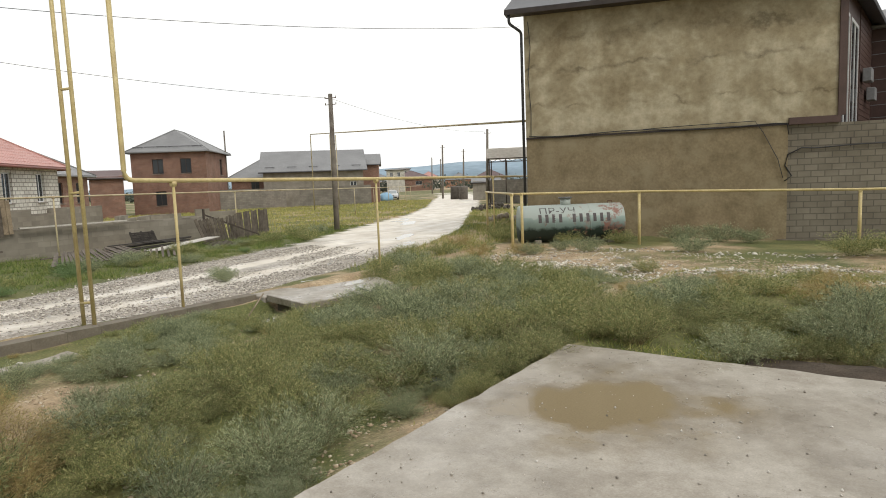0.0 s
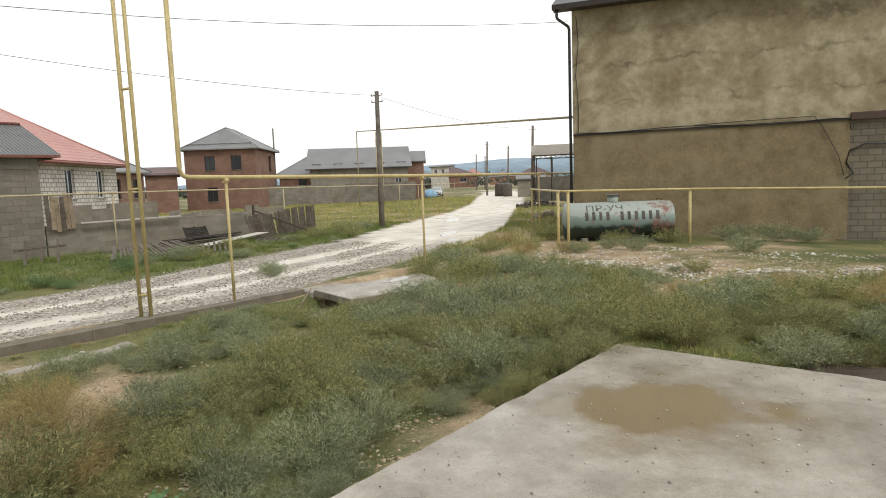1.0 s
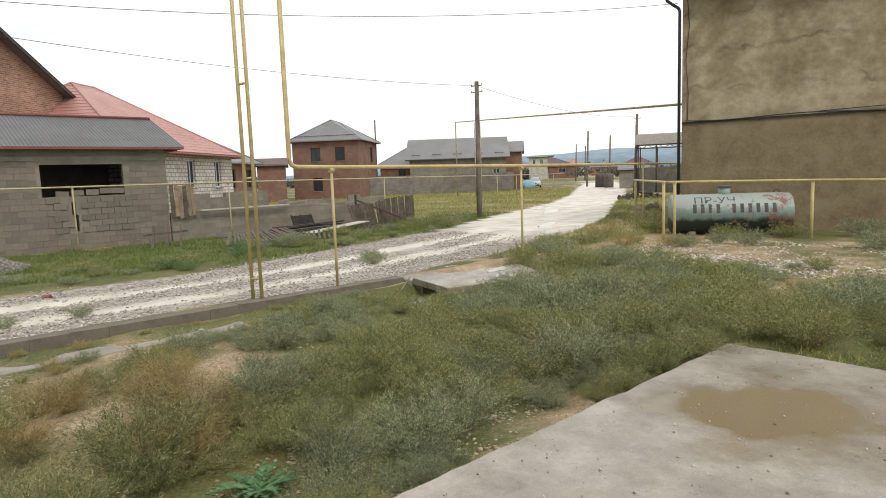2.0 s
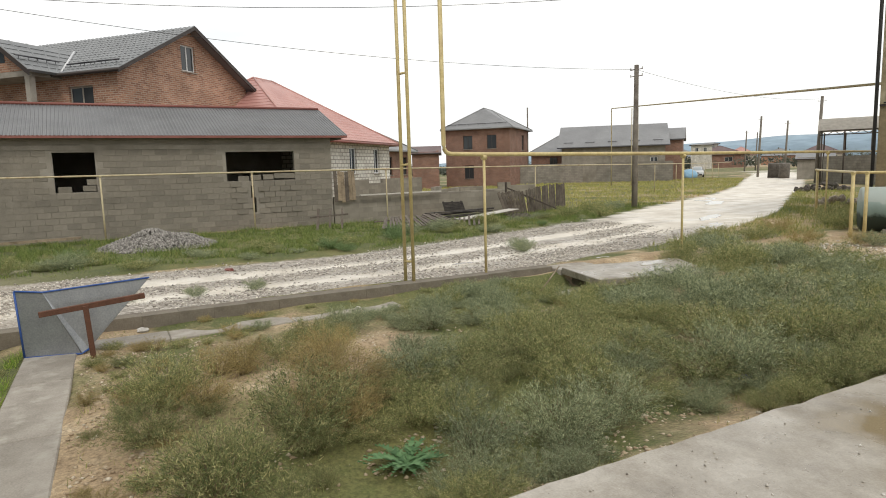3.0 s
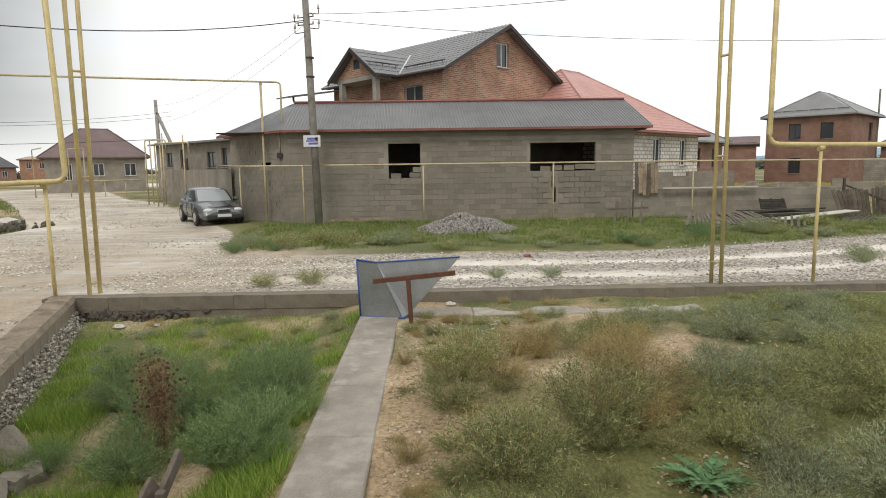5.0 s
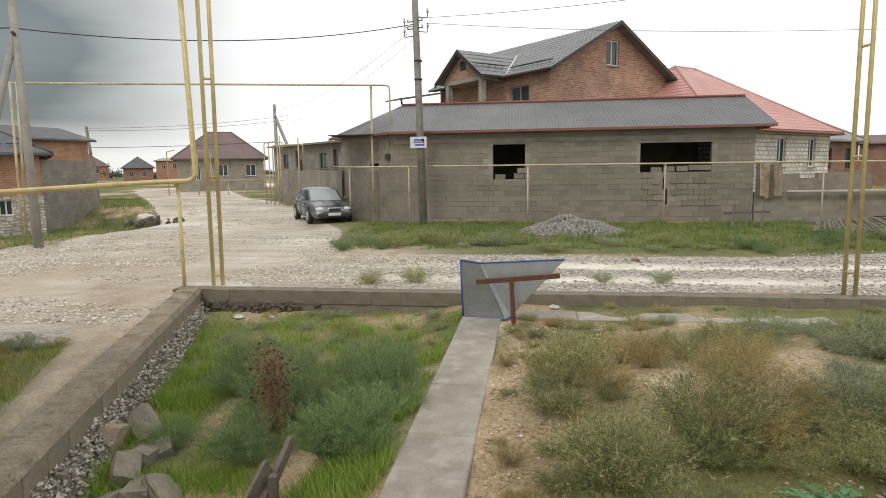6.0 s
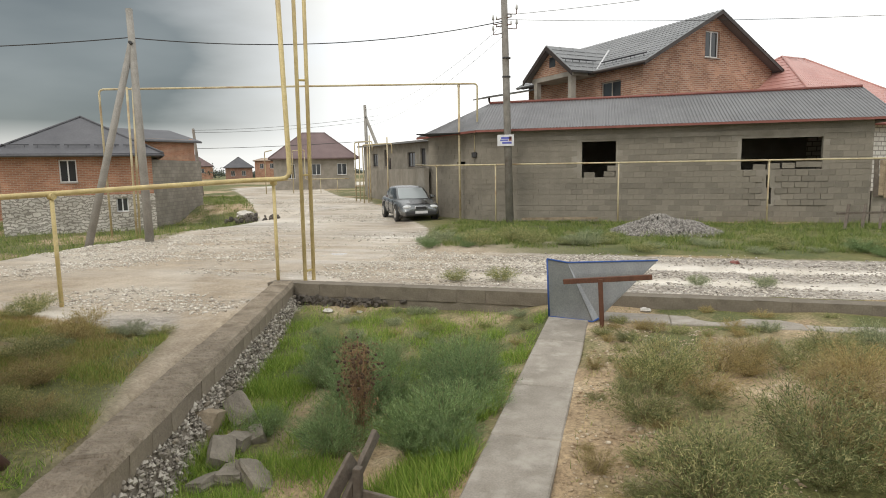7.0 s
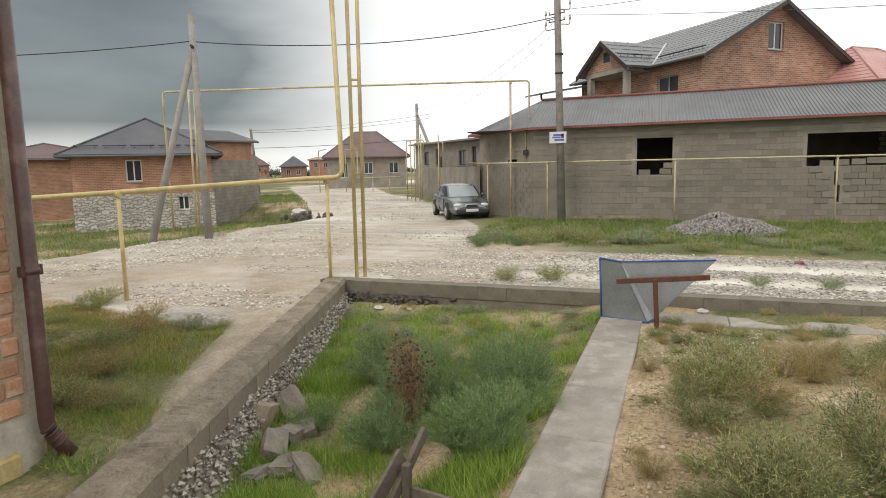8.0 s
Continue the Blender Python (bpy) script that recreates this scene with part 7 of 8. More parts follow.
    # outside the boundary wall
    for j in range(18):
        x, y = rnd.uniform(-7.0, -2.9), rnd.uniform(-8.0, -4.0)
        if y > wall_y(x) - 0.8 - 0.12 * max(0, -x - 4):
            continue
        weed(rnd.choice(("olive", "sage", "dry", "olive")), x, y, rnd.uniform(.45, .85), j, rnd.uniform(.5, .8), label="low bushy weed on the trodden ground outside the wall", group="verge weeds")
    # along the plastered house and the kerbs
    for x, y, s, kd in ((-6.6, 19.0, 1.3, "olive"), (-7.9, 18.1, 1.2, "olive"), (-5.0, 19.9, 1.5, "sage"), (-4.0, 20.4, 1.6, "sage"), (-3.2, 20.6, 1.3, "sage"), (-0.4, 17.3, 1.7, "olive"), (0.6, 17.4, 1.8, "olive"), (1.4, 16.9, 1.7, "olive"), (-6.6, 16.4, 1.2, "sage"), (-3.9, 16.9, 1.3, "sage"), (-10.3, 18.5, 1.4, "olive"), (-11.4, 19.8, 1.5, "olive"), (-10.9, 16.4, 1.2, "dry"), (-12.2, 21.6, 1.6, "olive"), (-11.0, 13.9, 1.1, "olive"), (-10.4, 14.8, 1.2, "olive"), (1.6, 8.8, 1.5, "olive"), (2.4, 9.3, 1.6, "sage"), (-10.2, 12.6, 1.0, "sage"),
                        (-9.2, 6.9, 0.7, "olive"), (-8.8, 6.1, 0.8, "olive"), (-9.35, 6.2, 0.6, "sage"), (-8.75, 7.2, 0.6, "sage"), (-9.4, 5.4, 0.6, "olive"), (-8.9, 5.2, 0.8, "sage"), (-8.2, 12.8, 1.0, "olive"), (-9.0, 14.5, 1.1, "dry"), (-7.7, 15.2, 1.0, "sage"),
                        (-11.1, -3.0, 0.7, "olive"), (-11.3, -2.2, 0.8, "olive"), (-11.5, 1.2, .55, "sage"), (-11.4, 2.2, .6, "sage"), (-11.7, 0.1, .5, "sage"), (-12.6, 9.0, .9, "sage"), (-13.3, 9.3, .8, "sage"),
                        (-16.1, -2.2, 1.2, "olive"), (-16.8, -2.9, 1.3, "olive"), (-16.2, -0.9, 1.1, "sage"), (-15.6, -3.6, 1.2, "olive"), (-17.6, 8.2, 1.1, "sage"), (-18.0, 9.6, 1.2, "sage"), (-19.2, 12.0, 1.2, "olive"), (-19.6, 16.0, 1.4, "olive"), (-20.6, 18.2, 1.5, "olive"), (-18.9, 17.4, 1.4, "olive"), (-21.2, 20.0, 1.3, "sage"),
                        (-7.3, -8.6, 0.8, "olive"), (-6.8, -8.2, 0.7, "olive"), (-5.9, -6.4, .8, "dry"), (-5.2, -6.2, .8, "olive"), (-4.6, -5.4, .8, "dry"), (-3.8, -5.0, .7, "olive"), (-6.6, -6.9, .7, "dry")):
        weed(kd, x, y, s, int(abs(x * 7 + y * 3)), 0.85, label="bushy green weed at the foot of a wall or verge", group="verge weeds")


yard_weeds()
for _kind, _parts in sorted(far_weeds.items()):
    _V = np.concatenate(_parts)
    tagged(new("weed_thicket", mesh_np("weed_thicket", _V, np.arange(len(_V)).reshape(-1, 3), _kind)), "bushy weeds merging over the farther ground", "weeds", kind="stuff")


def grass_field(name, mat, n, where, lo, hi, wd, seed, label, clump=0.0, lean=0.45):
    """Loose blades over a stretch of ground; where(x, y) gives the chance of a blade."""
    rs = np.random.RandomState(seed)
    x0, x1, y0, y1, f = where
    P, L_ = [], []
    tries = 0
    while len(P) < n and tries < n * 12:
        tries += 1
        x, y = rs.uniform(x0, x1), rs.uniform(y0, y1)
        c = f(x, y)
        if clump:
            c *= smooth(-clump, clump, noise.noise((x * 1.7, y * 1.7, seed)))
        if rs.rand() > c:
            continue
        P.append((x, y, height(x, y) - 0.01))
        L_.append(0.5 + 0.5 * c)
    P = np.array(P)
    d = unit(np.stack([rs.normal(size=len(P)) * lean, rs.normal(size=len(P)) * lean, np.ones(len(P))], 1))
    V, T = blades(P, d, rs.uniform(lo, hi, len(P)) * np.array(L_), rs.uniform(.6, 1.3, len(P)) * wd, rs)
    return tagged(new(name, mesh_np(name, V, T, mat)), label, "grass", kind="stuff")


def not_built(x, y):
    if x > -2.75 and -0.4 < y < 6.5:
        return 0.0
    if -1.12 < y < -0.45 and x > -9.6 or (-9.55 < x < -8.95 and -1.1 < y < 4.2):
        return 0.0
    if -10.5 < x < -9.85 and y < 7.6 or (wall_y(x) - 0.38 < y < wall_y(x) + 0.06 and -10.5 < x < -1):
        return 0.0
    return 1.0


def f_yard(x, y):
    if not in_yard(x, y) > 0.9:
        return 0.0
    return not_built(x, y) * (1 - bare(x, y)) * (0.25 if y < -0.5 and x < -7.6 else 0.8) * (0.5 if x < -9.0 else 1.0)


def f_corner(x, y):
    k = in_yard(x, y) > 0.9 and y < -1.1
    return not_built(x, y) * (0.45 + 0.55 * smooth(-8.0, -5.6, x)) * (1.0 if k else 0.0) * (0.3 if x < -9.3 else 1.0)


def f_verge(x, y):
    if road_mask(x, y) > 0.3 or x < -23.6 and -8.5 < y < 8:
        return 0.0
    v = smooth(-15.0, -15.8, x) if y > -6 else 0.0
    return v


def f_left(x, y):
    if y > wall_y(x) - 0.40 or road_mask(x, y) > 0.4 or (x > -2.9 and y > -12):
        return 0.0
    if mud_mask(x, y) > 0.5:
        return 0.0
    return smooth(-8.3, -7.3, x) * smooth(-9.6, -8.4, y)


def f_south(x, y):
    return 0.0 if road_mask(x, y) > 0.35 else (1.0 if y < lerp_table(SIDE_L, x) else 0.0)


def f_edge(x, y):
    return 0.9 if road_mask(x, y) < 0.35 and not in_yard(x, y) > 0.5 and x > lerp_table(ROAD_NEAR, y) else 0.0


grass_field("yard_grass", "grass_mixed", 34000, (-9.8, 3.5, -0.4, 16.0, f_yard), 0.03, 0.15, 0.006, 5, "mixed green and straw-coloured grass between the weeds", 0.35, 0.7)
grass_field("corner_grass", "grass", 48000, (-9.8, -2.8, -5.5, -1.0, f_corner), 0.08, 0.26, 0.007, 6, "fresh green grass in the sunken yard corner", 0.4, 0.5)
grass_field("verge_grass", "grass_verge", 70000, (-23.4, -14.8, -6.2, 24.0, f_verge), 0.05, 0.27, 0.012, 7, "green grass on the verge before the outbuilding", 0.22, 0.6)
grass_field("field_grass", "grass_gold", 46000, (-62, -22, 17.0, 66.0, lambda x, y: 0.0 if road_mask(x, y) > 0.25 or x > lerp_table(ROAD_FAR, y) else 1.0), 0.10, 0.30, 0.035, 8, "golden green grass of the open field", 0.5)
grass_field("dry_patch", "dry", 16000, (-8.6, -4.0, -9.2, -4.6, lambda x, y: f_left(x, y) * smooth(-0.25, 0.25, noise.noise((x * .9, y * .9, 8.0)) + 0.5 * math.exp(-((x + 7.0) / 0.9) ** 2 - ((y + 6.9) / 1.0) ** 2))), 0.03, 0.15, 0.007, 29, "brown dry grass outside the boundary wall", 0.0, 0.9)
grass_field("yard_lawn", "grass_mixed", 30000, (-3.5, 4.0, 6.8, 15.0, f_yard), 0.04, 0.16, 0.011, 39, "low green and straw grass behind the slab", 0.3, 0.8)
grass_field("path_grass", "grass_gold", 40000, (-9.0, -2.7, -10.4, -3.4, f_left), 0.03, 0.12, 0.007, 9, "short worn grass outside the boundary wall", 0.45, 0.6)
grass_field("wall_grass", "grass", 15000, (-8.0, -2.7, -9.0, -3.6, f_left), 0.04, 0.14, 0.008, 19, "fresh green grass outside the boundary wall", 0.3, 0.6)
grass_field("side_grass", "grass_verge", 36000, (-46, -10.5, -34, -13.0, f_south), 0.12, 0.38, 0.018, 10, "green grass on the side street verge", 0.3)
grass_field("roadside_grass", "grass_mixed", 26000, (-24, -7.5, 11.0, 40.0, f_edge), 0.10, 0.34, 0.014, 13, "rough grass beside the far road", 0.35)


def thistle(x, y, s):
    k = new("thistle", None)
    rs = np.random.RandomState(3)
    V, T = [], []
    for i in range(26):
        a, ln = i * 2.4, 0.30 * rs.uniform(.7, 1.2)
        up = rs.uniform(0.25, 0.9)
        for q in range(9):
            t0 = q / 9
            c = np.array([math.cos(a), math.sin(a), 0]) * ln * t0 + np.array([0, 0, up * ln * (t0 * 1.2 - 0.9 * t0 * t0)])
            sd = np.array([-math.sin(a), math.cos(a), 0])
            w = 0.042 * math.sin(math.pi * min(1, t0 + 0.15)) * (1.0 if q % 2 else 0.55) + 0.008
            f = np.array([math.cos(a), math.sin(a), up * 0.3]) * ln / 9 * 1.5
            n = len(V)
            V += [c, c + sd * w + f * 0.8 + np.array([0, 0, .012]), c + f, c - sd * w + f * 0.8 + np.array([0, 0, .012])]
            T += [(n, n + 1, n + 2), (n, n + 2, n + 3)]
    bpy.data.objects.remove(k)
    ob = new("thistle", mesh_np("thistle", np.array(V) * s, T, "thistle"))
    ob.location = (x, y, height(x, y) + 0.02)
    return tagged(ob, "grey-green spiny thistle among the weeds", "thistle")


thistle(-4.02, 1.84, 1.02)


def dead_stalk(x, y, hgt):
    rs = np.random.RandomState(9)
    bm = B()
    Vs = []
    tips = []
    for i in range(26):
        a, r = rs.uniform(0, 6.28), rs.uniform(.03, .19)
        top = np.array([math.cos(a) * r, math.sin(a) * r, hgt * rs.uniform(.55, 1.0)])
        mid = top * np.array([.35, .35, .55])
        tube(bm, [(0, 0, -.05), tuple(mid), tuple(top)], 0.006, 4, 0.002)
        tips.append(top)
        for j in range(4):
            b = mid + (top - mid) * rs.uniform(.2, .9)
            e = b + np.array([rs.normal() * .09, rs.normal() * .09, rs.uniform(.03, .14)])
            tube(bm, [tuple(b), tuple(e)], 0.003, 4, 0.0015)
            tips.append(e)
    k = thing("dead_weed", pose(x, y, height(x, y)), "tall dead brown weed with dark seed heads", "weed")
    part("stalk", bm, "dead_stalk", k, kind="stuff")
    bm = B()
    for t in tips:
        bmesh.ops.create_icosphere(bm, subdivisions=1, radius=rs.uniform(.008, .018), matrix=Matrix.Translation(tuple(t)))
    part("seed_head", bm, "seed", k, kind="stuff")
    lv = np.random.RandomState(4)
    P = np.stack([lv.normal(size=2200) * .09, lv.normal(size=2200) * .09, lv.uniform(.05, hgt * .95, 2200)], 1)
    V, T = blades(P, unit(lv.normal(size=(2200, 3)) - np.array([0, 0, .3])), lv.uniform(.02, .06, 2200), lv.uniform(.004, .010, 2200), lv)
    ob = new("withered_leaf", mesh_np("withered_leaf", V, T, "dead_stalk"))
    ob.parent = k
    tagged(ob, kind="stuff")


dead_stalk(-5.22, -2.38, 1.02)


# ---- loose stones ----
def stones(name, n, where, lo, hi, mat, seed, label, flat=0.6):
    rs = np.random.RandomState(seed)
    x0, x1, y0, y1, f = where
    V, T = [], []
    octa = np.array([(1, 0, 0), (0, 1, 0), (-1, 0, 0), (0, -1, 0), (0, 0, 1), (0, 0, -1)], float)
    tri = np.array([(0, 1, 4), (1, 2, 4), (2, 3, 4), (3, 0, 4), (1, 0, 5), (2, 1, 5), (3, 2, 5), (0, 3, 5)])
    cnt = tries = 0
    while cnt < n and tries < n * 10:
        tries += 1
        x, y = rs.uniform(x0, x1), rs.uniform(y0, y1)
        if rs.rand() > f(x, y):
            continue
        s = lo + (hi - lo) * rs.rand() ** 3.0
        a = rs.uniform(0, 6.28)
        o = octa * rs.uniform(.65, 1.2, (6, 3)) * np.array([s * rs.uniform(.8, 1.5), s, s * flat])
        c, sn = math.cos(a), math.sin(a)
        o = np.stack([o[:, 0] * c - o[:, 1] * sn, o[:, 0] * sn + o[:, 1] * c, o[:, 2]], 1) + rs.normal(scale=s * .12, size=(6, 3))
        T.append(tri + 6 * cnt)
        V.append(o + np.array([x, y, height(x, y) + s * 0.18]))
        cnt += 1
    return tagged(new(name, mesh_np(name, np.concatenate(V), np.concatenate(T), mat)), label, "gravel", kind="stuff")


MAT["road_stone"] = stone_tones("limestone_gravel", [(0.20, 0.178, 0.15), (0.36, 0.32, 0.275), (0.54, 0.49, 0.425), (0.74, 0.69, 0.61)], 0.6)
MAT["pale_stone"] = stone_tones("pale_limestone_gravel", [(0.34, 0.30, 0.25), (0.52, 0.475, 0.41), (0.66, 0.615, 0.54), (0.78, 0.735, 0.66)], 0.7)
MAT["soil_chip"] = stone_tones("pale_soil_chips", [(0.30, 0.22, 0.14), (0.45, 0.35, 0.24), (0.62, 0.54, 0.43)], 0.9)
MAT["pile_stone"] = stone_tones("grey_crushed_stone", [(0.11, 0.10, 0.09), (0.20, 0.185, 0.165), (0.36, 0.335, 0.305)], 0.8)


def f_gravel(x, y):
    c = 0.5 * (lerp_table(ROAD_NEAR, y) + lerp_table(ROAD_FAR, y))
    rut = 1 - 0.8 * math.exp(-((abs(x - c) - 0.8) / 0.35) ** 2) if y > -4 else 0.6
    return road_mask(x, y) * rut * smooth(-0.5, 0.25, noise.noise((x * .7, y * .4, 9.0))) * (1.0 if x < -10.4 else 0.15) * smooth(-5.5, -1.0, y)


stones("road_gravel", 30000, (-20, -8, -14, 16, f_gravel), 0.008, 0.038, "road_stone", 1, "loose grey limestone gravel on the wet road")
def f_junction(x, y):
    k = smooth(-0.05, 0.4, noise.noise((x * .55, y * .35, 31.0)) + 0.35 * math.exp(-((y - 0.9 * (x + 8.4) + 8.0) / 1.6) ** 2) + 0.25 * math.exp(-((x + 12.5) / 1.4) ** 2))
    return k * (1.0 if road_mask(x, y) > 0.6 and y < wall_y(x) - 0.5 or x < -10.6 and road_mask(x, y) > 0.6 else 0.0)


stones("junction_gravel", 16000, (-17.5, -7.6, -15.0, -1.5, f_junction), 0.010, 0.042, "pale_stone", 21, "pale limestone gravel strewn over the brown junction")
stones("far_gravel", 7000, (-44, -14, -30, -6, lambda x, y: road_mask(x, y) * smooth(-.2, .4, noise.noise((x * .3, y * .3, 4.0)))), 0.014, 0.05, "pale_stone", 2, "loose gravel along the side street")
stones("pale_rubble", 5200, (-9.2, 3.0, 11.5, 17.5, lambda x, y: smooth(-.3, .3, noise.noise((x * .8, y * .8, 6.6))) * (0.25 + 0.75 * math.exp(-((y - 14.8 - 0.2 * x) / 1.3) ** 2))), 0.012, 0.06, "pale_stone", 25, "pale limestone rubble on the bare ground before the house")
stones("soil_chips", 17000, (-9.4, 2.0, -0.5, 16, lambda x, y: not_built(x, y) * (0.06 + bare(x, y) + 0.8 * math.exp(-((y + 0.15) / 0.35) ** 2) + 0.9 * math.exp(-((y - 14.2 - 0.25 * x - 1.5) / 0.9) ** 2)) * smooth(-.25, .3, noise.noise((x * 2.5, y * 2.5, 3.3)))), 0.003, 0.030, "soil_chip", 3, "pale limestone chips on bare yard soil")


# ---- the brick house at the slab: its corner with the downpipe ----
def corner_house():
    h = thing("brick_house", pose(-3.09, -4.22, 0), "large orange brick house with a cement-plastered corner", "house")
    bm = B()
    box(bm, 0.02, -9.0, -0.5, 9.0, -0.003, 4.3)
    core = part("wall", bm, "mortar_warm", h)
    bm = B()
    box(bm, 0.0, -0.32, 0.36, 0.15, 0.0, 4.3, None, 0.04)
    part("corner_plaster", bm, "plaster_grey", h, "grey cement corner strip")
    bm = B()
    n = 14
    lo, hi = [], []
    for i in range(n + 1):
        a = math.pi / 2 * i / n
        lo.append((0.22 - 0.30 * math.sin(a), -0.3 + 0.42 * math.cos(a)))
    pts = [(9.0, 0.10)] + lo + [(-0.08, -9.0)]
    A = [bm.verts.new((x, y, -0.4)) for x, y in pts]
    C = [bm.verts.new((x * 0.98 + .01, y - 0.05, 0.16)) for x, y in pts]
    E_ = [bm.verts.new((max(x, .0), min(y, 0.0) - 0.0, 0.36)) for x, y in pts]
    for u, v in ((A, C), (C, E_)):
        for i in range(len(pts) - 1):
            f = bm.faces.new((u[i], u[i + 1], v[i + 1], v[i]))
            f.smooth = True
    part("plinth", bm, "plaster_grey", h, "smooth grey cement plinth")
    rnd = random.Random(2)
    protos = []
    for v in range(5):
        b = B()
        box(b, 0, -0.06, 0, 0.244, 0.0, 0.120, None, 0.012)
        for q in b.verts:
            q.co += Vector((rnd.uniform(-.004, .004), rnd.uniform(-.006, .004), rnd.uniform(-.004, .004)))
        me = bpy.data.meshes.new("brick")
        b.to_mesh(me)
        b.free()
        me.materials.append(MAT["brick_piece"])
        protos.append(me)
    for r in range(28):
        for c in range(6):
            x = 0.145 + c * 0.258 + (0.129 if r % 2 else 0.0) + (0 if c else rnd.uniform(-.015, .03))
            piece("brick", protos[rnd.randrange(5)], core, pose(x, 0.012 + rnd.uniform(-.006, .006), 0.37 + r * 0.140, 0, rnd.uniform(-.8, .8), 0))
        if r % 2:
            b = B()
            box(b, 0.145, -0.06, 0.37 + r * 0.140, 0.262, 0.012 + rnd.uniform(-.006, .006), 0.37 + r * 0.140 + 0.120, None, 0.012)
            part("brick", b, "brick_piece", core)
    for x, z, w, hh, mt in ((0.28, 0.0, 0.30, 0.16, "yellow_stone"), (0.62, -0.03, 0.5, 0.2, "yellow_stone"), (0.14, -0.12, 0.16, 0.14, "rubble"), (0.30, -0.2, 0.22, 0.17, "rubble"), (0.55, -0.2, 0.3, 0.15, "rubble")):
        b = B()
        box(b, x, 0.02, z, x + w, 0.125, z + hh, None, 0.015)
        part("stone", b, mt, h)
    d = thing("downpipe", pose(-3.01, -4.12, 0), "brown metal downpipe with an elbow at the house corner", "downpipe")
    bm = B()
    tube(bm, bent([(0, 0, 4.3), (0, 0, 0.22), (-0.11, 0.07, 0.03)], 0.10, 5), 0.05, 14)
    part("tube", bm, "downpipe", d)
    for z in (1.35, 3.15):
        bm = B()
        tube(bm, [(0, 0, z - 0.02), (0, 0, z + 0.02)], 0.058, 14)
        box(bm, -0.075, -0.02, z - 0.035, -0.045, 0.02, z + 0.035)
        box(bm, 0.045, -0.02, z - 0.035, 0.075, 0.02, z + 0.035)
        part("clamp", bm, "downpipe", d)
    for i in range(4):
        bm = B()
        p = Vector((0, 0, 0.26)).lerp(Vector((-0.05, 0.035, 0.14)), i / 3)
        tube(bm, [p, p + Vector((-0.008, 0.005, -0.012))], 0.056, 14)
        part("elbow_rib", bm, "downpipe", d)


MAT["mortar_warm"] = surface("warm_mortar", (0.36, 0.28, 0.20), (0.50, 0.41, 0.31), 6, 0.95, 0, 40, 0.9)
MAT["plaster_grey"] = surface("grey_cement_render", (0.35, 0.31, 0.25), (0.53, 0.48, 0.40), 4.0, 0.9, 0, 26, 0.8, (0.30, 0.265, 0.212), 1.6)
MAT["brick_piece"] = surface("orange_clay_brick", (0.42, 0.21, 0.12), (0.56, 0.32, 0.20), 7, 0.9, 0, 40, 0.8, (0.50, 0.39, 0.29), 5.0, 0.20)
MAT["yellow_stone"] = surface("ochre_shell_stone", (0.40, 0.30, 0.13), (0.55, 0.43, 0.21), 8, 0.9, 0, 40, 0.6)
corner_house()


# ---- sunken corner: stones and broken planks ----
def yard_stones():
    rnd = random.Random(31)
    for x, y, s, a, tone in ((-5.10, -3.98, (.24, .15, .17), 20, "stone_pale"), (-5.44, -3.80, (.22, .13, .12), 55, "stone_grey"), (-4.57, -3.43, (.15, .11, .13), 30, "stone_grey"), (-4.86, -3.44, (.14, .10, .09), 10, "stone_grey"), (-5.04, -3.36, (.10, .08, .08), 40, "stone_grey"), (-4.20, -3.33, (.14, .10, .05), 0, "stone_grey"), (-4.40, -3.17, (.20, .13, .055), 15, "stone_grey"), (-4.36, -2.93, (.20, .12, .055), 60, "stone_grey")):
        b = B()
        bmesh.ops.create_cube(b, size=2.0)
        for v in b.verts:
            v.co = Vector((v.co.x * rnd.uniform(.8, 1.08), v.co.y * rnd.uniform(.8, 1.1), v.co.z * rnd.uniform(.8, 1.1)))
        bmesh.ops.subdivide_edges(b, edges=b.edges[:], cuts=3, use_grid_fill=True)
        for v in b.verts:
            n = noise.noise_vector(v.co * 1.3 + Vector((x, y, 0))) * 0.12 + noise.noise_vector(v.co * 4 + Vector((x, y, 0))) * 0.06
            r = 1.0 - 0.22 * max(0.0, v.co.length - 1.1)
            v.co = Vector(((v.co.x * r + n.x) * s[0], (v.co.y * r + n.y) * s[1], (v.co.z * r + n.z) * s[2]))
        ob = part("rock", b, tone)
        ob.matrix_basis = pose(x, y, height(x, y) + s[2] * 0.5, rnd.uniform(-26, 26), rnd.uniform(-26, 26), a)
        tagged(ob, "angular broken concrete lump lying in the grass" if tone == "stone_grey" else "pale brown broken rock lying against the wall", "rock", "broken lumps")


MAT["stone_grey"] = surface("broken_concrete", (0.20, 0.175, 0.14), (0.31, 0.275, 0.225), 5, 0.95, 0, 45, 0.7)
MAT["stone_pale"] = surface("pale_brown_rock", (0.28, 0.22, 0.15), (0.40, 0.33, 0.24), 4, 0.95, 0, 45, 0.7)
yard_stones()


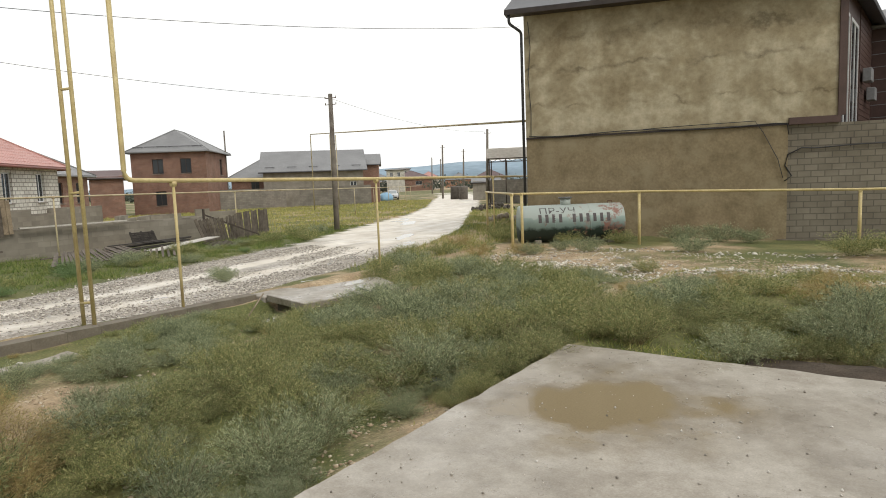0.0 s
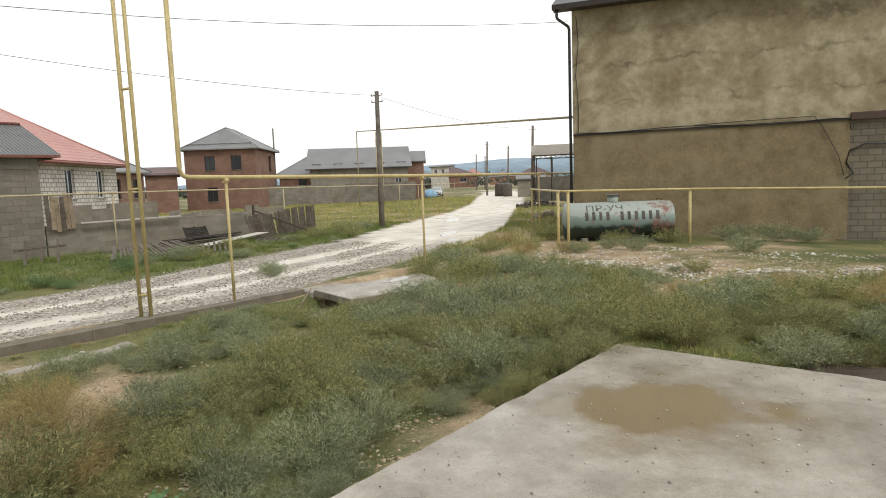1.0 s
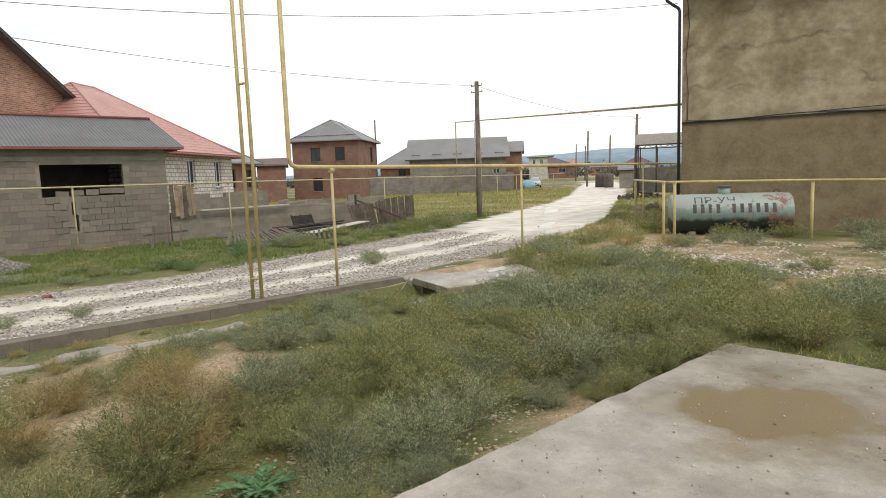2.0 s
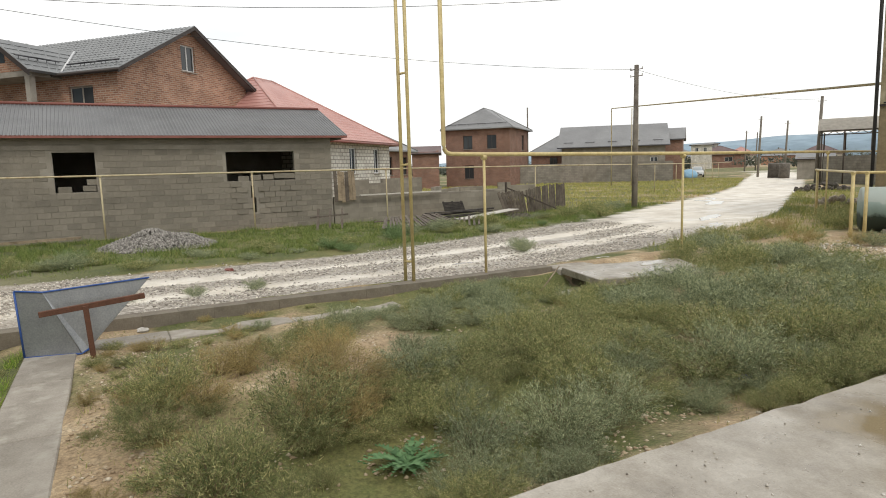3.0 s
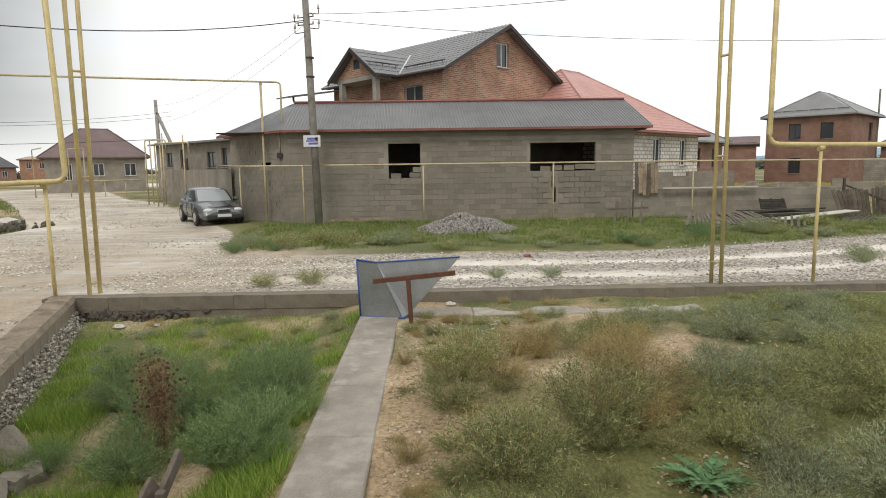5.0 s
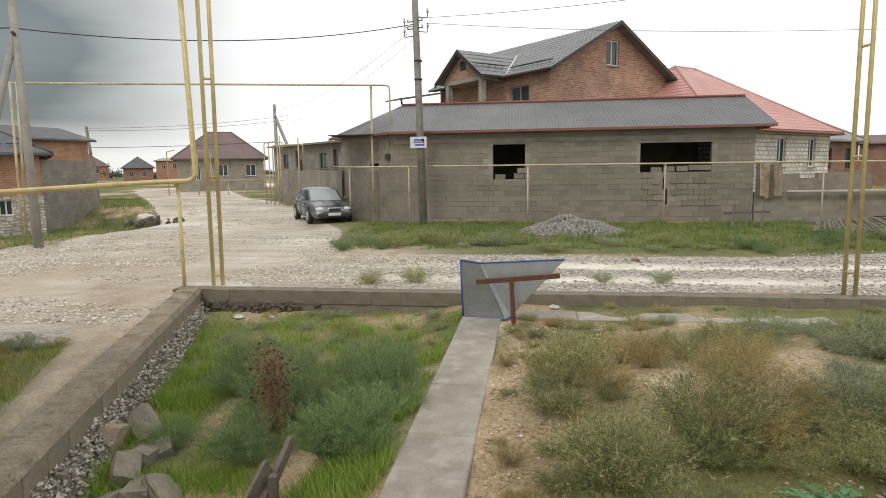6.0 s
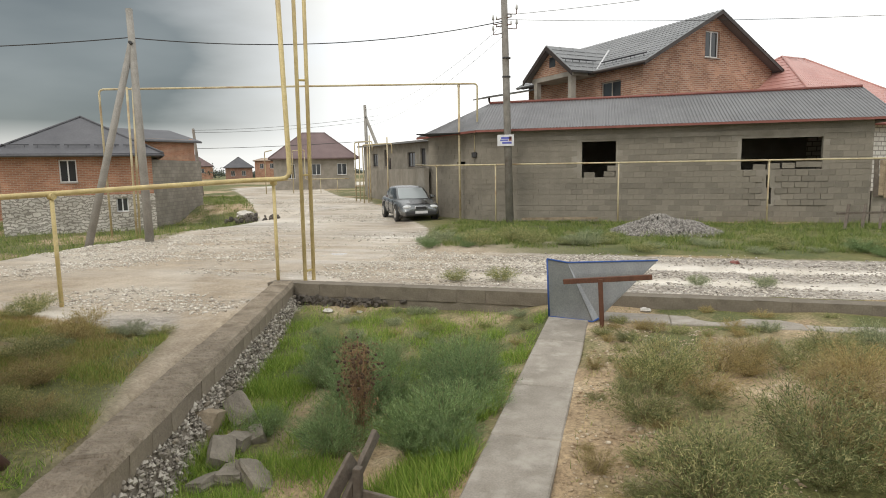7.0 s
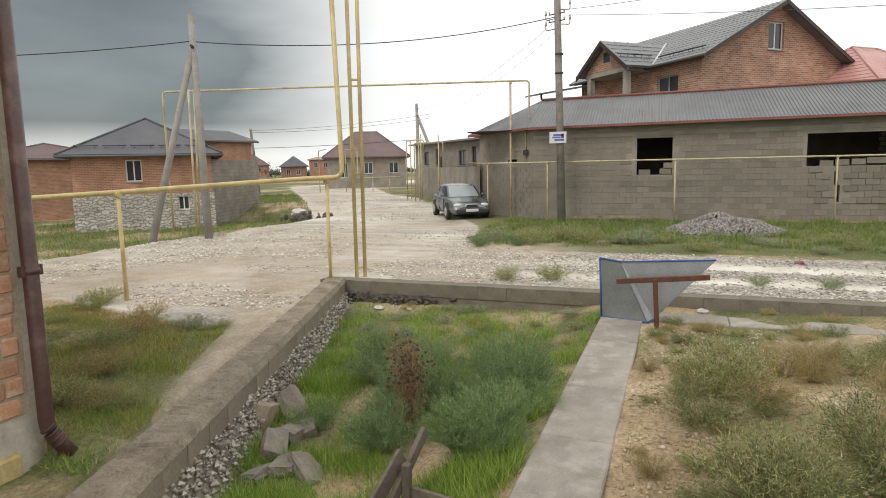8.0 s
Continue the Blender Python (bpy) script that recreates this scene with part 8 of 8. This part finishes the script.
def plank_frame():
    k = thing("plank_frame", pose(0, 0, 0), "broken weathered grey formwork planks in the grass", "planks")

    def plank(a, b, w, t, nm="plank"):
        a, b = Vector(a), Vector(b)
        bm = B()
        ln = (b - a).length
        q = (b - a).to_track_quat("X", "Z").to_matrix().to_4x4()
        box(bm, 0, -t / 2, -w / 2, ln, t / 2, w / 2, Matrix.Translation(a) @ q, 0.004)
        part(nm, bm, "wood_grey", k)
    plank((-3.55, -1.98, -0.62), (-4.36, -1.86, -0.02), 0.09, 0.04)
    plank((-3.50, -2.05, -0.50), (-4.08, -1.93, -0.10), 0.14, 0.03)
    plank((-4.00, -1.87, -0.75), (-4.00, -1.86, -0.13), 0.06, 0.06, "stake")
    plank((-4.02, -1.84, -0.36), (-3.95, -1.12, -0.40), 0.11, 0.03)


plank_frame()


# ---- litter and things beside the outbuilding ----
def gravel_pile():
    rs = np.random.RandomState(5)
    V, T, cnt = [], [], 0
    octa = np.array([(1, 0, 0), (0, 1, 0), (-1, 0, 0), (0, -1, 0), (0, 0, 1), (0, 0, -1)], float)
    tri = np.array([(0, 1, 4), (1, 2, 4), (2, 3, 4), (3, 0, 4), (1, 0, 5), (2, 1, 5), (3, 2, 5), (0, 3, 5)])
    k = thing("gravel_pile", pose(-19.9, 1.15, 0.0), "heap of grey crushed stone on the verge", "gravel pile")
    for i in range(5200):
        r, a = math.sqrt(rs.rand()) * 1.5, rs.uniform(0, 6.28)
        z = 0.48 * max(0.0, 1 - (r / 1.5) ** 1.25) * (1 + 0.35 * noise.noise((math.cos(a) * r * 1.6, math.sin(a) * r * 1.6, 2.0)))
        s = rs.uniform(.02, .055)
        V.append(octa * rs.uniform(.7, 1.3, (6, 3)) * s + np.array([math.cos(a) * r, math.sin(a) * r * 1.1 + 0.0, z]))
        T.append(tri + 6 * i)
    ob = new("crushed_stone", mesh_np("crushed_stone", np.concatenate(V), np.concatenate(T), "pile_stone"))
    ob.parent = k
    tagged(ob, kind="stuff")
    bm = B()
    bmesh.ops.create_cone(bm, cap_ends=True, segments=24, radius1=1.40, radius2=0.3, depth=0.30, matrix=Matrix.Translation((0, 0, 0.13)))
    part("core", bm, "gravel", k)


gravel_pile()


def bar(k, name, a, b, w, t, mat):
    a, b = Vector(a), Vector(b)
    bm = B()
    q = (b - a).to_track_quat("X", "Z").to_matrix().to_4x4()
    box(bm, 0, -w / 2, -t / 2, (b - a).length, w / 2, t / 2, Matrix.Translation(a) @ q)
    return part(name, bm, mat, k)


def scrap_heap():
    rnd = random.Random(6)
    k = thing("slat_panel", pose(-19.3, 8.9, 0.16), "collapsed grey slatted fence panel on the grass", "fence panel")
    for i in range(22):
        y = -0.9 + i * 0.115
        bar(k, "slat", (1.05 + rnd.uniform(-.1, .1), y - 0.45 + 0.02 * i, 0.04), (-0.95 + rnd.uniform(-.1, .1), y + 0.5 - 0.02 * i, 0.22 + rnd.uniform(-.05, .05)), 0.075, 0.02, "wood_grey")
    for x, z in ((0.5, 0.06), (-0.5, 0.14)):
        bar(k, "rail", (x, -1.0, z), (x - 0.1, 1.7, z + 0.05), 0.06, 0.04, "wood_grey")
    k = thing("slat_panel", pose(-19.2, 10.8, 0.04), "second collapsed grey slatted panel on the grass", "fence panel")
    for i in range(8):
        y = -0.6 + i * 0.2
        bar(k, "slat", (0.7, y - 0.3, 0.03), (-0.7, y + 0.5, 0.22 + rnd.uniform(-.04, .04)), 0.075, 0.02, "wood_grey")
    k = thing("charred_boards", pose(-21.8, 12.4, 0.1), "stack of charred black boards by the low wall", "boards")
    for i in range(9):
        bar(k, "board", (rnd.uniform(-.3, .4), -1.4 + rnd.uniform(-.2, .2), 0.03 * i), (rnd.uniform(-.4, .3), 1.5 + rnd.uniform(-.3, .3), 0.03 * i + rnd.uniform(0, .1)), 0.18, 0.03, "scrap")
    k = thing("black_pallet", pose(-22.2, 12.4, 0.3, 0, 0, 84), "black wooden pallet leaning on the boards", "pallet")
    for i in range(6):
        bar(k, "slat", (-0.45, 0.0 + i * 0.05, 0.05 + i * 0.06), (0.45, 0.0 + i * 0.05, 0.05 + i * 0.06), 0.02, 0.06, "scrap")
    for x in (-0.4, 0.0, 0.4):
        bar(k, "bearer", (x, 0.05, 0.0), (x, 0.32, 0.40), 0.05, 0.05, "scrap")
    k = thing("pale_sheet", pose(-21.0, 13.2, 0.08), "pale warped board sheet lying on scrap", "board")
    bar(k, "sheet", (0.6, -1.6, 0.05), (-0.5, 1.6, 0.22), 0.55, 0.025, "pale_board")
    k = thing("slat_panel", pose(-20.3, 14.3, 0.03), "flat grey slatted panel at the fence", "fence panel")
    for i in range(7):
        bar(k, "slat", (0.8, -0.6 + i * .17, 0.03), (-0.9, -0.2 + i * 0.17, 0.10), 0.07, 0.02, "wood_grey")
    k = thing("trestle", pose(-21.6, 6.9, 0.0), "rough grey wooden trestle of short logs by the wall", "trestle")
    for y in (-0.45, 0.0, 0.45):
        bar(k, "leg", (0.35, y - 0.12, 0.0), (-0.2, y + 0.12, 0.72), 0.08, 0.07, "wood_grey")
    bar(k, "crossbar", (0.0, -0.7, 0.45), (0.0, 0.7, 0.50), 0.07, 0.06, "wood_grey")
    k = thing("board_door", pose(-23.72, 7.8, 0.0), "weathered board panel standing at the wall end", "board panel")
    for i in range(6):
        bar(k, "board", (0.12, 0.06 + i * 0.15, 0.88 + rnd.uniform(-.05, .05)), (0.06, 0.06 + i * 0.15 + rnd.uniform(-.02, .02), 2.10 + rnd.uniform(-.08, .06)), 0.14, 0.025, "wood_tan" if i % 3 else "wood_grey")
    k = thing("coping_board", pose(-23.6, 8.8, 1.06), "long pale board lying along the low wall", "board")
    bar(k, "board", (0.12, 0, 0.03), (0.16, 3.6, 0.05), 0.16, 0.04, "pale_board")
    k = thing("picket_fence", pose(-23.75, 14.85, 0.0), "dark grey weathered picket fence leaning at the plot corner", "fence")

    def picket(x, y, hgt, turn, lean):
        bm = B()
        box(bm, -0.07, -0.011, -0.05, 0.07, 0.011, hgt, pose(x, y, 0, 0, lean, turn), 0.003)
        part("picket", bm, "wood_grey", k)
    for i in range(8):
        picket(1.65 - 0.012 * i, 0.02 + i * 0.15, 1.05 + rnd.uniform(-.05, .05), 93, -24 + 1.5 * i)
    for i in range(22):
        t = i / 21
        picket(1.55 - 1.3 * t, 1.25 + 3.0 * t, 1.08 + 0.14 * t + rnd.uniform(-.05, .05), 113, rnd.uniform(-5, 3) - 8 * (1 - t))
    bar(k, "brace", (1.9, 2.6, 0.1), (1.4, 0.2, 1.15), 0.05, 0.06, "wood_dark")
    bar(k, "post", (1.55, 0.05, -0.2), (1.55, 0.05, 1.4), 0.07, 0.07, "wood_dark")
    k = thing("timber_beam", pose(-22.9, -3.0, 0.08), "long pale timber lying at the wall foot", "timber")
    bar(k, "beam", (0.1, -0.6, 0.06), (0.1, 2.1, 0.10), 0.08, 0.08, "wood_tan")


MAT["wood_dark"] = surface("dark_wood", (0.06, 0.048, 0.04), (0.10, 0.08, 0.066), 5, 0.9, 0, 40, 0.4)
scrap_heap()


def pole_sign():
    k = thing("pole_sign", pose(-22.52, -4.14, 2.98), "small white sign board fixed to the pole", "sign")
    b = B()
    box(b, -0.02, -0.30, -0.20, 0.02, 0.30, 0.20, None, 0.006)
    part("board", b, "paper", k)
    for y0, y1, z0, z1 in ((-0.16, 0.2, 0.05, 0.12), (-0.2, 0.1, -0.02, 0.03), (-0.12, 0.22, -0.12, -0.05)):
        b = B()
        box(b, 0.021, y0, z0, 0.025, y1, z1)
        part("print_bar", b, "sign_blue", k)
    b = B()
    box(b, 0.021, 0.12, -0.02, 0.025, 0.22, 0.13)
    part("print_mark", b, "trim_red", k)
    k = thing("gas_meter", pose(-24.0, -5.62, 2.5), "gas meter and pipe on the chamfered wall", "gas meter")
    b = B()
    tube(b, [(0.05, 0, 0.9), (0.05, 0, 0.1)], 0.02, 8)
    part("pipe", b, "pipe_old", k)
    b = B()
    box(b, 0.02, -0.1, -0.08, 0.16, 0.1, 0.12, None, 0.015)
    part("meter", b, "black_plastic", k)


pole_sign()


def litter():
    rnd = random.Random(14)
    for x, y, s, mt, lb in ((-3.85, 5.45, .07, "sign_blue", "crumpled blue and yellow plastic wrapper in the weeds"), (-3.8, 5.55, .06, "litter_yellow", "crumpled yellow wrapper in the weeds"), (-9.55, -4.85, .09, "pale_board", "crumpled white paper in the yard corner"), (-9.6, -4.3, .05, "pale_board", "small white scrap in the yard corner"), (-9.72, 0.28, .08, "pale_board", "small white plastic scrap at the kerb"), (-14.1, 2.2, .10, "trim_red", "crumpled red scrap beside the road"), (-31.5, -21.0, .5, "pale_board", "pale crumpled sacking on the side verge"), (-9.3, 3.4, .05, "pale_board", "small white scrap in the grass")):
        b = B()
        bmesh.ops.create_icosphere(b, subdivisions=2, radius=s)
        for v in b.verts:
            v.co *= rnd.uniform(.6, 1.2)
            v.co.z *= 0.5
        ob = part("litter", b, mt)
        ob.location = (x, y, height(x, y) + s * .3 + (0.06 if y > 5 else 0))
        tagged(ob, lb, "litter")


MAT["litter_yellow"] = surface("yellow_wrapper", (0.6, 0.5, 0.06), (0.7, 0.6, 0.1), 5, 0.4)
litter()


def soil_heap():
    """Dark dug earth at the far edge of the slab."""
    bm = B()
    n, m_ = 40, 12
    rows = []
    for i in range(n + 1):
        t = i / n
        x = -0.95 + t * 5.2
        row = []
        for j in range(m_ + 1):
            q = j / m_
            hh = smooth(0.0, 0.22, t) * math.sin(math.pi * q) * (0.10 + 0.16 * math.exp(-((t - 0.42) / .10) ** 2) + 0.05 * noise.noise((x * 4, q * 3, 1)))
            row.append(bm.verts.new((x, 6.42 + q * 0.75 + 0.05 * noise.noise((x * 2, 1, 1)), 0.10 + hh + 0.03 * noise.noise((x * 9, q * 9, 3)) - (0.12 if j in (0, m_) else 0))))
        rows.append(row)
    for i in range(n):
        for j in range(m_):
            bm.faces.new((rows[i][j], rows[i + 1][j], rows[i + 1][j + 1], rows[i][j + 1])).smooth = True
    tagged(part("earth_mound", bm, "dark_soil"), "low mound of dark dug earth at the slab edge", "earth mound")


MAT["dark_soil"] = surface("dark_damp_soil", (0.06, 0.045, 0.032), (0.12, 0.09, 0.065), 6, 0.95, 0, 50, 0.9, None, 1, 0, 0.03)
soil_heap()


def slab_chips():
    rs = np.random.RandomState(12)
    octa = np.array([(1, 0, 0), (0, 1, 0), (-1, 0, 0), (0, -1, 0), (0, 0, 1), (0, 0, -1)], float)
    tri = np.array([(0, 1, 4), (1, 2, 4), (2, 3, 4), (3, 0, 4), (1, 0, 5), (2, 1, 5), (3, 2, 5), (0, 3, 5)])
    V, T = [], []
    for i in range(900):
        x, y = -2.6 + 4.5 * rs.rand(), 1.2 + 5.1 * rs.rand()
        s = 0.003 + 0.010 * rs.rand() ** 3
        V.append(octa * rs.uniform(.6, 1.3, (6, 3)) * s + np.array([x, y, 0.2 + s * .4]))
        T.append(tri + 6 * i)
    tagged(new("slab_grit", mesh_np("slab_grit", np.concatenate(V), np.concatenate(T), "grit")), "scattered grit and small chips on the slab", "grit", kind="stuff")


MAT["grit"] = stone_tones("mixed_grit", [(0.18, 0.16, 0.135), (0.32, 0.29, 0.25), (0.52, 0.485, 0.43), (0.72, 0.69, 0.64)], 0.8)
slab_chips()


# ---- the far end of the road ----
def carport():
    x, y = bearing(31.0, 58)
    k = thing("carport", pose(x, y, 0, 0, 0, 28), "open carport with a pale curved sheet roof on trusses", "carport")
    for u in (0.1, 1.6, 3.4, 5.2):
        for v in (0.1, 3.6):
            b = B()
            tube(b, [(u, v, -0.2), (u, v, 4.1)], 0.06, 6)
            part("post", b, "wood_dark", k)
    b = B()
    n = 10
    rows = [[b.verts.new((u, -0.2 + 4.2 * i / n, 4.2 + 1.0 * math.sin(math.pi * i / n))) for i in range(n + 1)] for u in (-0.2, 5.6)]
    for i in range(n):
        b.faces.new((rows[0][i], rows[0][i + 1], rows[1][i + 1], rows[1][i]))
    bmesh.ops.solidify(b, geom=b.faces[:], thickness=0.05)
    part("roof", b, "pale_board", k)
    for z in (3.85, 4.15):
        b = B()
        tube(b, [(0, -0.1, z), (5.4, -0.1, z)], 0.04, 5)
        part("truss_chord", b, "wood_dark", k)
    for i in range(12):
        b = B()
        tube(b, [(i * 0.45, -0.1, 3.85 if i % 2 else 4.15), (i * 0.45 + 0.45, -0.1, 4.15 if i % 2 else 3.85)], 0.025, 4)
        part("truss_web", b, "wood_dark", k)


carport()
x0, y0 = bearing(32.5, 75)
house(pose(x0, y0, 0, 0, 0, 32), 3.2, 3, 2.2, "mortar", "roof_far", "small grey roadside hut with a flat roof", 0.5, 3.2, roof="gx", over=0.2, wins=[("f", 1.9, 2.9, 0.1, 1.9)], name="hut", category="hut", frame_mat="trim_dark")
plain_wall([bearing(31.0, 62), bearing(26.5, 55)], 2.2, 0.2, "block_far", "far grey block wall beside the carport", name="block_wall")


def drum(x, y, s, mat, label, name="barrel"):
    b = B()
    tube(b, [(0, 0, 0), (0, 0, 0.3 * s), (0, 0, 0.32 * s), (0, 0, 0.6 * s), (0, 0, 0.9 * s)], 0.3 * s, 14)
    ob = part(name, b, mat)
    ob.matrix_basis = pose(x, y, height(x, y), 3, 4, 0)
    return tagged(ob, label, "barrel")


for yaw, d in ((34.2, 84), (33.8, 84), (33.4, 82)):
    x0, y0 = bearing(yaw, d)
    drum(x0, y0, 1.9, "rubble_dark", "large dark barrel standing at the roadside")


def rubble_heap(x, y, r, hgt, mat, label, n=46, seed=1):
    rnd = random.Random(seed)
    k = thing("rubble_heap", pose(x, y, height(x, y)), label, "rubble")
    for i in range(n):
        a, q = rnd.uniform(0, 6.28), math.sqrt(rnd.random()) * r
        s = rnd.uniform(.1, .26)
        piece("lump", stone_mesh(i % 6, mat), k, Matrix.Translation((math.cos(a) * q, math.sin(a) * q, hgt * max(0, 1 - q / r) + s * .3)) @ Euler((rnd.random() * 6, rnd.random() * 6, 0)).to_matrix().to_4x4() @ Matrix.Diagonal((s, s * .8, s * .6, 1)))


x0, y0 = bearing(30.6, 46)
rubble_heap(x0, y0, 1.6, 0.5, "rubble_dark", "dark heap of rubble at the roadside")
x0, y0 = bearing(29.5, 33)
rubble_heap(x0, y0, 1.0, 0.2, "rubble", "pale heap of stones on the grass", 24, 3)
rubble_heap(-31.0, -20.0, 1.6, 0.25, "rubble_dark", "low heap of earth and scrap on the verge", 30, 5)


def tarp(x, y):
    b = B()
    bmesh.ops.create_icosphere(b, subdivisions=3, radius=1.0)
    for v in b.verts:
        v.co = Vector((v.co.x * 1.9, v.co.y * 1.0, max(-0.35, v.co.z) * 0.85 + 0.3)) * (1 + 0.08 * noise.noise(v.co * 2.5))
    for f in b.faces:
        f.smooth = True
    ob = part("tarpaulin", b, "blue_cover")
    ob.matrix_basis = pose(x, y, 0.02, 0, 0, 120)
    tagged(ob, "blue tarpaulin draped over a heap by the road", "tarpaulin")


tarp(*bearing(40.5, 88))


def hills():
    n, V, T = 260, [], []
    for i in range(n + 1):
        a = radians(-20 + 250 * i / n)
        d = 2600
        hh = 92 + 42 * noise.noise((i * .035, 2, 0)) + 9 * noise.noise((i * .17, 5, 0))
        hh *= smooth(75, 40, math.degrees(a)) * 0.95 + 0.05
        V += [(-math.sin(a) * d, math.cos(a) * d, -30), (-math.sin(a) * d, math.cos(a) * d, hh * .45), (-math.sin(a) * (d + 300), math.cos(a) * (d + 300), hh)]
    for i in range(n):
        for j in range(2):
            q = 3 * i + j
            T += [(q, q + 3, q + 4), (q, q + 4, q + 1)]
    tagged(new("backdrop", mesh_np("backdrop", V, T, "hills")), "distant hills on the horizon, blue haze put into their colour", "hills", kind="structure")


hills()


def far_trees():
    rs = np.random.RandomState(44)
    Vs = []
    for i in range(420):
        yaw = rs.uniform(8, 75) if i % 3 else rs.uniform(112, 150)
        d = rs.uniform(200, 620)
        x, y = bearing(yaw, d)
        hgt = rs.uniform(2.0, 5.5)
        n = 130
        P = np.stack([x + rs.normal(size=n) * hgt * .45, y + rs.normal(size=n) * hgt * .45, np.abs(rs.normal(size=n)) * hgt * .35 + hgt * .15], 1)
        V, _ = blades(P, unit(rs.normal(size=(n, 3))), rs.uniform(.5, 1.3, n), rs.uniform(.4, .9, n), rs)
        Vs.append(V)
    V = np.concatenate(Vs)
    tagged(new("far_trees", mesh_np("far_trees", V, np.arange(len(V)).reshape(-1, 3), "far_leaf")), "dark line of distant scrub and trees", "trees", kind="stuff")


# distance haze is mixed into these greyed leaf tones
MAT["far_leaf"] = leaf_mat("hazy_far_foliage", [(0.09, 0.11, 0.085), (0.13, 0.14, 0.11)])
far_trees()
